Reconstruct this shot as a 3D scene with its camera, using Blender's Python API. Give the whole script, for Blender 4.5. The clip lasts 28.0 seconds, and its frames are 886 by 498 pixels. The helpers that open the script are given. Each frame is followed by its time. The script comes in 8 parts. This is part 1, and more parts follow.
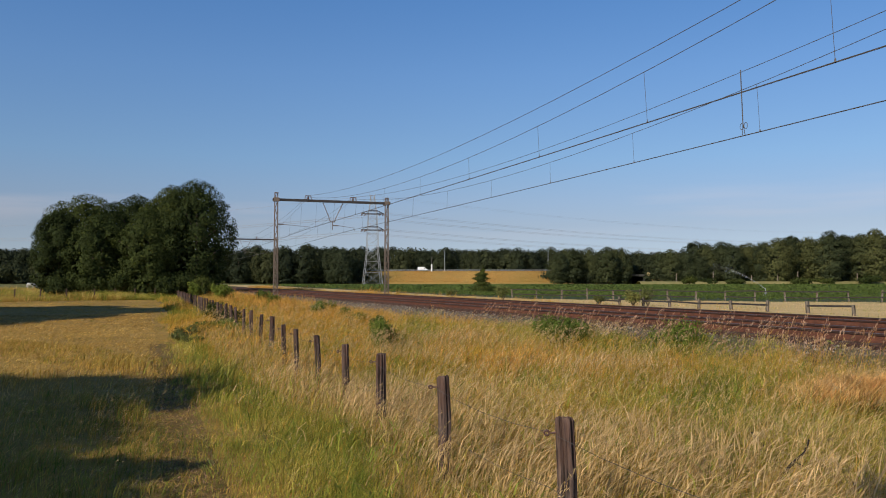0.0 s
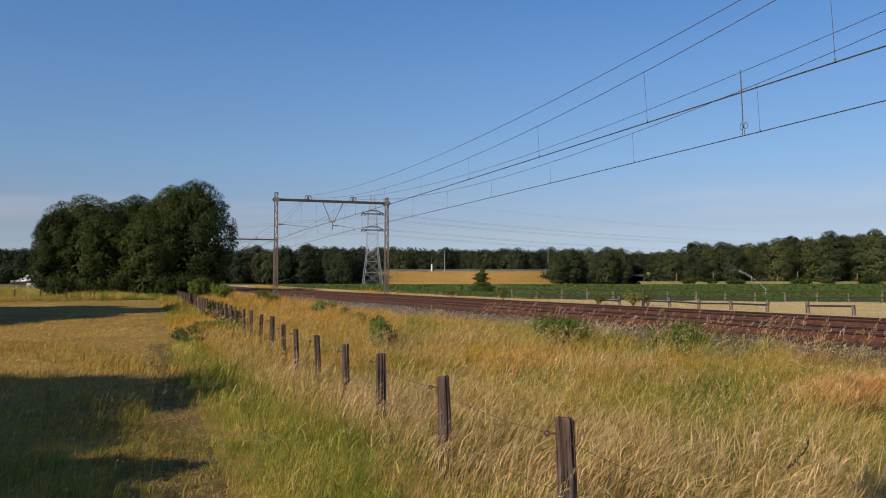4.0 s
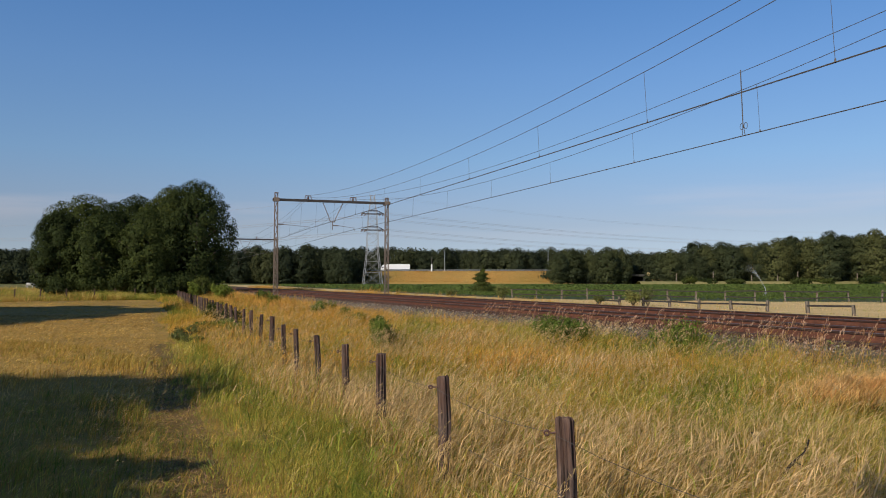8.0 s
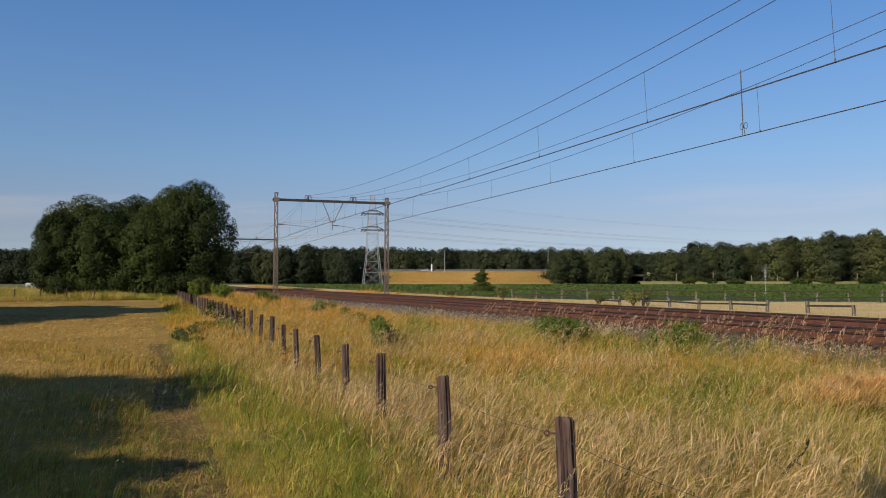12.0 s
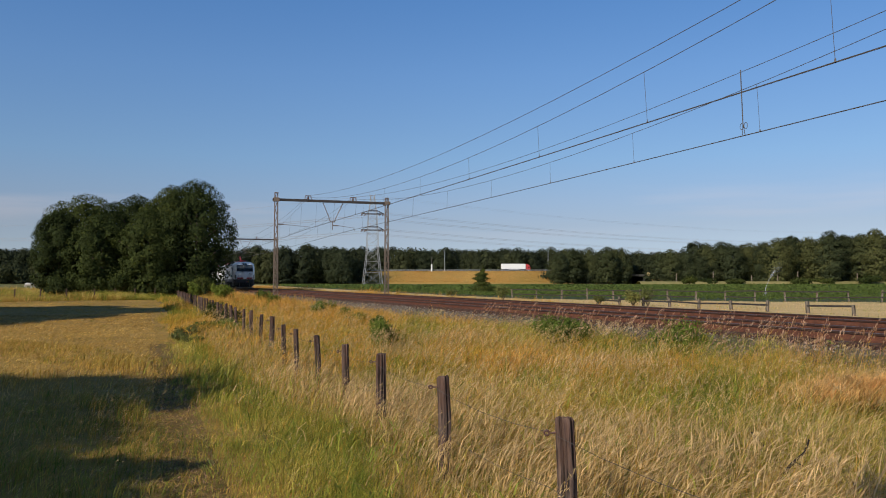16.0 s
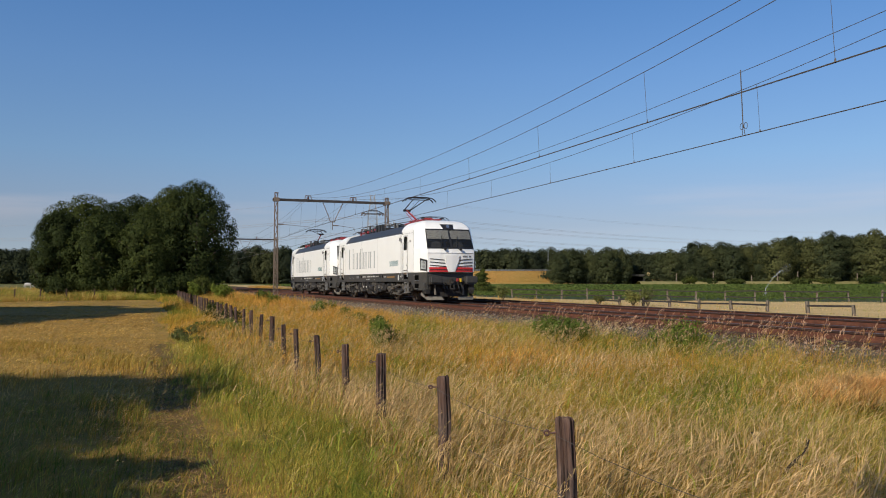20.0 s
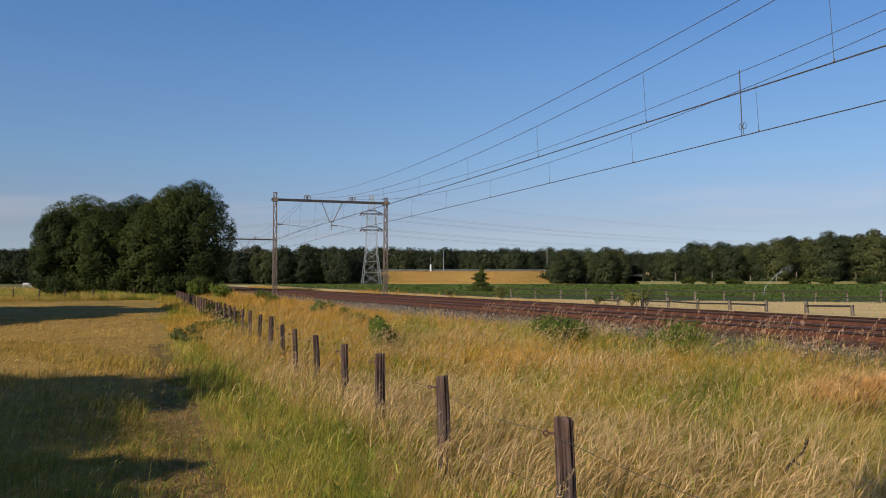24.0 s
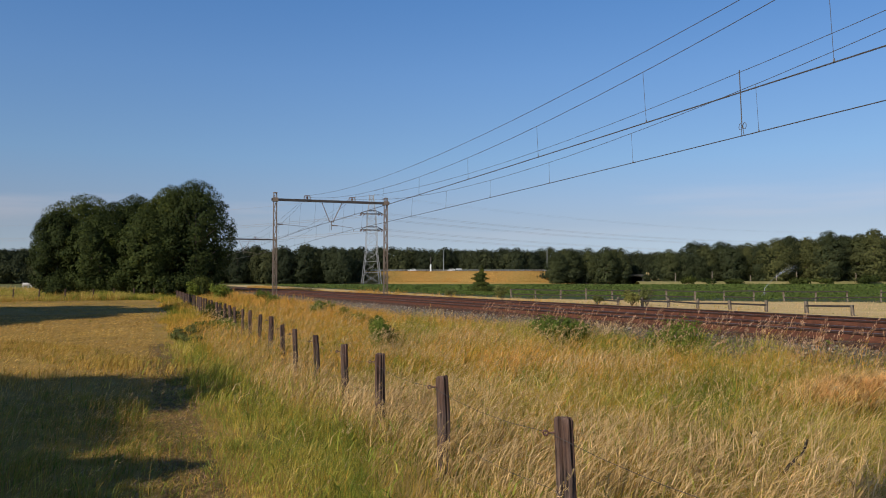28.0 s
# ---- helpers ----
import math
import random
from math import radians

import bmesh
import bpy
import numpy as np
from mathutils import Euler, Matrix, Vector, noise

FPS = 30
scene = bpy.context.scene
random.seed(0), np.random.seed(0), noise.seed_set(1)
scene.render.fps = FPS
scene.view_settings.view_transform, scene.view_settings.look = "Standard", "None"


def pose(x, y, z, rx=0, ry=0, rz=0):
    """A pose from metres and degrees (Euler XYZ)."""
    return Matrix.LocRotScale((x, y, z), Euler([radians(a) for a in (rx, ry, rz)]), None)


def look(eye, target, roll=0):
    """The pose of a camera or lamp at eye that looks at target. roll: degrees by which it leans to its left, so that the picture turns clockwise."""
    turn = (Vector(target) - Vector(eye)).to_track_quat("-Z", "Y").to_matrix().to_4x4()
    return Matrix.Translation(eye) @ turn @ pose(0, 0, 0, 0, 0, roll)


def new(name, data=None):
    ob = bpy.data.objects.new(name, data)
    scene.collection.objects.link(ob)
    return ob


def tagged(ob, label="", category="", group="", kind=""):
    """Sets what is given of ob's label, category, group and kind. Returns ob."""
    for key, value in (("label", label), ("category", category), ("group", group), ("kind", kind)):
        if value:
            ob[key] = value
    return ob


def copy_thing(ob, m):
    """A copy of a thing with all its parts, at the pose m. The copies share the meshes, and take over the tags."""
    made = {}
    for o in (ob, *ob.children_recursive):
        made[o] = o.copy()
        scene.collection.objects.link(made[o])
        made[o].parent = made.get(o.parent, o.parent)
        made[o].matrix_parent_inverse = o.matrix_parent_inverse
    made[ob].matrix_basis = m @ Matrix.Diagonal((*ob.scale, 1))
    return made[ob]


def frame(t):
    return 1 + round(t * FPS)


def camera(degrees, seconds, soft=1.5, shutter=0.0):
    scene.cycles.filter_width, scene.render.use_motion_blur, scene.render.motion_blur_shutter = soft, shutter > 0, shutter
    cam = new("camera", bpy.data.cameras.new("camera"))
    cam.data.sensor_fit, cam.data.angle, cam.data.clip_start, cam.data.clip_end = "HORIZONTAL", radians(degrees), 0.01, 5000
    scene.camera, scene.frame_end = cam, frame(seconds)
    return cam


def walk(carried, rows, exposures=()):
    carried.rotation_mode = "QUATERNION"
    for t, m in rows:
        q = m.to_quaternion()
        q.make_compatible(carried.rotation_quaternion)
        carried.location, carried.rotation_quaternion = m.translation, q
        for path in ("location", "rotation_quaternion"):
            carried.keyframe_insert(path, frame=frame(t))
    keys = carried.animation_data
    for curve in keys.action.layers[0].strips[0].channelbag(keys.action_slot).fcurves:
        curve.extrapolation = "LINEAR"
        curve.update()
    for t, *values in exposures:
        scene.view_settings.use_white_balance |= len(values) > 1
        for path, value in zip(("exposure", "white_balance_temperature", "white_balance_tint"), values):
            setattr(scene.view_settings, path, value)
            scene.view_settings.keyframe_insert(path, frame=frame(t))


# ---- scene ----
# The clip is one fixed shot; rail top of the near track is z = 0.
cam = camera(57.44, 28.0, soft=1.0)
EYE = (0, 0, 0.93)
walk(cam, [(0, pose(*EYE, 92.37, 0, 0)), (20.8, pose(*EYE, 92.37, 0, 0)), (21.6, pose(*EYE, 92.37, 0, 0)),
           (23.4, pose(*EYE, 92.37, 0, -0.07)), (28, pose(*EYE, 92.37, 0, -0.07))])

# ---- light ----
SUN_EL, SUN_SIDE = 30, 40          # elevation, and how far to the left of straight behind the camera
scene.view_settings.exposure = 0.0
world = bpy.data.worlds.new("sky")
scene.world = world
world.use_nodes = True
wn = world.node_tree.nodes
sky = wn.new("ShaderNodeTexSky")
sky.sky_type, sky.sun_disc = "NISHITA", False
sky.sun_elevation, sky.sun_rotation = radians(SUN_EL), radians(180 + SUN_SIDE)
sky.air_density, sky.dust_density, sky.ozone_density, sky.altitude = 1.0, 0.2, 4.0, 0
wn["Background"].inputs["Strength"].default_value = 0.236
# clear dry air: the blue comes down closer to the horizon
sky_dir, sky_map = wn.new("ShaderNodeTexCoord"), wn.new("ShaderNodeMapping")
sky_map.inputs["Scale"].default_value, sky_map.inputs["Location"].default_value = (1, 1, 1.05), (0, 0, 0.095)
world.node_tree.links.new(sky_dir.outputs["Generated"], sky_map.inputs["Vector"])
world.node_tree.links.new(sky_map.outputs["Vector"], sky.inputs["Vector"])
# a few thin streaks of high cloud low in the sky
cl_map, cl_noise, cl_ramp, cl_z, cl_band, cl_mul, cl_mix = (wn.new("ShaderNode" + k) for k in ("Mapping", "TexNoise", "ValToRGB", "SeparateXYZ", "ValToRGB", "Math", "Mix"))
cl_map.inputs["Scale"].default_value = (2.0, 2.0, 22)
cl_noise.inputs["Scale"].default_value, cl_noise.inputs["Detail"].default_value = 1.3, 5
cl_ramp.color_ramp.elements[0].position, cl_ramp.color_ramp.elements[1].position = 0.5, 0.72
cl_ends = cl_band.color_ramp.elements
cl_ends[0].position, cl_ends[0].color, cl_ends[1].position, cl_ends[1].color = 0.04, (0, 0, 0, 1), 0.13, (0, 0, 0, 1)
for p in (0.075, 0.09):
    cl_ends.new(p).color = (0.19, 0.19, 0.19, 1)
cl_mul.operation, cl_mix.data_type = "MULTIPLY", "RGBA"
cl_mix.inputs[7].default_value = (6.2, 6.3, 6.6, 1)
wl = world.node_tree.links
wl.new(sky_dir.outputs["Generated"], cl_map.inputs["Vector"])
wl.new(cl_map.outputs["Vector"], cl_noise.inputs["Vector"])
wl.new(cl_noise.outputs["Fac"], cl_ramp.inputs["Fac"])
wl.new(sky_dir.outputs["Generated"], cl_z.inputs["Vector"])
wl.new(cl_z.outputs["Z"], cl_band.inputs["Fac"])
wl.new(cl_ramp.outputs["Color"], cl_mul.inputs[0])
wl.new(cl_band.outputs["Color"], cl_mul.inputs[1])
wl.new(cl_mul.outputs[0], cl_mix.inputs[0])
wl.new(sky.outputs["Color"], cl_mix.inputs[6])
# summer haze: greyer at the horizon, a deeper blue overhead
hz_ramp, hz_mix = wn.new("ShaderNodeValToRGB"), wn.new("ShaderNodeMix")
hz = hz_ramp.color_ramp.elements
hz[0].position, hz[0].color, hz[1].position, hz[1].color = 0.02, (0.57, 0.43, 0.365, 1), 0.62, (0.31, 0.37, 0.42, 1)
for p, c in ((0.07, (0.575, 0.435, 0.37)), (0.10, (0.575, 0.475, 0.425)), (0.15, (0.54, 0.535, 0.51)), (0.25, (0.49, 0.56, 0.605)), (0.34, (0.41, 0.55, 0.65))):
    hz.new(p).color = (*c, 1)
hz_mix.data_type, hz_mix.blend_type = "RGBA", "MULTIPLY"
hz_mix.inputs[0].default_value = 1.0
wl.new(cl_z.outputs["Z"], hz_ramp.inputs["Fac"])
wl.new(cl_mix.outputs[2], hz_mix.inputs[6])
wl.new(hz_ramp.outputs["Color"], hz_mix.inputs[7])
wl.new(hz_mix.outputs[2], wn["Background"].inputs["Color"])
sun = new("sun", bpy.data.lights.new("sun", "SUN"))
sun.data.energy, sun.data.angle, sun.data.color = 4.4, radians(0.55), (1.0, 0.9, 0.74)
to_sun = Vector((-math.sin(radians(SUN_SIDE)) * math.cos(radians(SUN_EL)),
                 -math.cos(radians(SUN_SIDE)) * math.cos(radians(SUN_EL)), math.sin(radians(SUN_EL))))
sun.matrix_world = look(to_sun * 60, (0, 0, 0))

# ---- the railway's own axes: s along the line towards the camera, y across to the far side ----
RAIL_TURN = -69.75
TRACK = pose(0.989, 35.68, 0, 0, 0, RAIL_TURN)
CT, ST = math.cos(radians(RAIL_TURN)), math.sin(radians(RAIL_TURN))


def track_xy(s, y):
    return 0.989 + s * CT - y * ST, 35.68 + s * ST + y * CT


def to_track(x, y):
    dx, dy = x - 0.989, y - 35.68
    return dx * CT + dy * ST, -dx * ST + dy * CT


def bend(s):
    """How far the line has curved away sideways at s, beyond the grove."""
    d = np.clip(-105.0 - np.asarray(s, float), 0, 75)
    return -0.002 * d * d - 0.3 * np.clip(-180.0 - np.asarray(s, float), 0, None)


def bend_turn(s):
    return math.degrees(math.atan((float(bend(s + 0.5)) - float(bend(s - 0.5)))))


GROUND_Y = (-2000, -60, -14, -10.4, -6, -3.4, -2.9, 4, 7.2, 11, 25, 40, 2000)
GROUND_Z = (-1.05, -1.05, -1.0, -1.0, -0.86, -0.64, -0.72, -0.75, -0.7, -0.65, -0.85, -0.95, -0.95)


def ground_z(x, y):
    """Height of the land at world x, y (arrays or numbers)."""
    s, v = to_track(x, y)
    d = np.hypot(x, y)
    z = np.interp(v, GROUND_Y, GROUND_Z) + np.interp(d, (110, 420, 3000), (0, 1.25, 1.6))
    return z + 0.03 * np.sin(x * 0.9 + 1.3) * np.cos(y * 0.7) * np.clip((np.abs(v - 2) - 5) / 3, 0, 1)


# ---- materials ----
def nodes_of(name, rough=0.7, metal=0.0):
    m = bpy.data.materials.new(name)
    m.use_nodes = True
    nt = m.node_tree
    b = nt.nodes["Principled BSDF"]
    b.inputs["Roughness"].default_value, b.inputs["Metallic"].default_value = rough, metal
    return m, nt, b


def noise_node(nt, scale, detail=4.0, coord="Object", rough=0.6, stretch=None):
    tc = nt.nodes.new("ShaderNodeTexCoord")
    n = nt.nodes.new("ShaderNodeTexNoise")
    n.inputs["Scale"].default_value, n.inputs["Detail"].default_value, n.inputs["Roughness"].default_value = scale, detail, rough
    if coord == "World":
        src = nt.nodes.new("ShaderNodeNewGeometry").outputs["Position"]
    else:
        src = tc.outputs[coord]
    if stretch:
        mp = nt.nodes.new("ShaderNodeMapping")
        mp.inputs["Scale"].default_value = stretch
        nt.links.new(src, mp.inputs["Vector"])
        src = mp.outputs["Vector"]
    nt.links.new(src, n.inputs["Vector"])
    return n.outputs["Fac"]


def ramp(nt, fac, stops):
    r = nt.nodes.new("ShaderNodeValToRGB")
    el = r.color_ramp.elements
    while len(el) < len(stops):
        el.new(0.5)
    for e, (p, c) in zip(el, stops):
        e.position, e.color = p, (*c, 1)
    nt.links.new(fac, r.inputs["Fac"])
    return r.outputs["Color"]


def mixed(nt, fac, a, b, mode="MIX"):
    m = nt.nodes.new("ShaderNodeMix")
    m.data_type, m.blend_type = "RGBA", mode
    for sock, v in ((m.inputs[0], fac), (m.inputs[6], a), (m.inputs[7], b)):
        if isinstance(v, (int, float)):
            sock.default_value = v
        elif isinstance(v, tuple):
            sock.default_value = (*v, 1)
        else:
            nt.links.new(v, sock)
    return m.outputs[2]


def bump(nt, b, height, strength=0.4, distance=0.02):
    n = nt.nodes.new("ShaderNodeBump")
    n.inputs["Strength"].default_value, n.inputs["Distance"].default_value = strength, distance
    nt.links.new(height, n.inputs["Height"])
    nt.links.new(n.outputs["Normal"], b.inputs["Normal"])


def paint(name, c, rough=0.5, metal=0.0, var=0.15, scale=3.0, dirt=None, fine=40.0, relief=0.1, coord="Object"):
    """A surface in one colour with large and fine variation, and dirt of another colour in patches."""
    m, nt, b = nodes_of(name, rough, metal)
    big, small = noise_node(nt, scale, coord=coord), noise_node(nt, fine, 3, coord=coord)
    lo, hi = tuple(v * (1 - var) for v in c), tuple(min(1, v * (1 + var)) for v in c)
    col = ramp(nt, big, ((0.3, lo), (0.7, hi)))
    col = mixed(nt, ramp(nt, small, ((0.35, (0, 0, 0)), (0.75, (0.5, 0.5, 0.5)))), col, lo)
    if dirt:
        patch = ramp(nt, noise_node(nt, scale * 1.7, 6, coord=coord, rough=0.7), ((0.5, (0, 0, 0)), (0.72, (0.8, 0.8, 0.8))))
        col = mixed(nt, patch, col, dirt)
    nt.links.new(col, b.inputs["Base Color"])
    if relief:
        bump(nt, b, small, relief, 0.01)
    return m


def island_random(nt):
    return nt.nodes.new("ShaderNodeNewGeometry").outputs["Random Per Island"]


def grass(name, stops, scale=0.35, patch_gain=1.5, gloss=0.5, through_light=0.33, shift=0.0):
    """Blades: hues from green over gold to straw, mixed blade by blade and in patches of a few metres."""
    m, nt, b = nodes_of(name, gloss)
    b.inputs["Specular IOR Level"].default_value = 0.12
    rnd = island_random(nt)
    patch, wide, tuft = noise_node(nt, scale, 3, "World"), noise_node(nt, scale * 0.3, 2, "World"), noise_node(nt, 2.6, 2, "World")

    def calc(op, a, c):
        n = nt.nodes.new("ShaderNodeMath")
        n.operation = op
        for sock, v in zip(n.inputs, (a, c)):
            if isinstance(v, (int, float)):
                sock.default_value = v
            else:
                nt.links.new(v, sock)
        return n.outputs[0]

    v = calc("ADD", calc("MULTIPLY", calc("SUBTRACT", patch, 0.5), patch_gain), calc("MULTIPLY", calc("SUBTRACT", wide, 0.5), patch_gain * 0.8))
    v = calc("ADD", v, calc("MULTIPLY", calc("SUBTRACT", tuft, 0.5), 0.9))
    v = calc("ADD", v, calc("ADD", calc("MULTIPLY", rnd, 0.5), 0.25 + shift))
    col = ramp(nt, v, stops)
    # single blades differ in tone as well
    tone = calc("FRACT", calc("MULTIPLY", rnd, 37.0), 0.0)
    col = mixed(nt, 1.0, col, ramp(nt, tone, ((0.0, (0.74, 0.72, 0.69)), (0.5, (0.95, 0.95, 0.94)), (1.0, (1.13, 1.12, 1.10)))), "MULTIPLY")
    # clump-sized tone noise; the shaded gaps between tufts are put into the colour
    clump = noise_node(nt, 6.5, 3, "World")
    col = mixed(nt, 1.0, col, ramp(nt, clump, ((0.36, (0.69, 0.68, 0.60)), (0.5, (1.13, 1.11, 1.07)), (0.64, (1.50, 1.45, 1.38)))), "MULTIPLY")
    nt.links.new(col, b.inputs["Base Color"])
    tr = nt.nodes.new("ShaderNodeBsdfTranslucent")
    nt.links.new(col, tr.inputs["Color"])
    mx = nt.nodes.new("ShaderNodeMixShader")
    mx.inputs[0].default_value = through_light
    nt.links.new(b.outputs[0], mx.inputs[1])
    nt.links.new(tr.outputs[0], mx.inputs[2])
    nt.links.new(mx.outputs[0], nt.nodes["Material Output"].inputs["Surface"])
    return m


def leaves(name, c, spread=0.45, through_light=0.25, tint=(0.10, 0.12, 0.02)):
    m, nt, b = nodes_of(name, 0.75)
    b.inputs["Specular IOR Level"].default_value = 0.14
    rnd = island_random(nt)
    col = ramp(nt, rnd, ((0.0, tuple(v * (1 - spread) for v in c)), (0.8, tuple(v * (1 + spread) for v in c)), (1.0, tint)))
    big = noise_node(nt, 0.6, 3)
    col = mixed(nt, ramp(nt, big, ((0.35, (0, 0, 0)), (0.7, (0.6, 0.6, 0.6)))), col, tuple(v * 0.7 for v in c))
    one = nt.nodes.new("ShaderNodeObjectInfo").outputs["Random"]
    col = mixed(nt, 1.0, col, ramp(nt, one, ((0.0, (0.66, 0.70, 0.72)), (0.45, (0.95, 0.97, 0.95)), (1.0, (1.55, 1.38, 1.1)))), "MULTIPLY")
    nt.links.new(col, b.inputs["Base Color"])
    tr = nt.nodes.new("ShaderNodeBsdfTranslucent")
    nt.links.new(col, tr.inputs["Color"])
    mx = nt.nodes.new("ShaderNodeMixShader")
    mx.inputs[0].default_value = through_light
    nt.links.new(b.outputs[0], mx.inputs[1])
    nt.links.new(tr.outputs[0], mx.inputs[2])
    nt.links.new(mx.outputs[0], nt.nodes["Material Output"].inputs["Surface"])
    return m


def soil(name, stops, scale=0.4, fine=9.0, relief=0.5):
    m, nt, b = nodes_of(name, 0.9)
    b.inputs["Specular IOR Level"].default_value = 0.18
    big, mid, small = noise_node(nt, scale, 5, "World"), noise_node(nt, fine * 0.25, 5, "World", 0.7), noise_node(nt, fine, 4, "World", 0.7)
    a = ramp(nt, big, ((0.32, stops[0]), (0.52, stops[1]), (0.7, stops[2])))
    c = ramp(nt, mid, ((0.3, stops[2]), (0.7, stops[3])))
    col = mixed(nt, 0.45, a, c)
    col = mixed(nt, ramp(nt, small, ((0.4, (0, 0, 0)), (0.7, (0.6, 0.6, 0.6)))), col, stops[0])
    nt.links.new(col, b.inputs["Base Color"])
    bump(nt, b, small, relief, 0.05)
    return m


def tinted_glass(name, c=(0.02, 0.025, 0.03), clear=0.35):
    m, nt, b = nodes_of(name, 0.06)
    b.inputs["Base Color"].default_value = (*c, 1)
    t = nt.nodes.new("ShaderNodeBsdfTransparent")
    mx = nt.nodes.new("ShaderNodeMixShader")
    mx.inputs[0].default_value = clear
    nt.links.new(b.outputs[0], mx.inputs[1])
    nt.links.new(t.outputs[0], mx.inputs[2])
    nt.links.new(mx.outputs[0], nt.nodes["Material Output"].inputs["Surface"])
    return m


M_FIELD = soil("mown_field", ((0.18, 0.11, 0.031), (0.355, 0.215, 0.057), (0.45, 0.285, 0.075), (0.225, 0.18, 0.045)), 0.12, 5)
M_WORN = soil("worn_soil", ((0.085, 0.055, 0.022), (0.19, 0.115, 0.04), (0.27, 0.165, 0.055), (0.12, 0.09, 0.028)), 1.6, 14)
M_VERGE = soil("verge_soil", ((0.10, 0.076, 0.030), (0.165, 0.118, 0.042), (0.21, 0.15, 0.055), (0.115, 0.106, 0.032)), 0.3, 9)
M_SAND = soil("dry_sand", ((0.44, 0.31, 0.13), (0.60, 0.43, 0.20), (0.68, 0.51, 0.27), (0.51, 0.355, 0.13)), 0.25, 6, 0.3)
M_CROPSOIL = soil("crop_soil", ((0.04, 0.06, 0.02), (0.06, 0.09, 0.025), (0.05, 0.08, 0.025), (0.09, 0.08, 0.045)), 0.2, 5)
M_MEADOW = soil("far_meadow", ((0.10, 0.115, 0.032), (0.155, 0.155, 0.045), (0.21, 0.18, 0.06), (0.13, 0.14, 0.04)), 0.03, 1.5)
M_BANK = soil("dry_bank", ((0.27, 0.17, 0.045), (0.42, 0.235, 0.062), (0.47, 0.28, 0.085), (0.27, 0.21, 0.065)), 0.05, 0.7)
M_ASPHALT = paint("asphalt", (0.05, 0.05, 0.052), 0.85, fine=60, relief=0.3)
M_BALLAST = soil("ballast_bed", ((0.045, 0.019, 0.012), (0.085, 0.034, 0.02), (0.10, 0.04, 0.024), (0.115, 0.058, 0.038)), 0.8, 22, 0.9)
M_SHOULDER = soil("grey_ballast", ((0.048, 0.038, 0.028), (0.14, 0.113, 0.087), (0.20, 0.163, 0.126), (0.12, 0.09, 0.066)), 0.9, 26, 1.0)
M_RUST = paint("rusty_rail", (0.115, 0.039, 0.02), 0.8, 0.0, 0.45, 6, (0.06, 0.028, 0.018))
M_RAILTOP = paint("polished_rail", (0.13, 0.115, 0.11), 0.4, 0.9, 0.1)
M_SLEEPER = paint("stained_sleeper", (0.085, 0.042, 0.027), 0.9, 0, 0.25, 3, (0.09, 0.05, 0.035), relief=0.4)
M_GALV = paint("weathered_steel", (0.21, 0.165, 0.13), 0.65, 0.25, 0.2, 2, (0.17, 0.11, 0.075))
M_STEEL_L = paint("galvanised_steel", (0.42, 0.43, 0.44), 0.5, 0.5, 0.12, 2)
M_WIRE = paint("copper_wire", (0.105, 0.093, 0.087), 0.6, 0.3, 0.1)
M_INSUL = paint("brown_insulator", (0.12, 0.06, 0.045), 0.3)
M_CONCRETE = paint("concrete", (0.40, 0.385, 0.35), 0.85, 0, 0.12, 2, (0.28, 0.26, 0.22), relief=0.3)
M_LEAF = leaves("tree_leaf", (0.046, 0.062, 0.017), 0.32)
M_LEAF_FAR = leaves("far_leaf", (0.066, 0.078, 0.034), 0.28, tint=(0.090, 0.100, 0.036))
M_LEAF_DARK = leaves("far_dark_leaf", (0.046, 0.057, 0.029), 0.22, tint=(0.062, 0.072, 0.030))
M_LEAF_BUSH = leaves("bush_leaf", (0.135, 0.185, 0.038), 0.4, 0.35)
M_LEAF_PALE = leaves("pale_leaf", (0.17, 0.18, 0.06), 0.4, 0.3)
M_CROP = leaves("crop_leaf", (0.066, 0.10, 0.025), 0.35, 0.25, (0.10, 0.12, 0.03))
M_G_TALL = grass("tall_grass", ((0.10, (0.165, 0.19, 0.028)), (0.34, (0.37, 0.29, 0.045)), (0.55, (0.58, 0.36, 0.062)), (0.75, (0.59, 0.30, 0.062)), (1.0, (0.70, 0.51, 0.22))), 0.35, 2.1)
M_G_LUSH = grass("lush_grass", ((0.10, (0.135, 0.185, 0.030)), (0.45, (0.285, 0.30, 0.050)), (0.72, (0.54, 0.435, 0.10)), (1.0, (0.74, 0.58, 0.26))), 0.5, 1.6, shift=-0.08)
M_G_SHORT = grass("short_grass", ((0.05, (0.20, 0.18, 0.034)), (0.35, (0.40, 0.265, 0.062)), (0.70, (0.50, 0.315, 0.085)), (1.0, (0.64, 0.44, 0.18))), 0.25, 1.5)
M_G_CUT = grass("cut_straw", ((0.1, (0.38, 0.25, 0.08)), (0.5, (0.55, 0.35, 0.095)), (0.9, (0.68, 0.48, 0.17))), 0.4, 1.2)
M_G_HEAD = grass("seed_head", ((0.1, (0.42, 0.30, 0.16)), (0.5, (0.54, 0.39, 0.19)), (0.9, (0.68, 0.52, 0.30))), 0.5, 1.0)


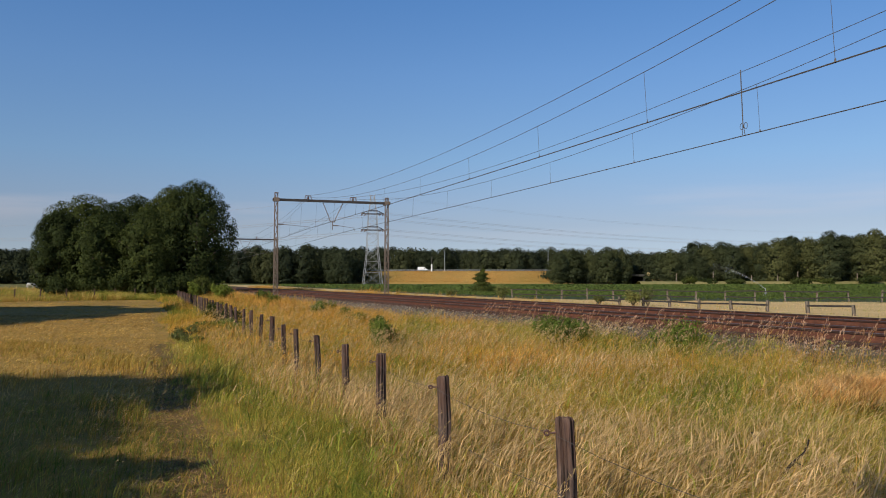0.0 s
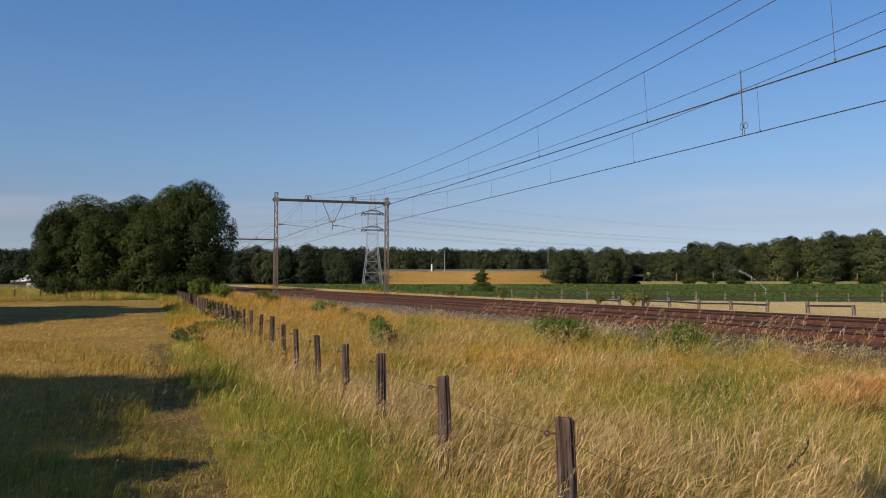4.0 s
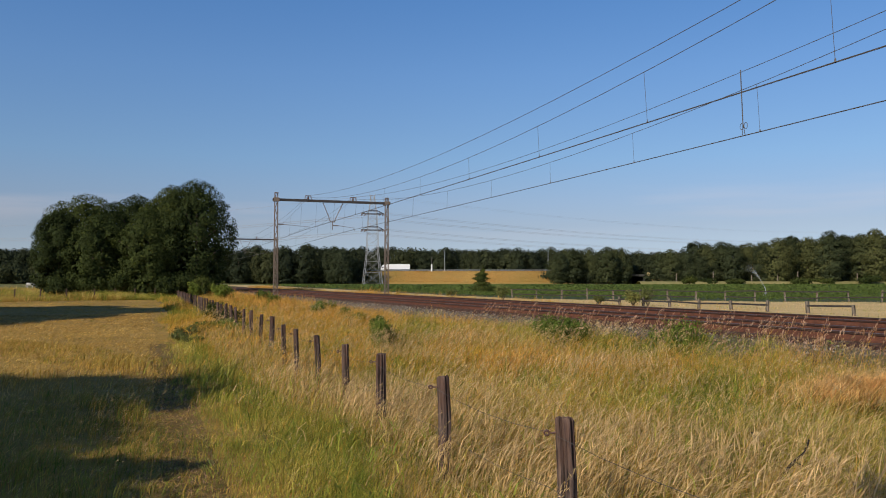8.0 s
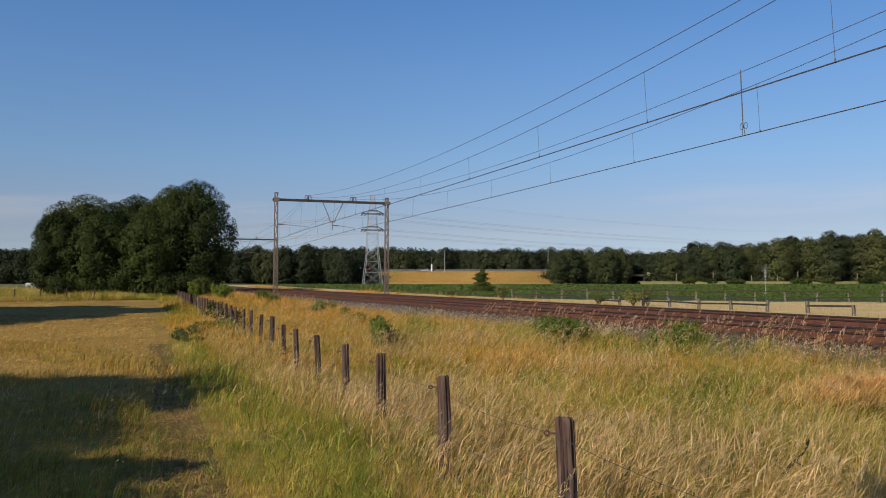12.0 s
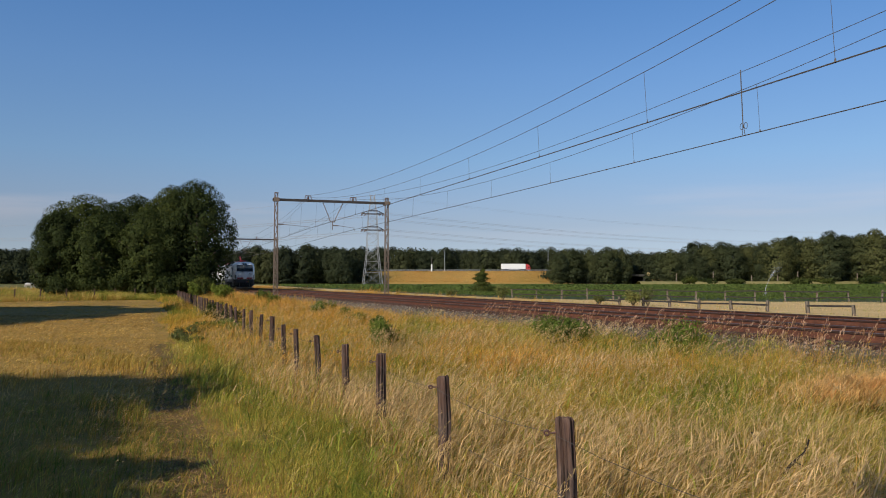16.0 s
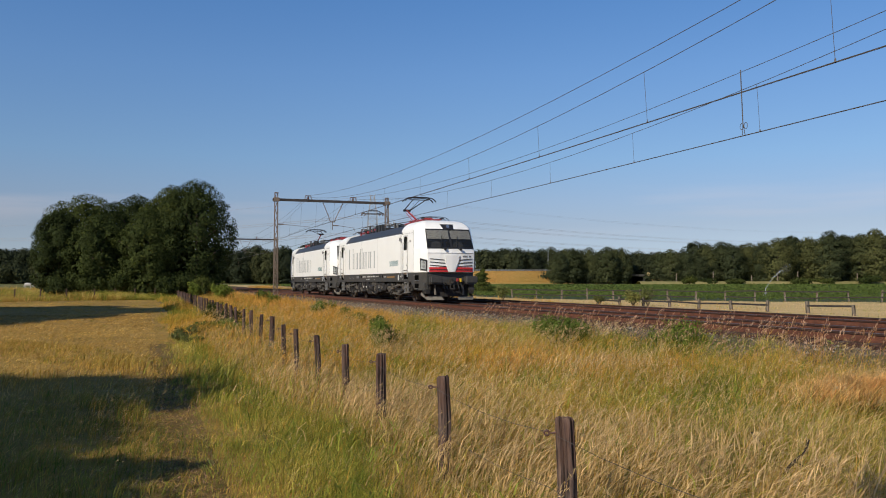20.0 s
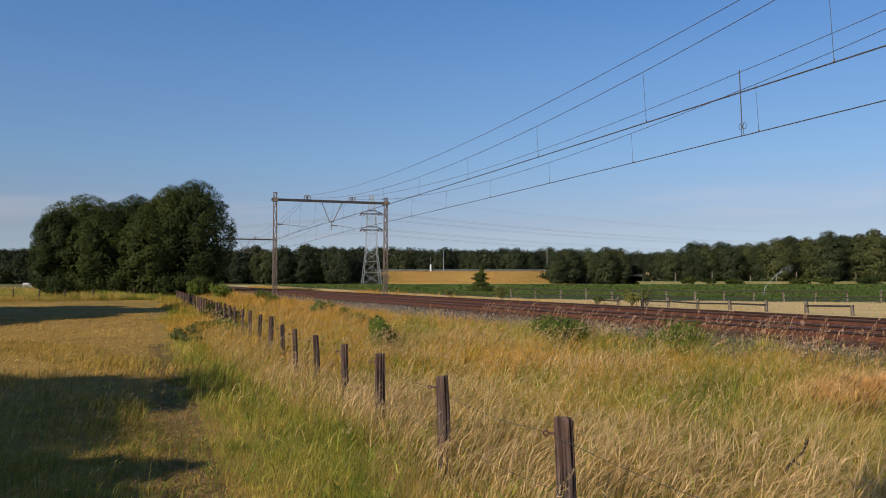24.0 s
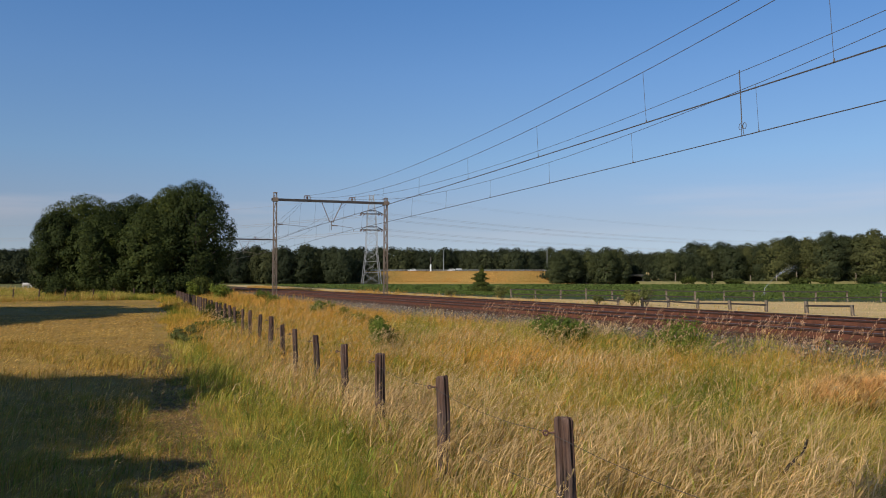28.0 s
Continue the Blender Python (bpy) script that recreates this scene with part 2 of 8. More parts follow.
def bark(name, c, grain=22):
    m, nt, b = nodes_of(name, 0.9)
    n = noise_node(nt, grain, 6, rough=0.75, stretch=(1, 1, 0.07))
    n2 = noise_node(nt, 2.5, 3)
    col = ramp(nt, n, ((0.40, tuple(v * 0.15 for v in c)), (0.47, tuple(v * 0.75 for v in c)), (0.56, tuple(v * 1.1 for v in c)), (0.68, tuple(v * 2.2 for v in c))))
    col = mixed(nt, ramp(nt, n2, ((0.45, (0, 0, 0)), (0.65, (0.7, 0.7, 0.7)))), col, (c[0] * 0.9, c[1] * 0.6, c[2] * 0.5))
    nt.links.new(col, b.inputs["Base Color"])
    bump(nt, b, n, 0.9, 0.02)
    return m


M_BARK = bark("tree_bark", (0.10, 0.08, 0.06))
M_POST = bark("weathered_post", (0.12, 0.078, 0.062), 26)
M_FENCEWIRE = paint("dull_fence_wire", (0.10, 0.095, 0.09), 0.6, 0.5, 0.1)
M_PYLON = paint("dull_pylon_steel", (0.38, 0.38, 0.385), 0.6, 0.2, 0.15, 2)
M_RAILWOOD = bark("dark_rail_wood", (0.035, 0.031, 0.027))
M_PALEWOOD = bark("grey_post_wood", (0.14, 0.118, 0.092))


# ---- mesh helpers ----
def part(name, bm, material, parent=None, label="", smooth=False):
    me = bpy.data.meshes.new(name)
    bm.to_mesh(me)
    bm.free()
    return mesh_part(name, me, material, parent, label, smooth)


def mesh_part(name, me, material, parent=None, label="", smooth=False):
    if material and not me.materials:
        for mt in material if isinstance(material, (list, tuple)) else (material,):
            me.materials.append(mt)
    if smooth:
        me.polygons.foreach_set("use_smooth", [True] * len(me.polygons))
    ob = new(name, me)
    if parent:
        ob.parent = parent
    if label:
        ob["label"] = label
    return ob


def thing(name, m, label, category, group="", kind=""):
    e = new(name)
    e.empty_display_size = 0.3
    e.matrix_basis = m
    return tagged(e, label, category, group, kind)


def at_track(s, y, z=0.0, rz=0.0):
    return TRACK @ pose(s, y, z, 0, 0, rz)


def arrays_mesh(name, verts, quads):
    """A mesh from arrays of points (n, 3) and of four-cornered faces (m, 4)."""
    me = bpy.data.meshes.new(name)
    verts, quads = np.asarray(verts, np.float32), np.asarray(quads, np.int32)
    me.vertices.add(len(verts))
    me.vertices.foreach_set("co", verts.ravel())
    me.loops.add(quads.size)
    me.loops.foreach_set("vertex_index", quads.ravel())
    me.polygons.add(len(quads))
    me.polygons.foreach_set("loop_start", np.arange(0, quads.size, quads.shape[1], dtype=np.int32))
    me.update(calc_edges=True)
    return me


def box(bm, x0, x1, y0, y1, z0, z1, bevel=0.0):
    r = bmesh.ops.create_cube(bm, size=1, matrix=Matrix.Translation(((x0 + x1) / 2, (y0 + y1) / 2, (z0 + z1) / 2)) @
                              Matrix.Diagonal((abs(x1 - x0), abs(y1 - y0), abs(z1 - z0), 1)))
    if bevel:
        edges = list({e for v in r["verts"] for e in v.link_edges})
        bmesh.ops.bevel(bm, geom=edges, offset=bevel, segments=2, affect="EDGES", profile=0.7)
    return bm


def boxes(*rows, bevel=0.0):
    bm = bmesh.new()
    for r in rows:
        box(bm, *r, bevel=bevel)
    return bm


def rod(bm, a, b, r, r2=None, n=8):
    a, b = Vector(a), Vector(b)
    d = b - a
    m = Matrix.Translation((a + b) / 2) @ d.to_track_quat("Z", "Y").to_matrix().to_4x4()
    bmesh.ops.create_cone(bm, cap_ends=True, segments=n, radius1=r, radius2=r if r2 is None else r2, depth=d.length, matrix=m)
    return bm


def rods(rows, r, n=6):
    bm = bmesh.new()
    for a, b in rows:
        rod(bm, a, b, r, n=n)
    return bm


def bar(bm, a, b, w, t, up=(0, 0, 1)):
    """A flat bar from a to b, w wide and t thick."""
    a, b = Vector(a), Vector(b)
    d = (b - a).normalized()
    side = d.cross(Vector(up))
    if side.length < 1e-4:
        side = d.cross(Vector((1, 0, 0)))
    side.normalize()
    nrm = side.cross(d)
    vs = [bm.verts.new(p + side * (i * w / 2) + nrm * (j * t / 2)) for p in (a, b) for i, j in ((-1, -1), (1, -1), (1, 1), (-1, 1))]
    for q in ((0, 1, 2, 3), (7, 6, 5, 4), (0, 4, 5, 1), (1, 5, 6, 2), (2, 6, 7, 3), (3, 7, 4, 0)):
        bm.faces.new([vs[i] for i in q])
    return bm


def loft(bm, rings, cap=True, closed=True):
    """Rings of equally many points joined by quads."""
    vr = [[bm.verts.new(p) for p in ring] for ring in rings]
    n = len(vr[0])
    for a, b in zip(vr, vr[1:]):
        for i in range(n if closed else n - 1):
            bm.faces.new((a[i], a[(i + 1) % n], b[(i + 1) % n], b[i]))
    if cap:
        bm.faces.new(list(reversed(vr[0])))
        bm.faces.new(vr[-1])
    bmesh.ops.recalc_face_normals(bm, faces=bm.faces)
    return bm


def wire_mesh(name, pts, r, n=5):
    """A tube along a line of points."""
    pts = np.asarray(pts, float)
    d = np.gradient(pts, axis=0)
    d /= np.linalg.norm(d, axis=1, keepdims=True)
    side = np.cross(d, (0, 0, 1.0))
    bad = np.linalg.norm(side, axis=1) < 1e-3
    side[bad] = (1, 0, 0)
    side /= np.linalg.norm(side, axis=1, keepdims=True)
    up = np.cross(side, d)
    a = np.arange(n) * 2 * np.pi / n
    v = pts[:, None] + r * (side[:, None] * np.cos(a)[None, :, None] + up[:, None] * np.sin(a)[None, :, None])
    i, j = np.meshgrid(np.arange(len(pts) - 1), np.arange(n), indexing="ij")
    q = np.stack((i * n + j, i * n + (j + 1) % n, (i + 1) * n + (j + 1) % n, (i + 1) * n + j), -1).reshape(-1, 4)
    return arrays_mesh(name, v.reshape(-1, 3), q)


def slab(bm, corners, out, t):
    """A plate on the polygon corners, t thick towards out."""
    o = Vector(out).normalized() * t
    a = [bm.verts.new(Vector(c)) for c in corners]
    b = [bm.verts.new(Vector(c) + o) for c in corners]
    n = len(a)
    bm.faces.new(b)
    bm.faces.new(list(reversed(a)))
    for i in range(n):
        bm.faces.new((a[i], a[(i + 1) % n], b[(i + 1) % n], b[i]))
    return bm


def blade_field(name, x, y, z, height, width, lean, rng, bend=0.35, steps=2, loose=0.30):
    """Tapered blades that arch over towards lean (x, y arrays or a pair), each a strip of a few pieces."""
    n = len(x)
    a = rng.uniform(0, np.pi, n)
    side = np.stack((np.cos(a), np.sin(a), np.zeros(n)), 1) * (width[:, None] / 2)
    base = np.stack((x, y, z), 1)
    off = np.stack((lean[0] * height, lean[1] * height, np.zeros(n)), 1) + rng.normal(0, loose, (n, 3)) * height[:, None] * (1, 1, 0)
    k = np.clip(1 - (np.hypot(off[:, 0], off[:, 1]) / np.maximum(height, 1e-3)) * bend, 0.35, 1)
    cols = []
    for u in np.linspace(0, 1, steps + 1):
        up = np.stack((0 * x, 0 * x, height * (u + (k - 1) * u ** 3)), 1)
        c = base + off * 1.15 * u ** 2 + up
        w = 1 - 0.88 * u ** 1.8
        cols += [c - side * w, c + side * w]
    v = np.stack(cols, 1)
    m = 2 * (steps + 1)
    q = np.array([[2 * i, 2 * i + 1, 2 * i + 3, 2 * i + 2] for i in range(steps)])
    q = (np.arange(n)[:, None, None] * m + q[None]).reshape(-1, 4)
    return arrays_mesh(name, v.reshape(-1, 3), q)


def leaf_cloud(name, centres, out, size, rng, flat=0.55):
    """Small rhombic leaf sprays at centres, facing roughly along out."""
    n = len(centres)
    nrm = out + rng.normal(0, flat, (n, 3))
    nrm /= np.linalg.norm(nrm, axis=1, keepdims=True) + 1e-9
    t = np.cross(nrm, rng.normal(0, 1, (n, 3)))
    t /= np.linalg.norm(t, axis=1, keepdims=True) + 1e-9
    b = np.cross(nrm, t)
    sz = (size * rng.uniform(0.6, 1.4, n))[:, None]
    w = sz * rng.uniform(0.45, 0.8, (n, 1))
    dip = nrm * sz * 0.18
    v = np.stack((centres - t * sz - dip, centres - b * w, centres + t * sz - dip, centres + b * w), 1)
    return arrays_mesh(name, v.reshape(-1, 3), np.arange(n * 4).reshape(-1, 4))


# ---- the land ----
def in_crop(x, y):
    """The crop field: beyond the paddock fence, which meets the railway's far verge at a slant."""
    return (y > 88.5 - 0.402 * (x - 10.2)) & (y < 292) & (to_track(x, y)[1] > 26)


def build_ground():
    ss = np.unique(np.concatenate((np.linspace(-3000, -320, 24), np.linspace(-320, -70, 40), np.linspace(-70, 34, 105), np.linspace(34, 120, 14), np.linspace(120, 2500, 10))))
    vv = np.unique(np.concatenate((np.linspace(-2500, -120, 16), np.linspace(-120, -30, 24), np.linspace(-30, 30, 81), np.linspace(30, 120, 26), np.linspace(120, 2600, 30),
                                   (-13.1, -12.5, -11.9, -3.2, 7.4, 11.0, 37.5))))
    S, V = np.meshgrid(ss, vv, indexing="ij")
    X, Y = track_xy(S, V)
    verts = np.stack((X, Y, ground_z(X, Y)), -1).reshape(-1, 3)
    i, j = np.meshgrid(np.arange(len(ss) - 1), np.arange(len(vv) - 1), indexing="ij")
    n = len(vv)
    q = np.stack((i * n + j, (i + 1) * n + j, (i + 1) * n + j + 1, i * n + j + 1), -1).reshape(-1, 4)
    me = arrays_mesh("ground", verts, q)
    cs, cv = (ss[:-1] + ss[1:]) / 2, (vv[:-1] + vv[1:]) / 2
    CS, CV = np.meshgrid(cs, cv, indexing="ij")
    CX, CY = track_xy(CS, CV)
    kind = np.zeros(CS.shape, np.int32)
    kind[CV > -11.9] = 1
    kind[CV > 11.0] = 2
    kind[(CV > -13.1) & (CV < -12.5) & (CS > 6)] = 5
    kind[(CV > 26) & in_crop(CX, CY)] = 3
    kind[(CY >= 292) | (CX < -120)] = 4
    kind[(CV < -11.9) & (CY > 205)] = 4
    me.polygons.foreach_set("material_index", kind.ravel())
    for m in (M_FIELD, M_VERGE, M_SAND, M_CROPSOIL, M_MEADOW, M_WORN):
        me.materials.append(m)
    ob = mesh_part("ground", me, None, smooth=True)
    tagged(ob, "flat farmland of mown dry grass, verge and crop field", "ground", kind="structure")


build_ground()


def far_track():
    """The sandy track along the far edge of the crop field."""
    xs = np.linspace(-160, 330, 60)
    yy = 292 + 3 * np.sin(xs * 0.02)
    rows = [np.stack((xs, yy + d, ground_z(xs, yy + d) + 0.06), 1) for d in (-1.7, 0, 1.7)]
    v = np.concatenate(rows)
    q = [(r * 60 + k, r * 60 + k + 1, (r + 1) * 60 + k + 1, (r + 1) * 60 + k) for r in range(2) for k in range(59)]
    tagged(mesh_part("field_track", arrays_mesh("field_track", v, q), M_SAND), "pale sandy farm track along the crop field", "track", kind="structure")


far_track()


# ---- railway ----
BED = ((-3.35, -0.86), (-2.75, -0.62), (-1.75, -0.21), (-1.35, -0.19), (-0.9, -0.205), (0.9, -0.205), (1.35, -0.20), (2.0, -0.23), (2.65, -0.20), (3.1, -0.205), (4.9, -0.205), (5.35, -0.19), (5.75, -0.21), (6.7, -0.62), (7.3, -0.86))


def build_bed():
    ss = np.concatenate((np.linspace(-400, -80, 60), np.linspace(-79, 45, 300)))
    rng = np.random.default_rng(4)
    by = np.concatenate([np.linspace(a[0], b[0], 4)[:-1] for a, b in zip(BED, BED[1:])] + [[BED[-1][0]]])
    bz = np.interp(by, [b[0] for b in BED], [b[1] for b in BED])
    S, V = np.meshgrid(ss, by, indexing="ij")
    Z = bz[None] + rng.normal(0, 0.012, S.shape)
    X, Y = track_xy(S, V + bend(S) + rng.normal(0, 0.02, S.shape))
    n = len(by)
    i, j = np.meshgrid(np.arange(len(ss) - 1), np.arange(n - 1), indexing="ij")
    q = np.stack((i * n + j, (i + 1) * n + j, (i + 1) * n + j + 1, i * n + j + 1), -1).reshape(-1, 4)
    ob = mesh_part("ballast_bed", arrays_mesh("ballast_bed", np.stack((X, Y, Z), -1).reshape(-1, 3), q), M_BALLAST)
    grey = (np.broadcast_to((by[:-1] + by[1:]) / 2 < -1.7, (len(ss) - 1, n - 1))).astype(np.int32)
    ob.data.materials.append(M_SHOULDER)
    ob.data.polygons.foreach_set("material_index", np.ascontiguousarray(grey).ravel())
    tagged(ob, "rust-stained stone ballast bed of a double railway line", "ballast", kind="structure")
    # loose stones on the shoulder and between the sleepers
    m = 34000
    s = np.concatenate((rng.uniform(-60, 34, m // 2), rng.uniform(-12, 30, m // 2)))
    lot = rng.random(m)
    v = np.where(lot < 0.36, rng.uniform(-3.3, -1.6, m), np.where(lot < 0.5, rng.uniform(-1.8, -0.8, m), rng.uniform(-0.8, 6.6, m)))
    x, y = track_xy(s, v)
    z = np.interp(v, [b[0] for b in BED], [b[1] for b in BED]) + rng.uniform(-0.005, 0.02, m)
    r = rng.uniform(0.018, 0.042, m)
    octa = np.array(((1, 0, 0), (0, 1, 0), (-1, 0, 0), (0, -1, 0), (0, 0, 1), (0, 0, -1)), float)
    sh = octa[None] * rng.uniform(0.6, 1.3, (m, 6, 1)) + rng.normal(0, 0.15, (m, 6, 3))
    a = rng.uniform(0, 6.28, m)
    ca, sa = np.cos(a)[:, None], np.sin(a)[:, None]
    vx, vy = sh[..., 0] * ca - sh[..., 1] * sa, sh[..., 0] * sa + sh[..., 1] * ca
    P = np.stack((vx, vy, sh[..., 2] * 0.75), -1) * r[:, None, None] + np.stack((x, y, z), 1)[:, None]
    f = np.array(((0, 1, 4), (1, 2, 4), (2, 3, 4), (3, 0, 4), (1, 0, 5), (2, 1, 5), (3, 2, 5), (0, 3, 5)))
    q = (np.arange(m)[:, None, None] * 6 + f[None]).reshape(-1, 3)
    mat, nt, b = nodes_of("ballast_stone", 0.85)
    rnd = island_random(nt)
    grey = ramp(nt, rnd, ((0, (0.07, 0.057, 0.044)), (0.5, (0.20, 0.168, 0.136)), (1, (0.43, 0.38, 0.32))))
    nt.links.new(mixed(nt, ramp(nt, noise_node(nt, 0.9, 4, "World"), ((0.45, (0, 0, 0)), (0.65, (0.7, 0.7, 0.7)))), grey, (0.15, 0.095, 0.07)), b.inputs["Base Color"])
    red, nt, b = nodes_of("rusty_stone", 0.9)
    nt.links.new(ramp(nt, island_random(nt), ((0, (0.03, 0.014, 0.010)), (0.5, (0.075, 0.033, 0.020)), (1, (0.14, 0.07, 0.045)))), b.inputs["Base Color"])
    me = arrays_mesh("ballast_stones", P.reshape(-1, 3), q)
    me.materials.append(mat)
    me.materials.append(red)
    me.polygons.foreach_set("material_index", np.repeat((v + rng.normal(0, 0.15, m) > -1.75).astype(np.int32), 8))
    tagged(mesh_part("ballast_stones", me, None), "loose grey and rust-brown ballast stones", "stones", kind="stuff")


build_bed()

# Head coloured dark: the thin shadow line along each rail is painted in.
M_HEAD_DARK = paint("dark_rail_head", (0.065, 0.035, 0.027), 0.6, 0.3, 0.35, 5, (0.03, 0.019, 0.015))
RAIL_PROFILE = ((-0.036, 0), (0.036, 0), (0.036, -0.035), (0.010, -0.05), (0.010, -0.135), (0.07, -0.155), (0.07, -0.172), (-0.07, -0.172), (-0.07, -0.155), (-0.010, -0.135), (-0.010, -0.05), (-0.036, -0.035))


def build_track(y0, name_label):
    t = thing("railway_track", at_track(0, y0), name_label, "railway track", "railway tracks", "structure")
    for side in (-0.7535, 0.7535):
        for nm, prof, mat, lab in (("rail", RAIL_PROFILE[:4] + RAIL_PROFILE[-2:], M_HEAD_DARK, "steel rail head, dark for the shadow line along it"), ("rail_web", ((0.010, -0.05), (0.010, -0.135), (-0.010, -0.135), (-0.010, -0.05)), M_RUST, "rust-red rail web"), ("rail_foot", RAIL_PROFILE[4:10], M_RUST, "rust-brown rail foot")):
            bm = loft(bmesh.new(), [[(s, side + p + float(bend(s)), q) for p, q in prof] for s in (-400, -180, -165, -150, -135, -120, -105, -60, 0, 45)])
            bmesh.ops.recalc_face_normals(bm, faces=bm.faces)
            part(nm, bm, mat, t, lab)
        part("rail_head", boxes((-105, 45, side - 0.03, side + 0.03, 0.0005, 0.003)), M_RAILTOP, t, "polished running surface")
    return t


def build_sleepers(t, s0, s1):
    bm = bmesh.new()
    loft(bm, [[(x, y, z) for x, z in ((-0.14, -0.3), (0.14, -0.3), (0.11, -0.155 - dip), (-0.11, -0.155 - dip))] for y, dip in ((-1.3, 0.02), (-1.0, 0.0), (-0.4, 0.035), (0.4, 0.035), (1.0, 0.0), (1.3, 0.02))])
    me = bpy.data.meshes.new("sleeper")
    bm.to_mesh(me)
    bm.free()
    me.materials.append(M_SLEEPER)
    clip = boxes(*[(-0.05, 0.05, y - 0.11, y + 0.11, -0.16, -0.125) for y in (-0.7535, 0.7535)], bevel=0.008)
    cm = bpy.data.meshes.new("rail_clips")
    clip.to_mesh(cm)
    clip.free()
    cm.materials.append(M_RUST)
    n = int((s1 - s0) / 0.6)
    for k in range(n):
        o = new("sleeper", me)
        o.parent, o.location = t, (s0 + k * 0.6, 0, 0)
        if abs(s0 + k * 0.6 - 0) < 30:
            c = new("rail_clip", cm)
            c.parent = o


NEAR_TRACK = build_track(0.0, "near rust-brown running line on sleepers in ballast")
FAR_TRACK = build_track(4.0, "far rust-brown running line on sleepers in ballast")


# ---- overhead line ----
SPAN, GANTRY_S = 66.0, -36.8
M_BEAM = paint("dark_beam_paint", (0.055, 0.048, 0.045), 0.6, 0.2, 0.25, 2, (0.10, 0.075, 0.06))
POST_L, POST_R = -2.75, 7.12
BEAM_Z = 8.05


def gantry_post(parent, y, top):
    bm = bmesh.new()
    w0, w1, d = 0.36, 0.24, 0.14
    for i in (-1, 1):
        for j in (-1, 1):
            bar(bm, (j * d, y + i * w0 / 2, -0.75), (j * d, y + i * w1 / 2, top), 0.095, 0.04, (0, 1, 0))
    post = part("post", bm, M_GALV, parent, "weathered lattice steel post")
    lac = bmesh.new()
    n = 15
    for k in range(n):
        za, zb = -0.55 + (top + 0.4) * k / n, -0.55 + (top + 0.4) * (k + 1) / n
        f = lambda z: (w0 + (w1 - w0) * (z + 0.75) / (top + 0.75)) / 2
        sgn = 1 if k % 2 else -1
        for j in (-1, 1):
            bar(lac, (j * d, y - sgn * f(za), za), (j * d, y + sgn * f(zb), zb), 0.065, 0.025, (0, 1, 0))
        bar(lac, (-d * sgn, y, za), (d * sgn, y, zb), 0.04, 0.02, (0, 1, 0))
    part("lacing", lac, M_GALV, post)
    part("foot", boxes((-0.3, 0.3, y - 0.4, y + 0.4, -1.0, -0.55), bevel=0.03), M_CONCRETE, post, "concrete foot")
    part("cap", boxes((-0.2, 0.2, y - 0.16, y + 0.16, top - 0.02, top + 0.05), bevel=0.01), M_GALV, post)
    part("collar", boxes((-0.24, 0.24, y - 0.24, y + 0.24, BEAM_Z - 0.16, BEAM_Z + 0.16), bevel=0.02), M_GALV, post)
    return post


def build_gantry(s):
    g = thing("catenary_gantry", at_track(s, 0), "weathered brown lattice steel gantry spanning both tracks", "catenary gantry", "catenary gantries")
    gantry_post(g, POST_L, 8.62)
    gantry_post(g, POST_R, 8.5)
    bm = bmesh.new()
    box(bm, -0.16, -0.10, POST_L - 0.3, POST_R + 0.3, BEAM_Z - 0.10, BEAM_Z + 0.10)
    box(bm, 0.10, 0.16, POST_L - 0.3, POST_R + 0.3, BEAM_Z - 0.10, BEAM_Z + 0.10)
    for k in range(24):
        y = POST_L + (POST_R - POST_L) * k / 23
        box(bm, -0.10, 0.10, y - 0.03, y + 0.03, BEAM_Z + 0.08, BEAM_Z + 0.098)
    part("beam", bm, M_BEAM, g, "dark riveted steel cross beam")
    for y0 in (0.0, 4.0):
        ins = bmesh.new()
        for k in range(4):
            rod(ins, (0, y0, BEAM_Z + 0.15 + 0.05 * k), (0, y0, BEAM_Z + 0.19 + 0.05 * k), 0.11, 0.06, 10)
        rod(ins, (0, y0, BEAM_Z + 0.1), (0, y0, BEAM_Z + 0.4), 0.04)
        part("insulator", ins, M_INSUL, g, "ribbed brown insulator")
        arch = bmesh.new()
        for a, b in (((0, y0 - 0.28, BEAM_Z + 0.1), (0, y0 - 0.24, BEAM_Z + 0.42)), ((0, y0 - 0.24, BEAM_Z + 0.42), (0, y0 + 0.24, BEAM_Z + 0.42)), ((0, y0 + 0.24, BEAM_Z + 0.42), (0, y0 + 0.28, BEAM_Z + 0.1))):
            rod(arch, a, b, 0.035)
        part("insulator_bracket", arch, M_GALV, g)
    # V-shaped drop bracket between the tracks, with steady arms
    vb = bmesh.new()
    for a, b in (((0, 1.3, BEAM_Z - 0.1), (0, 2.0, 6.25)), ((0, 3.1, BEAM_Z - 0.1), (0, 2.3, 6.25)), ((0, 2.15, 6.35), (0, 2.15, 5.55)), ((0, 1.9, 6.25), (0, 2.4, 6.25))):
        rod(vb, a, b, 0.034)
    part("drop_bracket", vb, M_GALV, g, "V-shaped drop bracket")
    for y0, a in ((0.15, POST_L + 0.15), (4.1, 2.2)):
        arm = bmesh.new()
        sg = 1 if y0 > a else -1
        rod(arm, (0, a, 5.95), (0, a + sg * 0.5, 5.93), 0.05)
        rod(arm, (0, a + sg * 0.5, 5.93), (0, y0, 5.75), 0.016)
        rod(arm, (0, y0, 5.75), (0, y0 + 0.05, 5.46), 0.018)
        part("steady_arm", arm, M_GALV, g)
    return g


GANTRY = build_gantry(GANTRY_S)
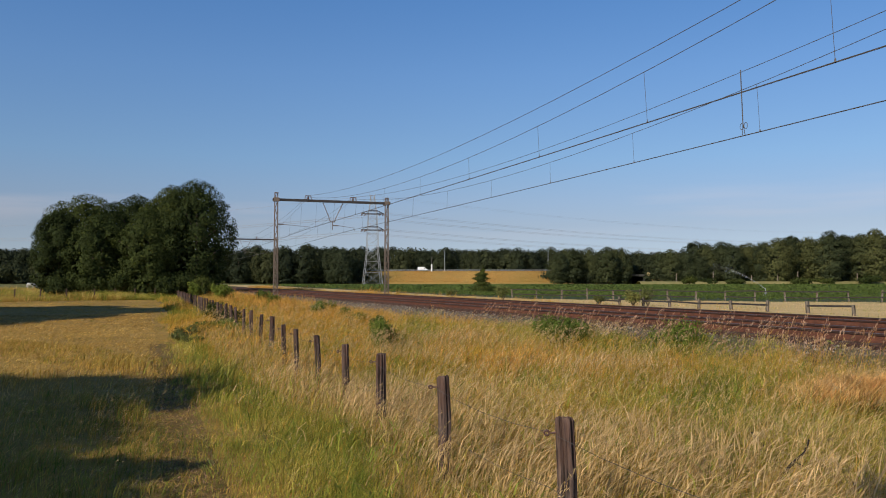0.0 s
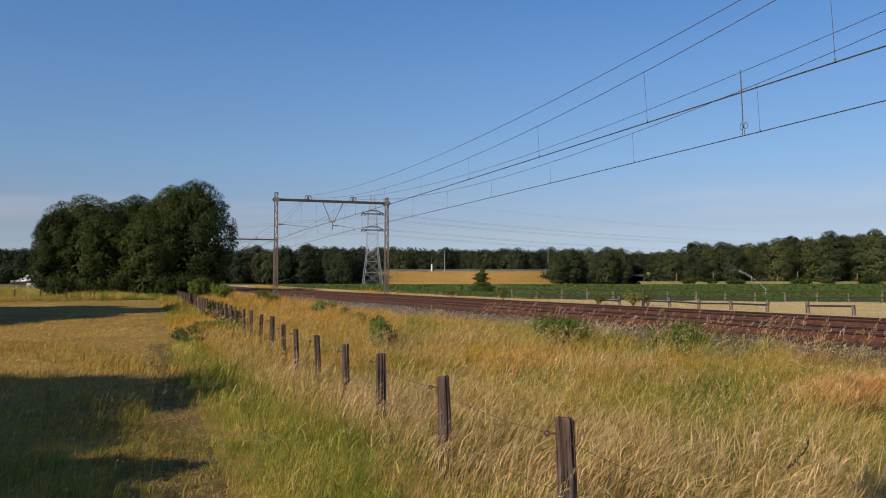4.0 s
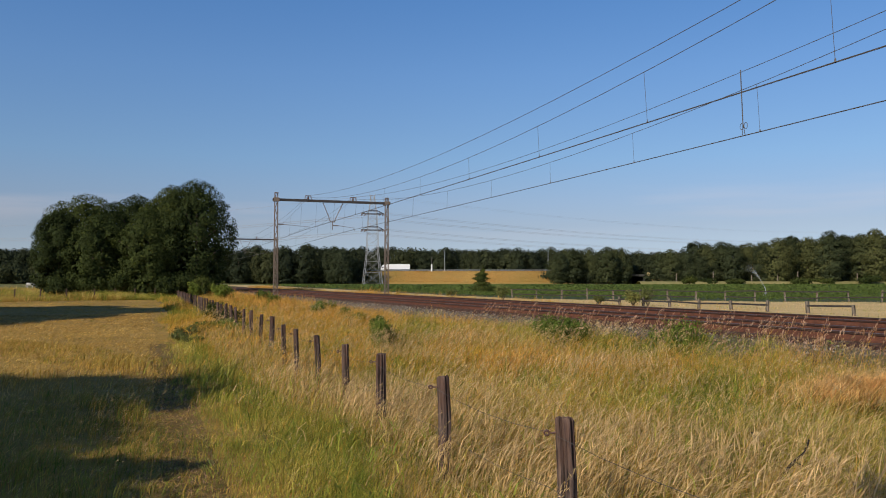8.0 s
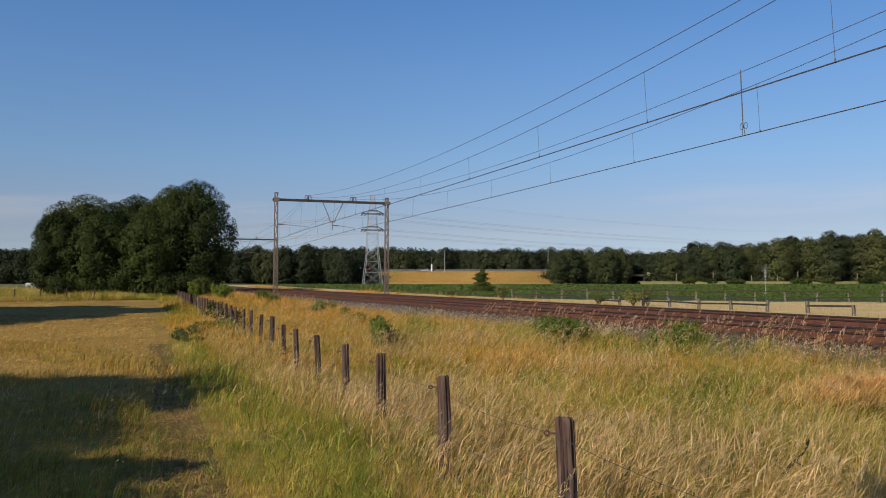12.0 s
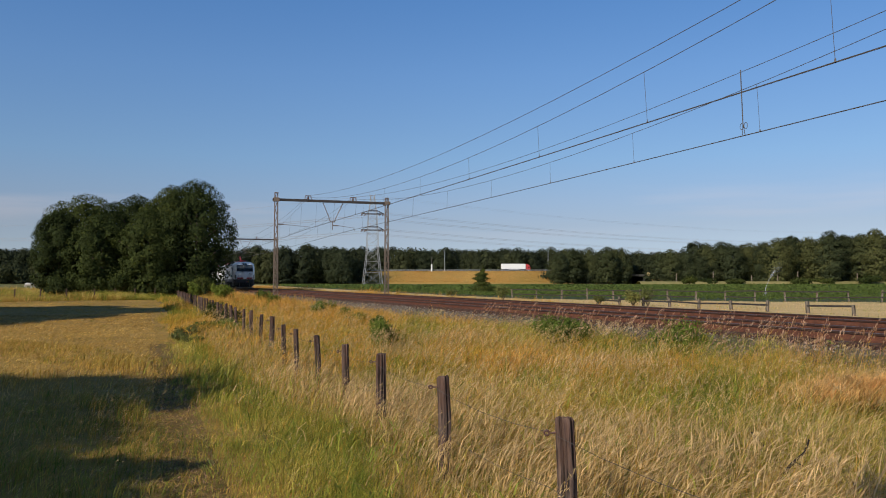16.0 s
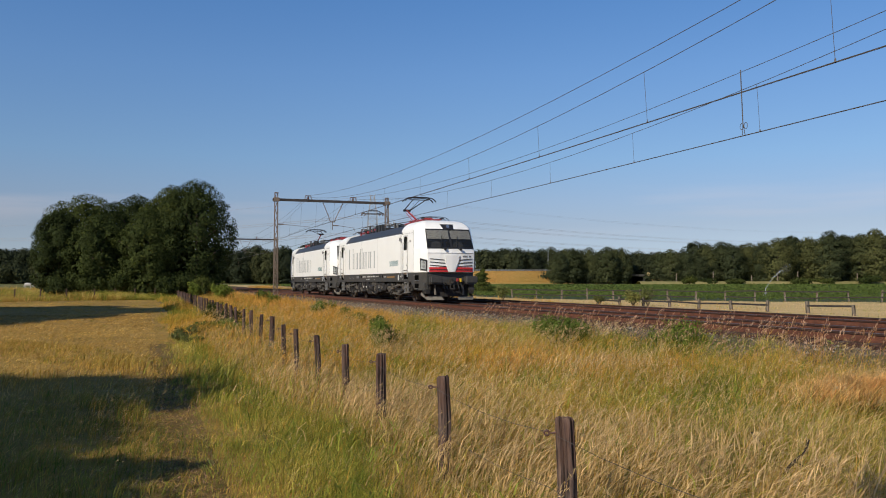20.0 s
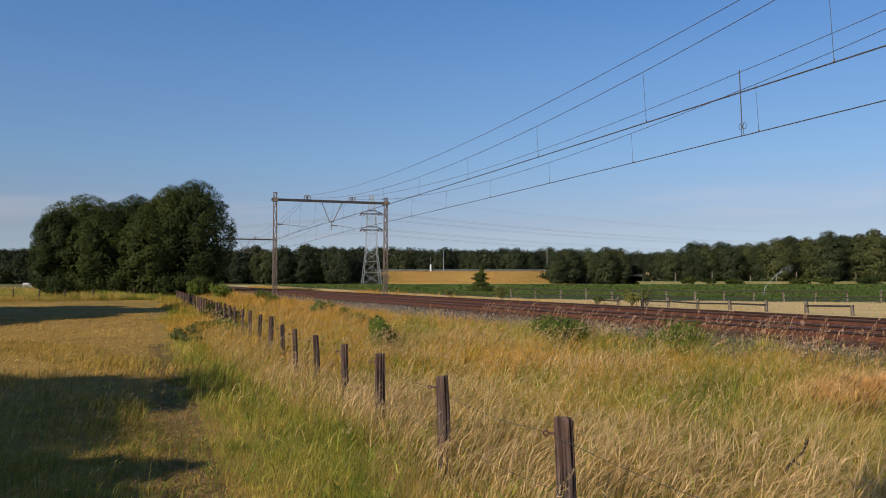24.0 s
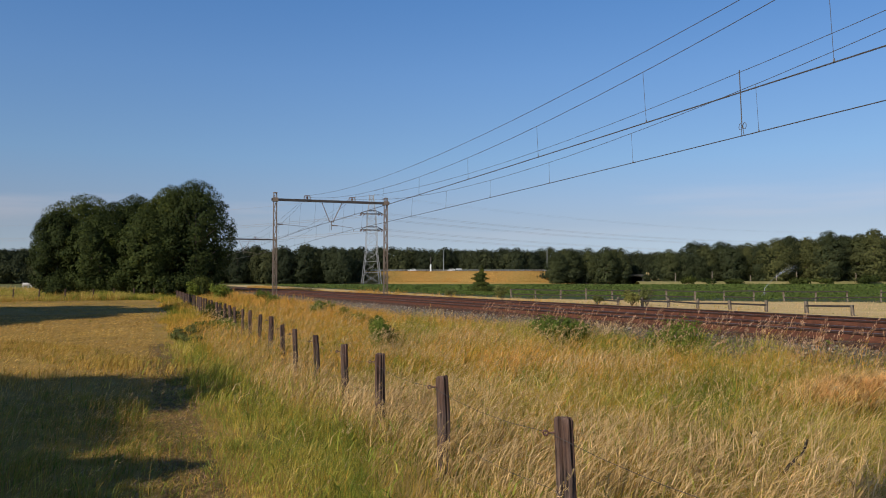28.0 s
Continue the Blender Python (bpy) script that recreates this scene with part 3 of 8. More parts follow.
for gs in (GANTRY_S - SPAN, GANTRY_S - 2 * SPAN, GANTRY_S + SPAN):
    copy_thing(GANTRY, at_track(gs, float(bend(gs)), 0, bend_turn(gs)))


def sag_z(s, top, low):
    u = ((s - GANTRY_S) % SPAN) / SPAN
    return low + (top - low) * (2 * u - 1) ** 2


def stagger(s):
    """Sideways zigzag of the contact wire from gantry to gantry."""
    u = ((s - GANTRY_S) / SPAN) % 2
    return 0.18 * (1 - 2 * abs(1 - u) )


def build_overhead(y0, feed_y):
    e = thing("overhead_line", at_track(0, y0), "dark copper contact and carrier wires above the track", "overhead wire", "overhead lines")
    ss = np.arange(GANTRY_S - 2 * SPAN - 30, GANTRY_S + SPAN + 12.1, 3.0)
    st = np.array([stagger(s) for s in ss]) + bend(ss)
    mes = np.stack((ss, bend(ss), [sag_z(s, 8.35, 6.36) for s in ss]), 1)
    feed = np.stack((ss, bend(ss) + feed_y, [sag_z(s, 8.5, 7.08) for s in ss]), 1)
    for dy in (-0.025, 0.025):
        mesh_part("contact_wire", wire_mesh("contact_wire", np.stack((ss, st + dy, [sag_z(s, 5.55, 5.45) for s in ss]), 1), 0.0095), M_WIRE, e)
    mesh_part("carrier_wire", wire_mesh("carrier_wire", mes, 0.010), M_WIRE, e)
    mesh_part("feeder_wire", wire_mesh("feeder_wire", feed, 0.010), M_WIRE, e)
    for k in range(-2, 1):
        for d in (3.95, 10.6, 17.25, 23.9, 30.55, 37.2, 43.85, 50.5, 57.15, 63.0):
            s = GANTRY_S + k * SPAN + d
            bm = bmesh.new()
            off = float(bend(s))
            a, b = (s, off, sag_z(s, 8.35, 6.36)), (s, stagger(s) + off, sag_z(s, 5.55, 5.45))
            rod(bm, a, b, 0.006, n=5)
            rod(bm, (b[0], b[1], b[2]), (b[0], b[1], b[2] + 0.09), 0.028, 0.010, 6)
            part("dropper", bm, M_WIRE, e)
    return e


build_overhead(0.0, 0.0)
OH_FAR = build_overhead(4.0, 0.0)


def build_jumper(s):
    """The connecting rod from the feeder down to the contact wires, with two loops at its foot."""
    zt, zc, y = sag_z(s, 8.5, 7.08) + 0.08, sag_z(s, 5.55, 5.45), stagger(s)
    j = bmesh.new()
    rod(j, (s, 0, zt), (s, y * 0.7, zc + 0.34), 0.016)
    for sg in (-1, 1):
        loop = [(s + sg * (0.09 + 0.075 * math.cos(a)), y, zc + 0.30 + 0.10 * math.sin(a)) for a in [k * math.pi / 5 for k in range(11)]]
        for a, b in zip(loop, loop[1:]):
            rod(j, a, b, 0.009, n=5)
        rod(j, (s, y * 0.7, zc + 0.42), (s + sg * 0.06, y, zc), 0.010, n=5)
    part("jumper", j, M_WIRE, OH_FAR, "connecting rod with two wire loops")


build_jumper(13.0)


# ---- trees ----
def trunk_mesh(height, r, rng, limbs=6, lean=0.0):
    bm = bmesh.new()
    pts = [Vector((lean * height * k * k, 0.15 * math.sin(k * 5), height * k)) for k in (0, 0.2, 0.45, 0.7, 1.0)]
    for i, (a, b) in enumerate(zip(pts, pts[1:])):
        rod(bm, a, b, r * (1 - 0.2 * i), r * (0.8 - 0.2 * i), 8)
    for k in range(limbs):
        h = rng.uniform(0.3, 0.9)
        a = pts[0].lerp(pts[-1], h)
        ang = k * 2.4 + rng.uniform(-0.4, 0.4)
        ln = height * rng.uniform(0.3, 0.55) * (1.15 - h * 0.6)
        b = a + Vector((math.cos(ang) * ln, math.sin(ang) * ln, ln * 0.75))
        rod(bm, a, b, r * 0.38 * (1.2 - h), r * 0.10, 6)
    return bm


def crown_mesh(name, blobs, n, leaf, rng, clump=0.16, floor=None, core=0.25):
    """Leaf sprays in many clumps over a set of rounded masses (x, y, z, rx, ry, rz)."""
    blobs = np.array(blobs, float)
    area = (blobs[:, 3] * blobs[:, 5]) ** 1.0
    pick = rng.choice(len(blobs), max(60, n // 28), p=area / area.sum())
    d = rng.normal(0, 1, (len(pick), 3))
    d /= np.linalg.norm(d, axis=1, keepdims=True)
    rad = rng.uniform(0.7, 1.06, (len(pick), 1))
    cc = blobs[pick, :3] + d * rad * blobs[pick, 3:]
    cr = blobs[pick, 3:].mean(1) * clump * rng.uniform(0.7, 1.6, len(pick))
    k = rng.integers(0, len(pick), n)
    o = rng.normal(0, 1, (n, 3))
    o /= np.linalg.norm(o, axis=1, keepdims=True)
    p = cc[k] + o * (cr[k] * rng.uniform(0.5, 1.1, n))[:, None]
    out = o * 0.8 + d[k] * 0.8 + (0, 0, 0.25)
    m = int(n * core)
    kb = rng.choice(len(blobs), m, p=area / area.sum())
    di = rng.normal(0, 1, (m, 3))
    di /= np.linalg.norm(di, axis=1, keepdims=True)
    pi = blobs[kb, :3] + di * rng.uniform(0.35, 0.8, (m, 1)) * blobs[kb, 3:]
    p, out = np.concatenate((p, pi)), np.concatenate((out, di))
    size = np.concatenate((np.full(n, leaf), np.full(m, leaf * 1.7)))
    if floor is not None:
        keep = p[:, 2] > floor
        p, out, size = p[keep], out[keep], size[keep]
    return leaf_cloud(name, p, out, size, rng)


def dome_crown(name, r, height, low, n, leaf, rng, lobes=90, core=0.22, flat=0.55):
    """A broad domed crown: many rounded leafy boughs over an uneven envelope, and darker leaves within."""
    u = np.clip((np.arange(lobes) + rng.uniform(0, 1, lobes)) / lobes, 0, 1) ** 0.9
    ang = np.arange(lobes) * 2.39996 + rng.normal(0, 0.25, lobes)
    ph = rng.uniform(0, 6.28, 4)

    def envelope(u, a):
        rad = np.where(u > 0.42, np.clip(1 - (np.clip(u - 0.42, 0, 1) / 0.58) ** 2.6, 0, 1) ** 0.5, 0.74 + 0.26 * np.clip(u, 0, 0.42) / 0.42)
        return r * rad * (1 + 0.10 * np.sin(2 * a + ph[0]) + 0.07 * np.sin(3 * a + 5 * u + ph[1]) + 0.05 * np.sin(5 * a - 9 * u + ph[2]))

    q = r * rng.uniform(0.15, 0.30, lobes) * (90 / lobes) ** 0.4
    rad = np.maximum(envelope(u, ang) - 0.75 * q, 0)
    z = height * (low + (1 - low) * u) - 0.6 * q * np.clip(u - 0.5, 0, 1) * 2
    c = np.stack((rad * np.cos(ang), rad * np.sin(ang), z), 1)
    k = rng.choice(lobes, n, p=q ** 2 / (q ** 2).sum())
    d = rng.normal(0, 1, (n, 3))
    d /= np.linalg.norm(d, axis=1, keepdims=True)
    away = c[k] - (0, 0, height * 0.45)
    away /= np.linalg.norm(away, axis=1, keepdims=True) + 1e-6
    inward = (d * away).sum(1, keepdims=True) < -0.15
    d = np.where(inward, -d, d)
    p = c[k] + d * (q[k] * rng.uniform(0.7, 1.06, n) * np.where(rng.random(n) < 0.04, 1.15, 1.0))[:, None] * (1, 1, 0.8)
    out = d * 0.8 + away * 0.5 + (0, 0, 0.25)
    m = int(n * core)
    ui, ai = rng.uniform(0, 1, m), rng.uniform(0, 6.28, m)
    ri = envelope(ui, ai) * rng.uniform(0.45, 0.8, m)
    pi = np.stack((ri * np.cos(ai), ri * np.sin(ai), height * (low + (0.9 - low) * ui)), 1)
    di = np.stack((np.cos(ai), np.sin(ai), 0.3 + 0 * ai), 1)
    p, out = np.concatenate((p, pi)), np.concatenate((out, di))
    size = np.concatenate((np.full(n, leaf), np.full(m, leaf * 2.1)))
    keep = p[:, 2] > 0.15
    return leaf_cloud(name, p[keep], out[keep], size[keep], rng, flat)


def build_tree(x, y, height, width, seed, label, n=9000, leaf=0.22, trunk_r=0.28, low=0.12, mat=None, group="", name="tree", lobes=46, flat=0.55):
    rng = np.random.default_rng(seed)
    z = float(ground_z(x, y))
    t = thing(name, pose(x, y, z), label, "tree", group)
    part("trunk", trunk_mesh(height * 0.72, trunk_r, rng), M_BARK, t)
    mesh_part("crown", dome_crown("crown", width / 2, height, low, n, leaf, rng, lobes, 0.22, flat), mat or M_LEAF, t)
    return t


def bush(x, y, width, height, seed, label, n=900, leaf=0.09, mat=None, group="", name="bush"):
    rng = np.random.default_rng(seed)
    t = thing(name, pose(x, y, float(ground_z(x, y))), label, "bush", group)
    stems = bmesh.new()
    for k in range(7):
        a = k * 0.9
        rod(stems, (0.05 * math.cos(a), 0.05 * math.sin(a), 0), (width * 0.3 * math.cos(a), width * 0.3 * math.sin(a), height * 0.7), 0.02, 0.006, 5)
    part("stems", stems, M_BARK, t)
    blobs = [(rng.uniform(-0.3, 0.3) * width, rng.uniform(-0.3, 0.3) * width, height * rng.uniform(0.35, 0.72), width * 0.24, width * 0.24, height * 0.27) for _ in range(7)]
    mesh_part("foliage", crown_mesh("foliage", blobs, n, leaf, rng, 0.4, 0.02), mat or M_LEAF_BUSH, t)
    return t


def px_x(px, d):
    """World x of a thing seen that far across a view 1568 wide, d ahead."""
    return (px - 784) / 1431 * d


# the group of broad trees beside the line
# The last four stand hidden behind the others, added to shade the line.
GROVE = ((150, 104, 13.3, 10.4), (105, 100, 10.7, 6.4), (180, 99, 10.2, 8.0), (240, 108, 13.7, 8.2), (262, 97.5, 10.8, 7.6), (348, 100, 14.5, 9.6), (304, 102, 14.2, 7.8), (338, 109, 14.6, 9.6), (285, 117, 14.2, 9.6), (204, 114, 13.2, 9.0), (120, 111, 12.2, 8.5))
for k, (px, d, h, w) in enumerate(GROVE):
    build_tree(px_x(px, d), d, h, w, 1 + k, "tall broad tree with dense dark green leaves", 15000, 0.105, 0.32, 0.07, group="grove beside the line", lobes=74, flat=0.45)
for k, (px, d, w, h) in enumerate(((110, 98, 5, 3.2), (160, 97, 5, 3.4), (215, 97, 5.5, 3.2), (262, 98, 5, 4.2), (310, 95, 4.5, 3.1), (352, 91, 3.6, 2.5))):
    bush(px_x(px, d), d, w, h, 40 + k, "dense green undergrowth at the foot of the grove", 3200, 0.10, M_LEAF, "undergrowth")

# woods
def far_tree(seed, height, width, n, leaf, mat):
    return build_tree(0, 0, height, width, seed, "dark green tree in a distant wood", n, leaf, 0.3, 0.05, mat, lobes=34, flat=0.3)


WOOD = [far_tree(60 + k, h, w, 2600, 0.38, M_LEAF_DARK) for k, (h, w) in enumerate(((20, 14), (19.3, 15), (20.6, 13.5), (19, 16)))]
for k, w in enumerate(WOOD):
    w.matrix_basis = pose(px_x(455 + 45 * k, 412), 412, float(ground_z(px_x(455 + 45 * k, 412), 412)))
    tagged(w, group="far wood")

NEAR_WOOD = [build_tree(px_x(1500 + 30 * k, 352), 352, h, w, 160 + k, "dark green tree in the wood across the field", 5200, 0.26, 0.3, 0.05, M_LEAF_FAR, "wood across the field", lobes=32, flat=0.3) for k, (h, w) in enumerate(((20, 13), (19.5, 14), (20.4, 12.5), (19, 15)))]


def plant_wood(px0, px1, d, step, jitter, scale, seed, base=0.0, models=WOOD):
    rng = np.random.default_rng(seed)
    px = px0
    while px < px1:
        dd = d + rng.uniform(-jitter, jitter)
        x = px_x(px, dd)
        s = scale * rng.uniform(0.93, 1.06)
        t = copy_thing(models[rng.integers(0, len(models))], pose(x, dd, float(ground_z(x, dd)) + base, 0, 0, rng.uniform(0, 360)))
        t.scale = (s, s, s)
        px += step * rng.uniform(0.8, 1.2)


plant_wood(-60, 635, 412, 17, 8, 0.92, 1)
plant_wood(-60, 640, 424, 34, 6, 0.94, 2)
plant_wood(600, 1010, 500, 14, 8, 1.08, 3)
plant_wood(600, 1010, 516, 34, 8, 1.12, 4)
plant_wood(1000, 1098, 395, 15, 6, 0.87, 5, models=NEAR_WOOD)
plant_wood(982, 992, 392, 12, 2, 0.72, 25, models=NEAR_WOOD)
plant_wood(1103, 1112, 396, 12, 2, 0.74, 26, models=NEAR_WOOD)
plant_wood(995, 1105, 408, 20, 6, 0.86, 6)
plant_wood(1085, 1260, 486, 11, 6, 0.96, 7)
plant_wood(1186, 1260, 330, 24, 5, 0.69, 8, models=NEAR_WOOD)
plant_wood(1250, 1360, 330, 25, 5, 0.845, 9, models=NEAR_WOOD)
plant_wood(1350, 1480, 328, 26, 5, 0.97, 10, models=NEAR_WOOD)
plant_wood(1470, 1620, 325, 27, 5, 1.06, 11, models=NEAR_WOOD)
plant_wood(1230, 1400, 350, 20, 8, 0.88, 12)
plant_wood(1400, 1640, 350, 20, 8, 1.03, 13)

# a round tree beside the underpass, with darker ones behind
plant_wood(1168, 1178, 396, 14, 1, 0.82, 14, models=NEAR_WOOD)
plant_wood(1196, 1236, 404, 13, 3, 0.78, 15, models=NEAR_WOOD)

plant_wood(1098, 1162, 423, 9, 0.4, 0.74, 27)

# filler undergrowth, added in a dark leaf to close the gaps below the crowns
UNDER = bush(px_x(480, 405), 405, 15, 8, 300, "dark filler undergrowth at the wood's edge", 1100, 0.4, M_LEAF_DARK, "wood undergrowth")


def plant_under(px0, px1, d, step, scale, seed):
    rng = np.random.default_rng(seed)
    for px in np.arange(px0, px1, step):
        x, dd = px_x(px, d), d + rng.uniform(-3, 3)
        t = copy_thing(UNDER, pose(x, dd, float(ground_z(x, dd)), 0, 0, rng.uniform(0, 360)))
        t.scale = (scale * rng.uniform(0.9, 1.2),) * 3


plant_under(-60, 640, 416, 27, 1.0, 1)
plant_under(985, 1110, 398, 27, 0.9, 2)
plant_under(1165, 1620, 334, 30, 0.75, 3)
plant_under(-60, 60, 300, 40, 0.9, 4)

# unseen trees beyond the picture's left edge and behind, placed so that their shade lies on the field
for k, (x, y, h, w, n) in enumerate(((-20.5, -7.5, 14.0, 7.4, 5000), (-26, -7, 17.4, 8.6, 6000), (-19.8, -12.5, 13, 6.6, 3000), (-20.2, -4.9, 13.4, 5.4, 4000), (-21.5, -16, 12.4, 6.6, 2600), (-31, -9, 17.2, 9.4, 6000), (-26, -13, 15, 9, 5000), (-22, -10, 12, 7, 4000), (-27, -18, 15, 9, 5000), (-15.6, -4.2, 9.6, 6.5, 6500), (-12.5, -3.6, 7.0, 4.5, 3000), (-20, -1.5, 9, 6, 3000), (-11.6, -0.4, 7.0, 3.2, 800), (-9.5, 0.4, 5.6, 2.6, 220), (-18.0, 0.0, 12.8, 2.8, 1100), (-16.9, -1.1, 11.9, 3.8, 1700), (-8.8, 1.9, 5.2, 2.6, 560), (-7.6, 1.3, 4.6, 2.2, 220), (-31, 44.4, 14, 5.5, 5000),
                                     (-39, 37, 18, 10, 8000), (-35, 29, 14, 9, 7000), (-33.5, 40, 13.5, 8, 7000), (-40.5, 31.5, 16, 10, 8000), (-34, 24, 12, 8, 7000), (-37.5, 34, 17, 9, 9000), (-44, 39, 17.5, 10, 9000), (-31, 33.5, 10, 7, 6000), (-43, 46, 15, 10, 8000), (-47, 28, 14, 10, 7000), (-45, 34, 18, 10, 7000), (-41, 22, 14, 10, 7000), (-50, 38, 17, 11, 7000), (-52, 26, 15.5, 10, 7000), (-58, 42, 17, 11, 7000), (-66, 35, 17, 11, 7000))):
    build_tree(x, y, h, w, 80 + k, "unseen tree placed to shade the field", n // 2, 0.34, 0.3, 0.15, group="shade trees")


# Unseen tree behind the camera, added to shade the near right grass.
build_tree(-2.1, -1.75, 7.6, 1.9, 121, "unseen slender tree with a high crown, added for its shade", 950, 0.26, 0.09, 0.74, group="shade trees")


# ---- motorway on its bank, far beyond the fields ----
ROAD_Z = 7.1


def build_bank():
    xs = np.linspace(-640, 1120, 200)
    rng = np.random.default_rng(3)
    prof = ((424, None), (427, 1.4), (438, 6.6), (441, ROAD_Z), (459, ROAD_Z), (462, 6.6), (474, 1.2), (478, None))
    V = []
    for y, z in prof:
        zz = ground_z(xs, np.full_like(xs, y)) - 0.2 if z is None else np.full_like(xs, z) + rng.normal(0, 0.08, len(xs)) * (z < 7)
        V.append(np.stack((xs, np.full_like(xs, y), zz), 1))
    n = len(xs)
    q = [(r * n + k, r * n + k + 1, (r + 1) * n + k + 1, (r + 1) * n + k) for r in range(len(prof) - 1) for k in range(n - 1)]
    tagged(mesh_part("road_bank", arrays_mesh("road_bank", np.concatenate(V), q), M_BANK), "long road bank of dry ochre grass", "bank", kind="structure")
    road = boxes((-640, 1120, 442, 458, ROAD_Z + 0.02, ROAD_Z + 0.10))
    tagged(part("road", road, M_ASPHALT), "asphalt motorway along the top of the bank", "road", kind="structure")
    g = thing("guard_rail", pose(0, 441.3, ROAD_Z), "galvanised guard rail along the motorway", "guard rail")
    part("rail_beam", boxes((-40, 880, -0.06, 0.06, 0.42, 0.78), bevel=0.02), M_STEEL_L, g)
    bm = boxes(*[(x - 0.05, x + 0.05, 0.06, 0.16, -0.1, 0.75) for x in range(-40, 240, 4)])
    part("rail_posts", bm, M_STEEL_L, g)
    rng = np.random.default_rng(12)
    m = 16000
    x, y = rng.uniform(-60, 120, m), rng.uniform(425, 440.5, m)
    z = np.interp(y, (424, 427, 438, 441), (0.9, 1.4, 6.6, ROAD_Z))
    me = blade_field("bank_grass", x, y, z, rng.uniform(0.2, 0.45, m), rng.uniform(0.15, 0.35, m), (0.2, 0), rng)
    tagged(mesh_part("bank_grass", me, M_G_BANK), "dry ochre grass on the road bank", "grass", kind="stuff")


M_G_BANK = grass("bank_grass", ((0.1, (0.28, 0.22, 0.055)), (0.4, (0.50, 0.28, 0.075)), (0.7, (0.54, 0.28, 0.07)), (1.0, (0.58, 0.41, 0.15))), 0.06, 2.4)
build_bank()


def build_road_lamp(px):
    t = thing("street_lamp", pose(px_x(px, 460), 460, ROAD_Z - 0.1), "tall grey motorway lamp post", "street lamp", "motorway lamps")
    bm = rod(bmesh.new(), (0, 0, 0), (0, 0, 11.6), 0.16, 0.09, 8)
    part("pole", bm, M_STEEL_L, t)
    part("arm", rod(bmesh.new(), (0, 0, 11.5), (0, -1.6, 11.8), 0.07), M_STEEL_L, t)
    part("lantern", boxes((-0.2, 0.2, -2.3, -1.5, 11.72, 11.9), bevel=0.05), M_STEEL_L, t)


build_road_lamp(787)
build_road_lamp(970)
mast = thing("marker_mast", pose(px_x(764, 440.2), 440.2, 6.2), "white and grey marker mast by the motorway", "mast")
part("white_sleeve", rod(bmesh.new(), (0, 0, 0), (0, 0, 4.6), 0.45, 0.40, 12), paint("white_mast_paint", (0.8, 0.8, 0.78), 0.5), mast, "white lower sleeve")
part("pole", rod(bmesh.new(), (0, 0, 4.6), (0, 0, 8.7), 0.30, 0.28, 10), M_BEAM, mast, "grey upper pole")

# Near-black concrete: the shade under the deck is put into its colour.
M_DECK = paint("shade_dark_concrete", (0.05, 0.048, 0.042), 0.9, 0, 0.2, 1, (0.05, 0.045, 0.04))
# pale ramp and dark underpass beside the clump of trees
ux = px_x(1150, 400)
bm = bmesh.new()
slab(bm, [(ux - 2.6, 396, 5.4), (ux - 1.4, 396, 5.4), (ux + 4.2, 384, 0.2), (ux - 1.6, 384, 0.2)], (0, 0, 1), 0.5)
bmesh.ops.recalc_face_normals(bm, faces=bm.faces)
tagged(part("sand_ramp", bm, M_SAND), "pale sandy ramp beside a road underpass", "ramp", kind="structure")
bm = boxes((ux - 14, ux - 3.0, 398, 421, 3.9, 4.9), (ux - 14, ux - 12.5, 398, 421, -1.5, 3.9), (ux - 3.4, ux - 3.0, 398.5, 421, -1.5, 3.9), (ux - 12.5, ux - 3.4, 420, 421, -1.5, 3.9))
tagged(part("underpass_deck", bm, M_DECK), "concrete deck of a road underpass, coloured dark for its shade", "bridge", kind="structure")

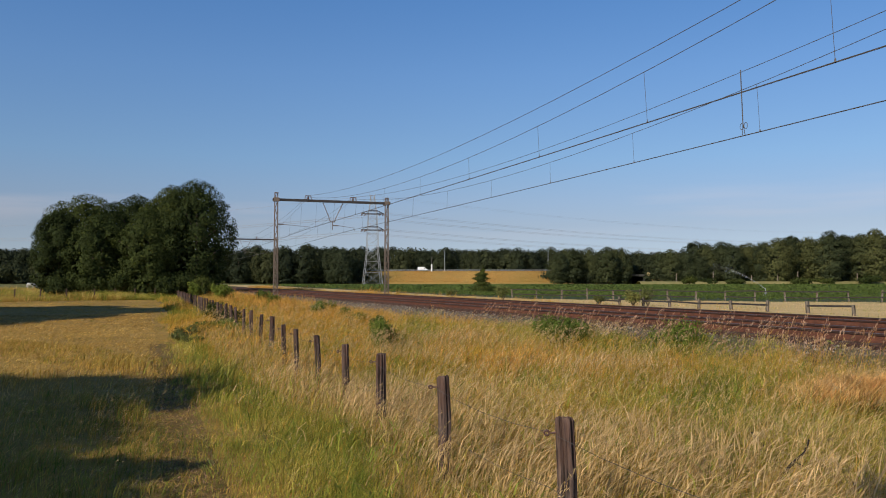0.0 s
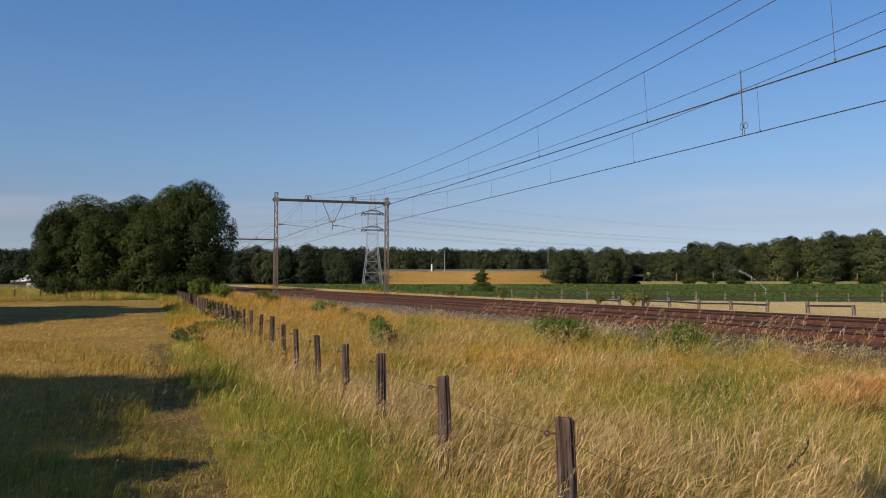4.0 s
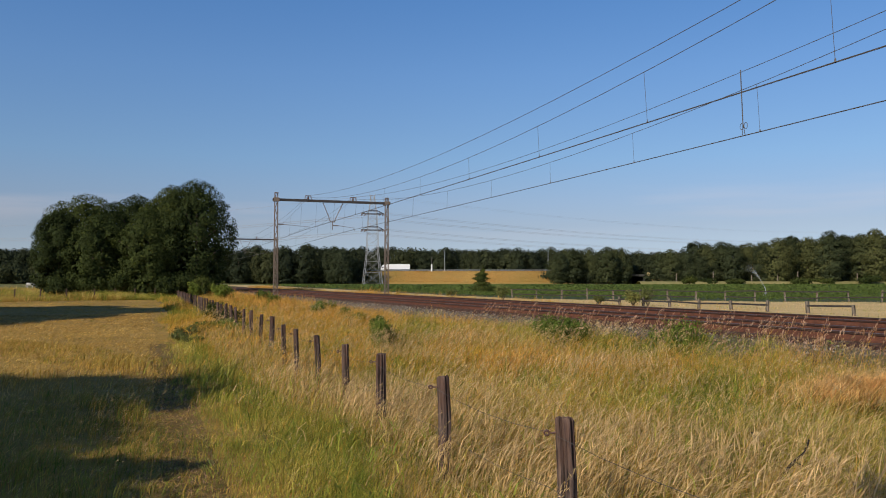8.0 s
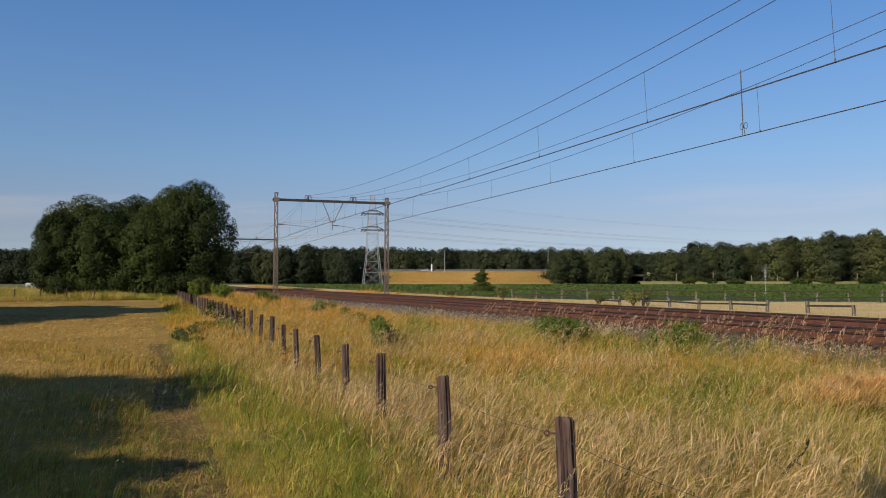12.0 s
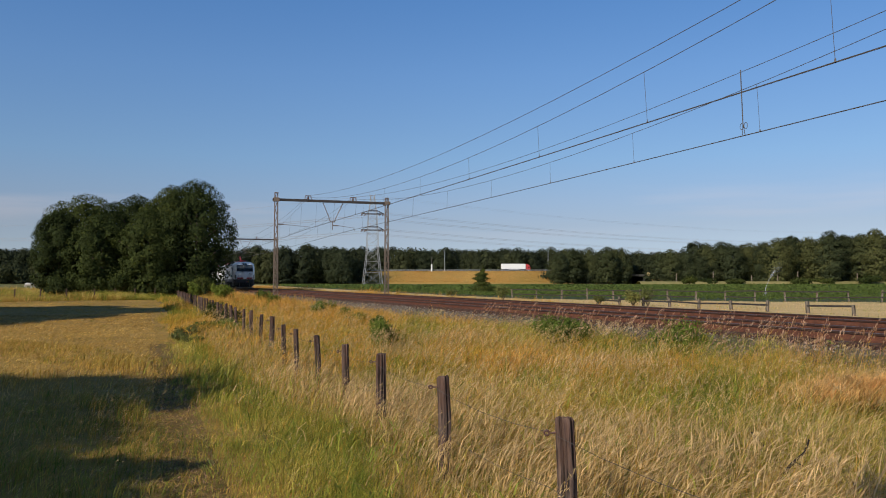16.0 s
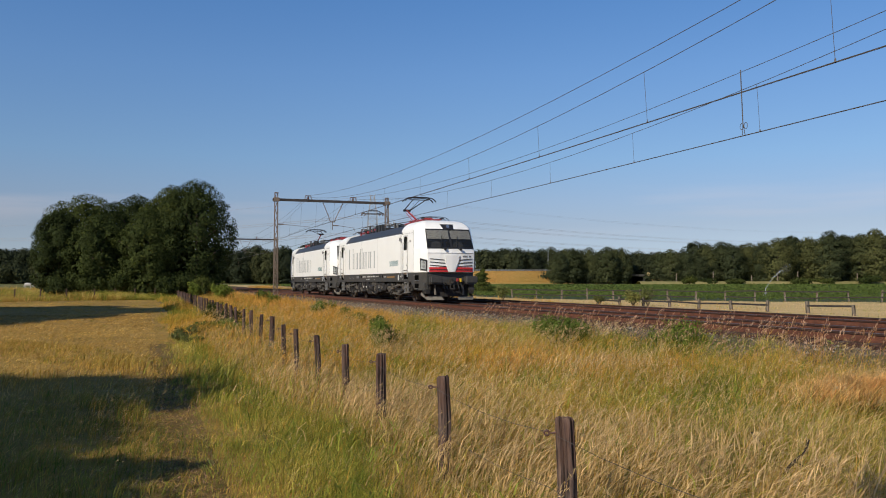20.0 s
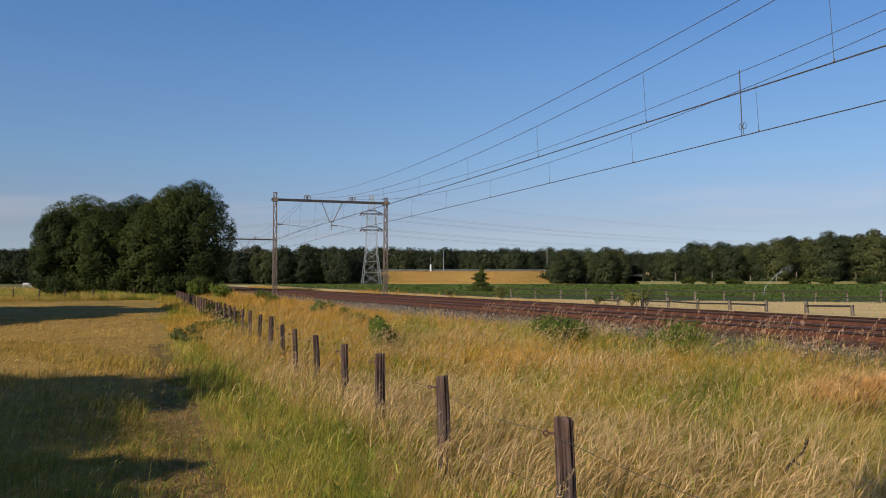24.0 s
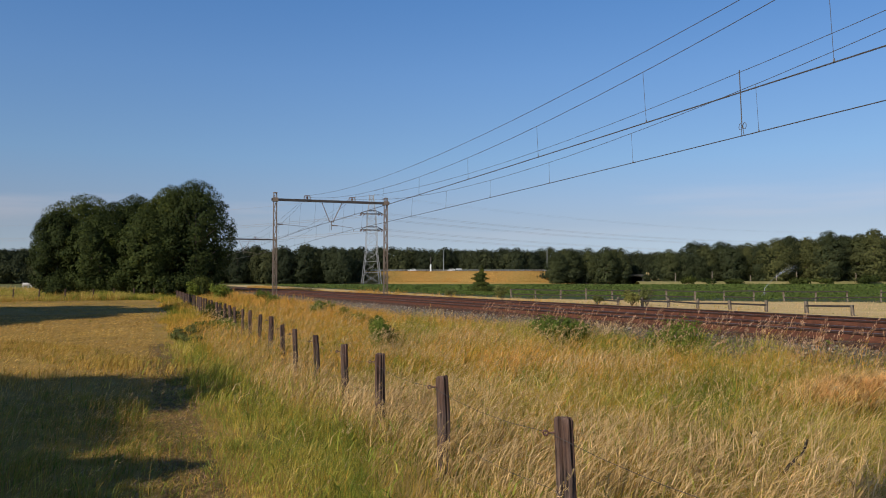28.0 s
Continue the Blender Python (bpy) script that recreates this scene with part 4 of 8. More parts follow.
# ---- pylon and its lines ----
def build_pylon():
    d = 330.0
    x0 = px_x(659, d)
    zb = float(ground_z(x0, d))
    p = thing("power_pylon", pose(x0, d, zb, 0, 0, 12), "grey lattice steel power pylon with two tiers of arms", "pylon")
    H = 36.6
    w = lambda z: float(np.interp(z, (0, 13.5, 22, 29, 33, H), (3.8, 2.3, 2.05, 1.65, 1.1, 0.75)))
    lv = [0, 5, 9.5, 13, 16, 18.7, 21, 23, 25, 27, 29, 31, 33, 35, H]
    for i in (-1, 1):
        for j in (-1, 1):
            leg = loft(bmesh.new(), [[(i * w(a) + u * 0.085, j * w(a) + v * 0.085, a) for u, v in ((-1, -1), (1, -1), (1, 1), (-1, 1))] for a in lv])
            part("leg", leg, M_PYLON, p, "tapering corner leg")
    br = bmesh.new()
    for a, b in zip(lv, lv[1:]):
        for i in (-1, 1):
            bar(br, (-w(a), i * w(a), a), (w(b), i * w(b), b), 0.065, 0.065)
            bar(br, (w(a), i * w(a), a), (-w(b), i * w(b), b), 0.065, 0.065)
            bar(br, (i * w(a), -w(a), a), (i * w(b), w(b), b), 0.065, 0.065)
            bar(br, (i * w(a), w(a), a), (i * w(b), -w(b), b), 0.065, 0.065)
            bar(br, (-w(b), i * w(b), b), (w(b), i * w(b), b), 0.065, 0.065)
    part("bracing", br, M_PYLON, p, "crossed bracing")
    for z in (22.4, 29.0):
        belt = bmesh.new()
        for dz in (0.0, 1.3):
            for i in (-1, 1):
                bar(belt, (-w(z), i * w(z), z + dz), (w(z), i * w(z), z + dz), 0.2, 0.2)
                bar(belt, (i * w(z), -w(z), z + dz), (i * w(z), w(z), z + dz), 0.2, 0.2)
        part("arm_belt", belt, M_BEAM, p, "dark belt between the arms")
        for sg in (-1, 1):
            bm = bmesh.new()
            for dy in (-1, 1):
                bar(bm, (sg * w(z), dy * w(z), z), (sg * 4.6, dy * 0.2, z + 0.1), 0.26, 0.26)
                bar(bm, (sg * w(z), dy * w(z), z + 1.3), (sg * 4.6, dy * 0.2, z + 0.15), 0.16, 0.16)
            for k in (0.3, 0.6):
                X = w(z) + (4.6 - w(z)) * k
                bar(bm, (sg * X, -w(z) * (1 - k), z), (sg * X, w(z) * (1 - k), z), 0.12, 0.12)
                bar(bm, (sg * X, 0, z), (sg * (X - 0.8), 0, z + 1.2 * (1 - k)), 0.12, 0.12)
            arm = part("cross_arm", bm, M_BEAM, p, "darker lattice cross arm")
            for X in (3.0, 4.4):
                for dy in (-1, 1):
                    part("insulator_string", rod(bmesh.new(), (sg * X, dy * 0.3, z), (sg * X, dy * 2.3, z - 0.5), 0.2, n=6), M_INSUL, arm)
    bm = bmesh.new()
    for sg in (-1, 1):
        rod(bm, (sg * 0.5, 0, 35), (sg * 1.2, 0, 37.3), 0.1)
    part("peak", bm, M_PYLON, p)
    lines = thing("power_lines", pose(x0, d, zb), "thin grey power lines sagging between pylons", "power line")
    mat = paint("aluminium_line", (0.36, 0.34, 0.35), 0.6, 0.2, 0.05)
    k = np.linspace(0, 1, 40)
    for (ex, ey), tag in (((px_x(1560, 700) - x0, 370), 1), ((px_x(-350, 620) - x0, 290), -1)):
        for z in (22.0, 28.6, 36.8):
            for X in ((-5.2, -3.2, 3.2, 5.2) if z < 30 else (-1.1, 1.1)):
                P = np.stack((X + ex * k, tag * 0 + ey * k + 2, z + 0.18 * X + (9.4 * k - 26.0 * k * (1 - k) if tag > 0 else 8.0 * k - 26.0 * k * (1 - k))), 1)
                mesh_part("conductor", wire_mesh("conductor", P, 0.032 if z < 30 else 0.016, 4), mat, lines)
    # the next pylons carry the far ends
    for ex, ey in ((px_x(1560, 700), 700), (px_x(-350, 620), 620)):
        copy_thing(p, pose(ex, ey, float(ground_z(ex, ey)), 0, 0, 12))


build_pylon()


# ---- fences ----
def post_mesh(h, r, rng, sides=26):
    """A weathered round post with drying cracks down its length and a worn, slanting top."""
    bm = bmesh.new()
    ph = [rng.uniform(0.90, 1.10) for _ in range(sides)]
    for _ in range(7):
        i = rng.randrange(sides)
        ph[i] *= rng.uniform(0.62, 0.8)
        ph[(i + 1) % sides] *= 1.05
    tilt, tdir = rng.uniform(0.02, 0.22), rng.uniform(0, 6.28)
    rings = []
    levels = (-0.3, 0.0, 0.12, 0.28, 0.45, 0.62, 0.78, 0.90, 0.985, 1.0)
    for k, u in enumerate(levels):
        q = r * (1.07 - 0.012 * k) * (0.90 if u == 1.0 else 1)
        bx, by = 0.010 * math.sin(u * 5 + ph[0] * 9), 0.008 * math.sin(u * 4 + ph[1] * 9)
        ring = []
        for i in range(sides):
            a = 2 * math.pi * i / sides
            rr = q * ph[i] * rng.uniform(0.95, 1.05)
            x, y = rr * math.cos(a), rr * math.sin(a)
            z = u * h if u > 0 else u
            if u > 0.9:
                z += tilt * (x * math.cos(tdir) + y * math.sin(tdir)) + rng.uniform(-0.008, 0.008)
            ring.append((x + bx, y + by, z))
        rings.append(ring)
    loft(bm, rings)
    me = bpy.data.meshes.new("post")
    bm.to_mesh(me)
    bm.free()
    me.materials.append(M_POST)
    return me


FENCE = ((40.8, -10.75), (38.3, -10.74), (35.8, -10.72), (33.4, -10.70), (30.9, -10.68), (28.37, -10.66), (25.95, -10.62), (23.39, -10.50), (21.45, -10.48), (19.25, -10.45), (17.06, -10.43), (14.7, -10.3), (12.1, -10.2), (9.67, -10.15))
fence_s = list(FENCE)
while fence_s[-1][0] > -62:
    s0, y0 = fence_s[-1]
    fence_s.append((s0 - 2.25, y0 + 0.012))


def build_field_fence():
    rng = random.Random(11)
    models = [post_mesh(1.0, 0.055, rng) for _ in range(6)]
    ring = [(0, 0, 0), (-0.05, 0, 0)] + [(-0.068 + 0.016 * math.cos(a), 0.0, 0.016 * math.sin(a)) for a in [k * math.pi / 4 for k in range(9)]]
    rm = wire_mesh("insulator", np.array(ring), 0.0075, 6)
    rm.materials.append(M_INSUL)
    tops = []
    for k, (s, y) in enumerate(fence_s):
        x, yy = track_xy(s, y)
        z = float(ground_z(x, yy))
        far = k > 18
        t = thing("fence_post", pose(x, yy, z, 0 if k < 7 else rng.uniform(-2, 2), 0 if k < 7 else rng.uniform(-2.5, 1.0), rng.uniform(0, 360) if far else 0), "weathered brown wooden fence post with a wire insulator", "fence post", "field fence posts")
        o = new("post", models[k % 6])
        o.parent = t
        w = (1.12 if k < 7 else rng.uniform(0.86, 1.1))
        h = 1.02 + rng.uniform(-0.03, 0.03) + (0.02 if k == 5 else 0)
        o.scale = (w, w, h)
        o.rotation_euler = (0, 0, rng.uniform(0, 6))
        ins = new("insulator", rm)
        ins.parent, ins.location = t, (-0.05 * w, 0, h - 0.10)
        tops.append((x, yy, z + h))
    for dz, nm in ((0.10, "upper"), (0.46, "lower")):
        f = thing("fence_wire", pose(0, 0, 0), "thin grey " + nm + " fence wire strung between posts", "fence wire", "field fence wires")
        for a, b in zip(tops, tops[1:]):
            pts = [(a[0] + (b[0] - a[0]) * u - 0.15 * 0, a[1] + (b[1] - a[1]) * u, a[2] + (b[2] - a[2]) * u - dz - 0.05 * 4 * u * (1 - u)) for u in (0, 0.25, 0.5, 0.75, 1)]
            mesh_part("strand", wire_mesh("strand", [(p[0] - 0.10, p[1], p[2]) for p in pts], 0.0019, 4), M_FENCEWIRE, f)


build_field_fence()


def build_cross_fence():
    rng = random.Random(5)
    pos = [(px_x(px, d), d) for px, d in ((-40, 80), (27, 84), (72, 85), (118, 87), (168, 88), (205, 90), (240, 92), (275, 94), (308, 95), (338, 97))]
    models = [post_mesh(1.25, 0.07, rng) for _ in range(3)]
    for k, (x, y) in enumerate(pos):
        t = thing("fence_post", pose(x, y, float(ground_z(x, y)), 0, rng.uniform(-2, 2), 0), "grey wooden post of the cross fence", "fence post", "cross fence posts")
        o = new("post", models[k % 3])
        o.parent = t
    w = thing("fence_wire", pose(0, 0, 0), "thin wires of the cross fence", "fence wire", "cross fence wires")
    for (ax, ay), (bx, by) in zip(pos, pos[1:]):
        for h in (0.6, 1.05):
            mesh_part("strand", wire_mesh("strand", [(ax, ay, float(ground_z(ax, ay)) + h), (bx, by, float(ground_z(bx, by)) + h)], 0.006, 4), M_FENCEWIRE, w)


build_cross_fence()


def build_rail_fence(a, b, step, h, heights, label, group, seed, tall=0.0):
    """Posts and rails from plan point a to b; tall: the share of posts that stand much higher than the rest."""
    rng = random.Random(seed)
    pm = boxes((-0.065, 0.065, -0.055, 0.055, -0.3, h), bevel=0.015)
    me = bpy.data.meshes.new("post")
    pm.to_mesh(me)
    pm.free()
    me.materials.append(M_PALEWOOD)
    bm = boxes((0, step + 0.1, -0.022, 0.022, -0.055, 0.055), bevel=0.01)
    rm = bpy.data.meshes.new("fence_rail")
    bm.to_mesh(rm)
    bm.free()
    rm.materials.append(M_RAILWOOD)
    run_x, run_y = b[0] - a[0], b[1] - a[1]
    ln, turn = math.hypot(run_x, run_y), math.degrees(math.atan2(run_y, run_x))
    t = thing("paddock_fence", pose(a[0], a[1], float(ground_z(*a)), 0, 0, turn), label, "fence", group)
    base = float(ground_z(*a))
    s = 0.0
    while s < ln:
        dz = float(ground_z(a[0] + run_x * s / ln, a[1] + run_y * s / ln)) - base
        o = new("post", me)
        o.parent, o.location = t, (s, 0, dz)
        o.rotation_euler = (radians(rng.uniform(-4, 4)), radians(rng.uniform(-4, 4)), 0)
        o.scale = (rng.uniform(0.9, 1.6), 1.2, rng.uniform(0.9, 1.1) * (1.8 if rng.random() < tall else 1.0))
        for hh in heights:
            if rng.random() < 0.9:
                r = new("fence_rail", rm)
                r.parent, r.location = t, (s, -0.06, hh + dz + rng.uniform(-0.04, 0.04))
                r.rotation_euler = (0, radians(rng.uniform(-1.6, 1.6)), 0)
        s += step


build_rail_fence(track_xy(-23, 20.5), track_xy(33, 22.5), 3.0, 0.62, (0.40,), "low grey wooden post-and-rail fence", "paddock fences", 3, 0.35)
build_rail_fence((7.6, 88.9), (62.0, 66.7), 2.76, 1.12, (0.45, 1.0), "grey wooden post-and-rail fence by the crop", "paddock fences", 4)


# ---- shrubs ----
for k, (px, d, w, h) in enumerate(((683, 20.6, 0.85, 1.1), (985, 19.2, 1.3, 0.84), (1195, 17.4, 1.6, 0.9), (645, 31, 0.7, 0.6), (560, 42, 0.9, 0.66), (612, 37, 0.8, 0.58), (466, 66, 1.6, 1.2), (628, 32.5, 0.7, 0.56), (667, 29, 0.5, 0.6), (577, 43, 1.1, 0.74), (482, 58, 1.2, 0.9), (1480, 15.0, 0.5, 0.55))):
    bush(px_x(px, d), d, w, h, 20 + k, "green leafy weed bush in the dry grass", 4600 if d < 22 else 1500, 0.017 * (1 + d / 40), group="verge shrubs")
for k, (px, d, w, h) in enumerate(((381, 40, 1.6, 1.0), (405, 36, 1.5, 0.8), (408, 31.5, 1.5, 0.55), (424, 29.6, 0.9, 0.5), (372, 32, 1.2, 0.36))):
    bush(px_x(px, d), d, w, h, 120 + k, "green shrub beside the field fence", 1900, 0.034, M_LEAF if d > 34 else M_LEAF_BUSH, group="fence shrubs")
for k, (px, d, w, h) in enumerate(((333, 28, 0.9, 0.5), (350, 30, 1.2, 0.34), (320, 27, 0.8, 0.28), (343, 25.6, 0.7, 0.24))):
    bush(px_x(px, d), d, w, h, 170 + k, "light green weeds at the field's edge", 650, 0.026, M_LEAF_PALE, group="field weeds")
for k, (px, d, w, h) in enumerate(((397, 74, 2.3, 1.9), (345, 82, 1.3, 2.0))):
    bush(px_x(px, d), d, w, h, 130 + k, "light green shrub where the fences meet", 1800, 0.055, group="fence shrubs")
for k, (px, d, w, h) in enumerate(((890, 76, 1.5, 1.7), (1120, 58, 1.2, 1.4), (1146, 60, 1.3, 1.5), (1060, 62, 1.0, 0.8), (800, 95, 1.6, 1.2))):
    bush(px_x(px, d), d, w, h, 140 + k, "pale green shrub beyond the tracks", 800, 0.05, M_LEAF_PALE, group="far verge shrubs")
for k, (px, d, w, h) in enumerate(((1222, 300, 8, 4), (1415, 312, 9, 3.2), (1300, 315, 8, 2.4), (1530, 315, 12, 4), (1255, 318, 8, 2.4), (1460, 315, 8, 2.4))):
    bush(px_x(px, d), d, w, h, 160 + k, "rounded green bush at the wood's edge", 1300, 0.3, M_LEAF, "wood edge bushes")


def build_conifer(px, d, h):
    rng = np.random.default_rng(9)
    x = px_x(px, d)
    t = thing("young_conifer", pose(x, d, float(ground_z(x, d))), "young dark green conifer at the crop's edge", "tree")
    part("trunk", rod(bmesh.new(), (0, 0, 0), (0, 0, h * 0.95), 0.07, 0.02), M_BARK, t)
    n = 3600
    z = h * rng.beta(1.1, 1.5, n)
    tier = 0.75 + 0.25 * np.sin(z / h * 40)
    r = (h - z) / h * 2.7 * tier * np.sqrt(rng.uniform(0.1, 1, n)) * (1 + 0.25 * np.sin(z * 3))
    a = rng.uniform(0, 6.28, n)
    P = np.stack((r * np.cos(a) + 0.15 * np.sin(z * 2), r * np.sin(a), z + 0.12 * r), 1)
    out = np.stack((np.cos(a), np.sin(a), 0 * a + 0.4), 1)
    mesh_part("crown", leaf_cloud("crown", P, out, np.full(n, 0.11), rng), M_LEAF, t)


build_conifer(853, 120, 4.4)


# ---- grass and crop ----
def band(s0, s1, y0, y1, density, rng):
    n = int((s1 - s0) * (y1 - y0) * density)
    s, v = rng.uniform(s0, s1, n), rng.uniform(y0, y1, n)
    x, y = track_xy(s, v)
    return x, y, s, v


def patchy(x, y, k, seed):
    """A smooth uneven field from 0 to 1 over the plan."""
    return 0.5 + 0.25 * (np.sin(x * k + seed) * np.cos(y * k * 1.3 + seed * 2) + np.sin((x + y) * k * 0.55 + seed * 3))


M_G_GOLD = grass("golden_grass", ((0.08, (0.32, 0.235, 0.045)), (0.35, (0.57, 0.325, 0.06)), (0.65, (0.64, 0.335, 0.075)), (1.0, (0.69, 0.44, 0.17))), 0.5, 1.5)


M_G_PALE = grass("pale_grass", ((0.1, (0.44, 0.305, 0.13)), (0.5, (0.59, 0.415, 0.20)), (0.9, (0.74, 0.55, 0.32))), 0.6, 1.0)
M_G_ORANGE = grass("orange_grass", ((0.1, (0.56, 0.33, 0.12)), (0.5, (0.68, 0.44, 0.18)), (0.9, (0.76, 0.56, 0.30))), 0.6, 1.0)


def in_tufts(x, y, per, spread, rng):
    """Draws the blades of a field together into tufts."""
    n = len(x)
    c = rng.integers(0, max(1, n // per), n)
    return x[c] + rng.normal(0, spread, n), y[c] + rng.normal(0, spread, n)


def build_tall_grass():
    rng = np.random.default_rng(21)
    for s0, s1, dens, wd, hk, per, steps in ((31.5, 46, 60, 0.014, 1.0, 16, 2), (21, 31.5, 1700, 0.0038, 0.95, 34, 2), (8, 21, 620, 0.0068, 0.95, 26, 2), (-15, 8, 240, 0.014, 0.95, 14, 2), (-60, -15, 70, 0.032, 1.15, 6, 2), (-135, -60, 22, 0.065, 1.3, 4, 2)):
        x, y, s, v = band(s0, s1, -13.2, -1.9, dens, rng)
        loose = rng.random(len(x)) < 0.4
        tx, ty = in_tufts(x, y, per, 0.07 + wd * 2, rng)
        x, y = np.where(loose, x, tx), np.where(loose, y, ty)
        s, v = to_track(x, y)
        # Outside the camera's view wedge only about one blade in eight is kept.
        near = (np.abs(x) < 0.58 * y + 1.0) | (rng.random(len(x)) < 0.12)
        x, y, s, v = x[near], y[near], s[near], v[near]
        p = 0.6 * patchy(x, y, 0.8, 1.0) + 0.4 * patchy(x, y, 2.3, 4.0)
        # thin out past the fence on the field's side, and lower at the ballast
        keep = rng.random(len(x)) < np.interp(v + 0.9 * (patchy(x, y, 1.3, 9.0) - 0.5), (-13.0, -12.6, -12.0), (0.0, 0.5, 1.0)) * np.interp(v - np.interp(s, (-30, 2), (1.0, 0.0)) + 1.2 * (patchy(x, y, 0.8, 5.0) - 0.5), (-13.0, -12.0), (0, 1)) * np.interp(v + 0.5 * (patchy(x, y, 1.7, 3.0) - 0.5) - np.interp(s, (4, 12, 19, 24), (0, 0.35, 0.45, 0.65)), (-3.1, -2.65), (1, 0.0)) ** np.interp(s, (4, 12), (1.0, 0.25))
        h = (0.22 + 0.46 * p) * rng.uniform(0.4, 1.3, len(x)) * np.interp(v, (-13.0, -12.2, -11.2, -10, -7, -5.0, -3.6, -2.6), (0.25, 0.65, 0.85, 0.78, 1.05, 1.15, 1.0, 0.75)) * hk
        h = h * (0.45 + 1.1 * patchy(x, y, 5.0, 3.0)) * (0.7 + 0.6 * patchy(x, y, 11.0, 1.0))
        keep &= rng.random(len(x)) < 0.35 + 1.5 * patchy(x, y, 3.7, 7.0)
        x, y, h, v = x[keep], y[keep], h[keep], v[keep]
        z = np.maximum(ground_z(x, y), np.interp(v, [b[0] for b in BED], [b[1] for b in BED], left=-9)) - 0.02
        me = blade_field("tall_grass", x, y, z, h, wd * rng.uniform(0.6, 1.5, len(x)), (0.1 + 0.5 * patchy(x, y, 1.1, 6.0) + 0.7 * (patchy(x, y, 5.3, 2.0) - 0.5), 0.5 * (patchy(x, y, 0.9, 8.0) - 0.5) + 0.8 * (patchy(x, y, 4.1, 5.0) - 0.5)), rng, 0.4, steps, 0.48 if s0 > 8 else 0.34)
        q = patchy(x, y, 0.95, 13.0) + 0.35 * (patchy(x, y, 3.1, 1.0) - 0.5)
        sk, _ = to_track(x, y)
        lush = ((v + 0.9 * (patchy(x, y, 0.9, 2.0) - 0.5) < np.interp(sk, (20, 25), (-11.6, -11.1))) & (sk > 1 + 4 * patchy(x, y, 0.6, 1.0))) | ((q > 0.52) & (sk > 6) & (v > -8.4 + 1.5 * patchy(x, y, 1.5, 3.0)))
        # Near right corner: greener blades, their darker colour also standing in for shade.
        lush |= (sk > 25.2 + 1.5 * patchy(x, y, 2.0, 1.0)) & (v > -8.8 + patchy(x, y, 1.6, 5.0)) & (rng.random(len(x)) < 0.9)
        lush |= rng.random(len(x)) < np.interp(sk, (19, 25.5), (0.06, 0.58)) * np.interp(v, (-11.2, -10.4), (0, 1))
        lush |= (v > -5.6 + patchy(x, y, 1.6, 2.0)) & (sk > 10) & (rng.random(len(x)) < 0.18)
        pale = (~lush) & (v > -11.6) & (v < -9.9 + 2.2 * patchy(x, y, 1.3, 4.0)) & (sk > 2) & (rng.random(len(x)) < np.interp(v, (-11.5, -11.2, -10.0, -9.4), (0.2, 0.62, 0.55, 0.2)))
        red = (~lush) & (~pale) & (v > -9.6) & (rng.random(len(x)) < np.interp(v + 2.2 * (patchy(x, y, 1.2, 17.0) - 0.5), (-9.4, -6.2), (0.0, 0.85)))
        me.materials.append(M_G_TALL)
        me.materials.append(M_G_LUSH)
        me.materials.append(M_G_GOLD)
        me.materials.append(M_G_PALE)
        me.polygons.foreach_set("material_index", np.repeat((lush & (rng.random(len(x)) < 0.88)) + 2 * red.astype(np.int32) + 3 * pale.astype(np.int32), steps).astype(np.int32))
        tagged(mesh_part("tall_grass", me, None), "tall golden dry grass with green blades, bent by the wind", "grass", kind="stuff")


build_tall_grass()


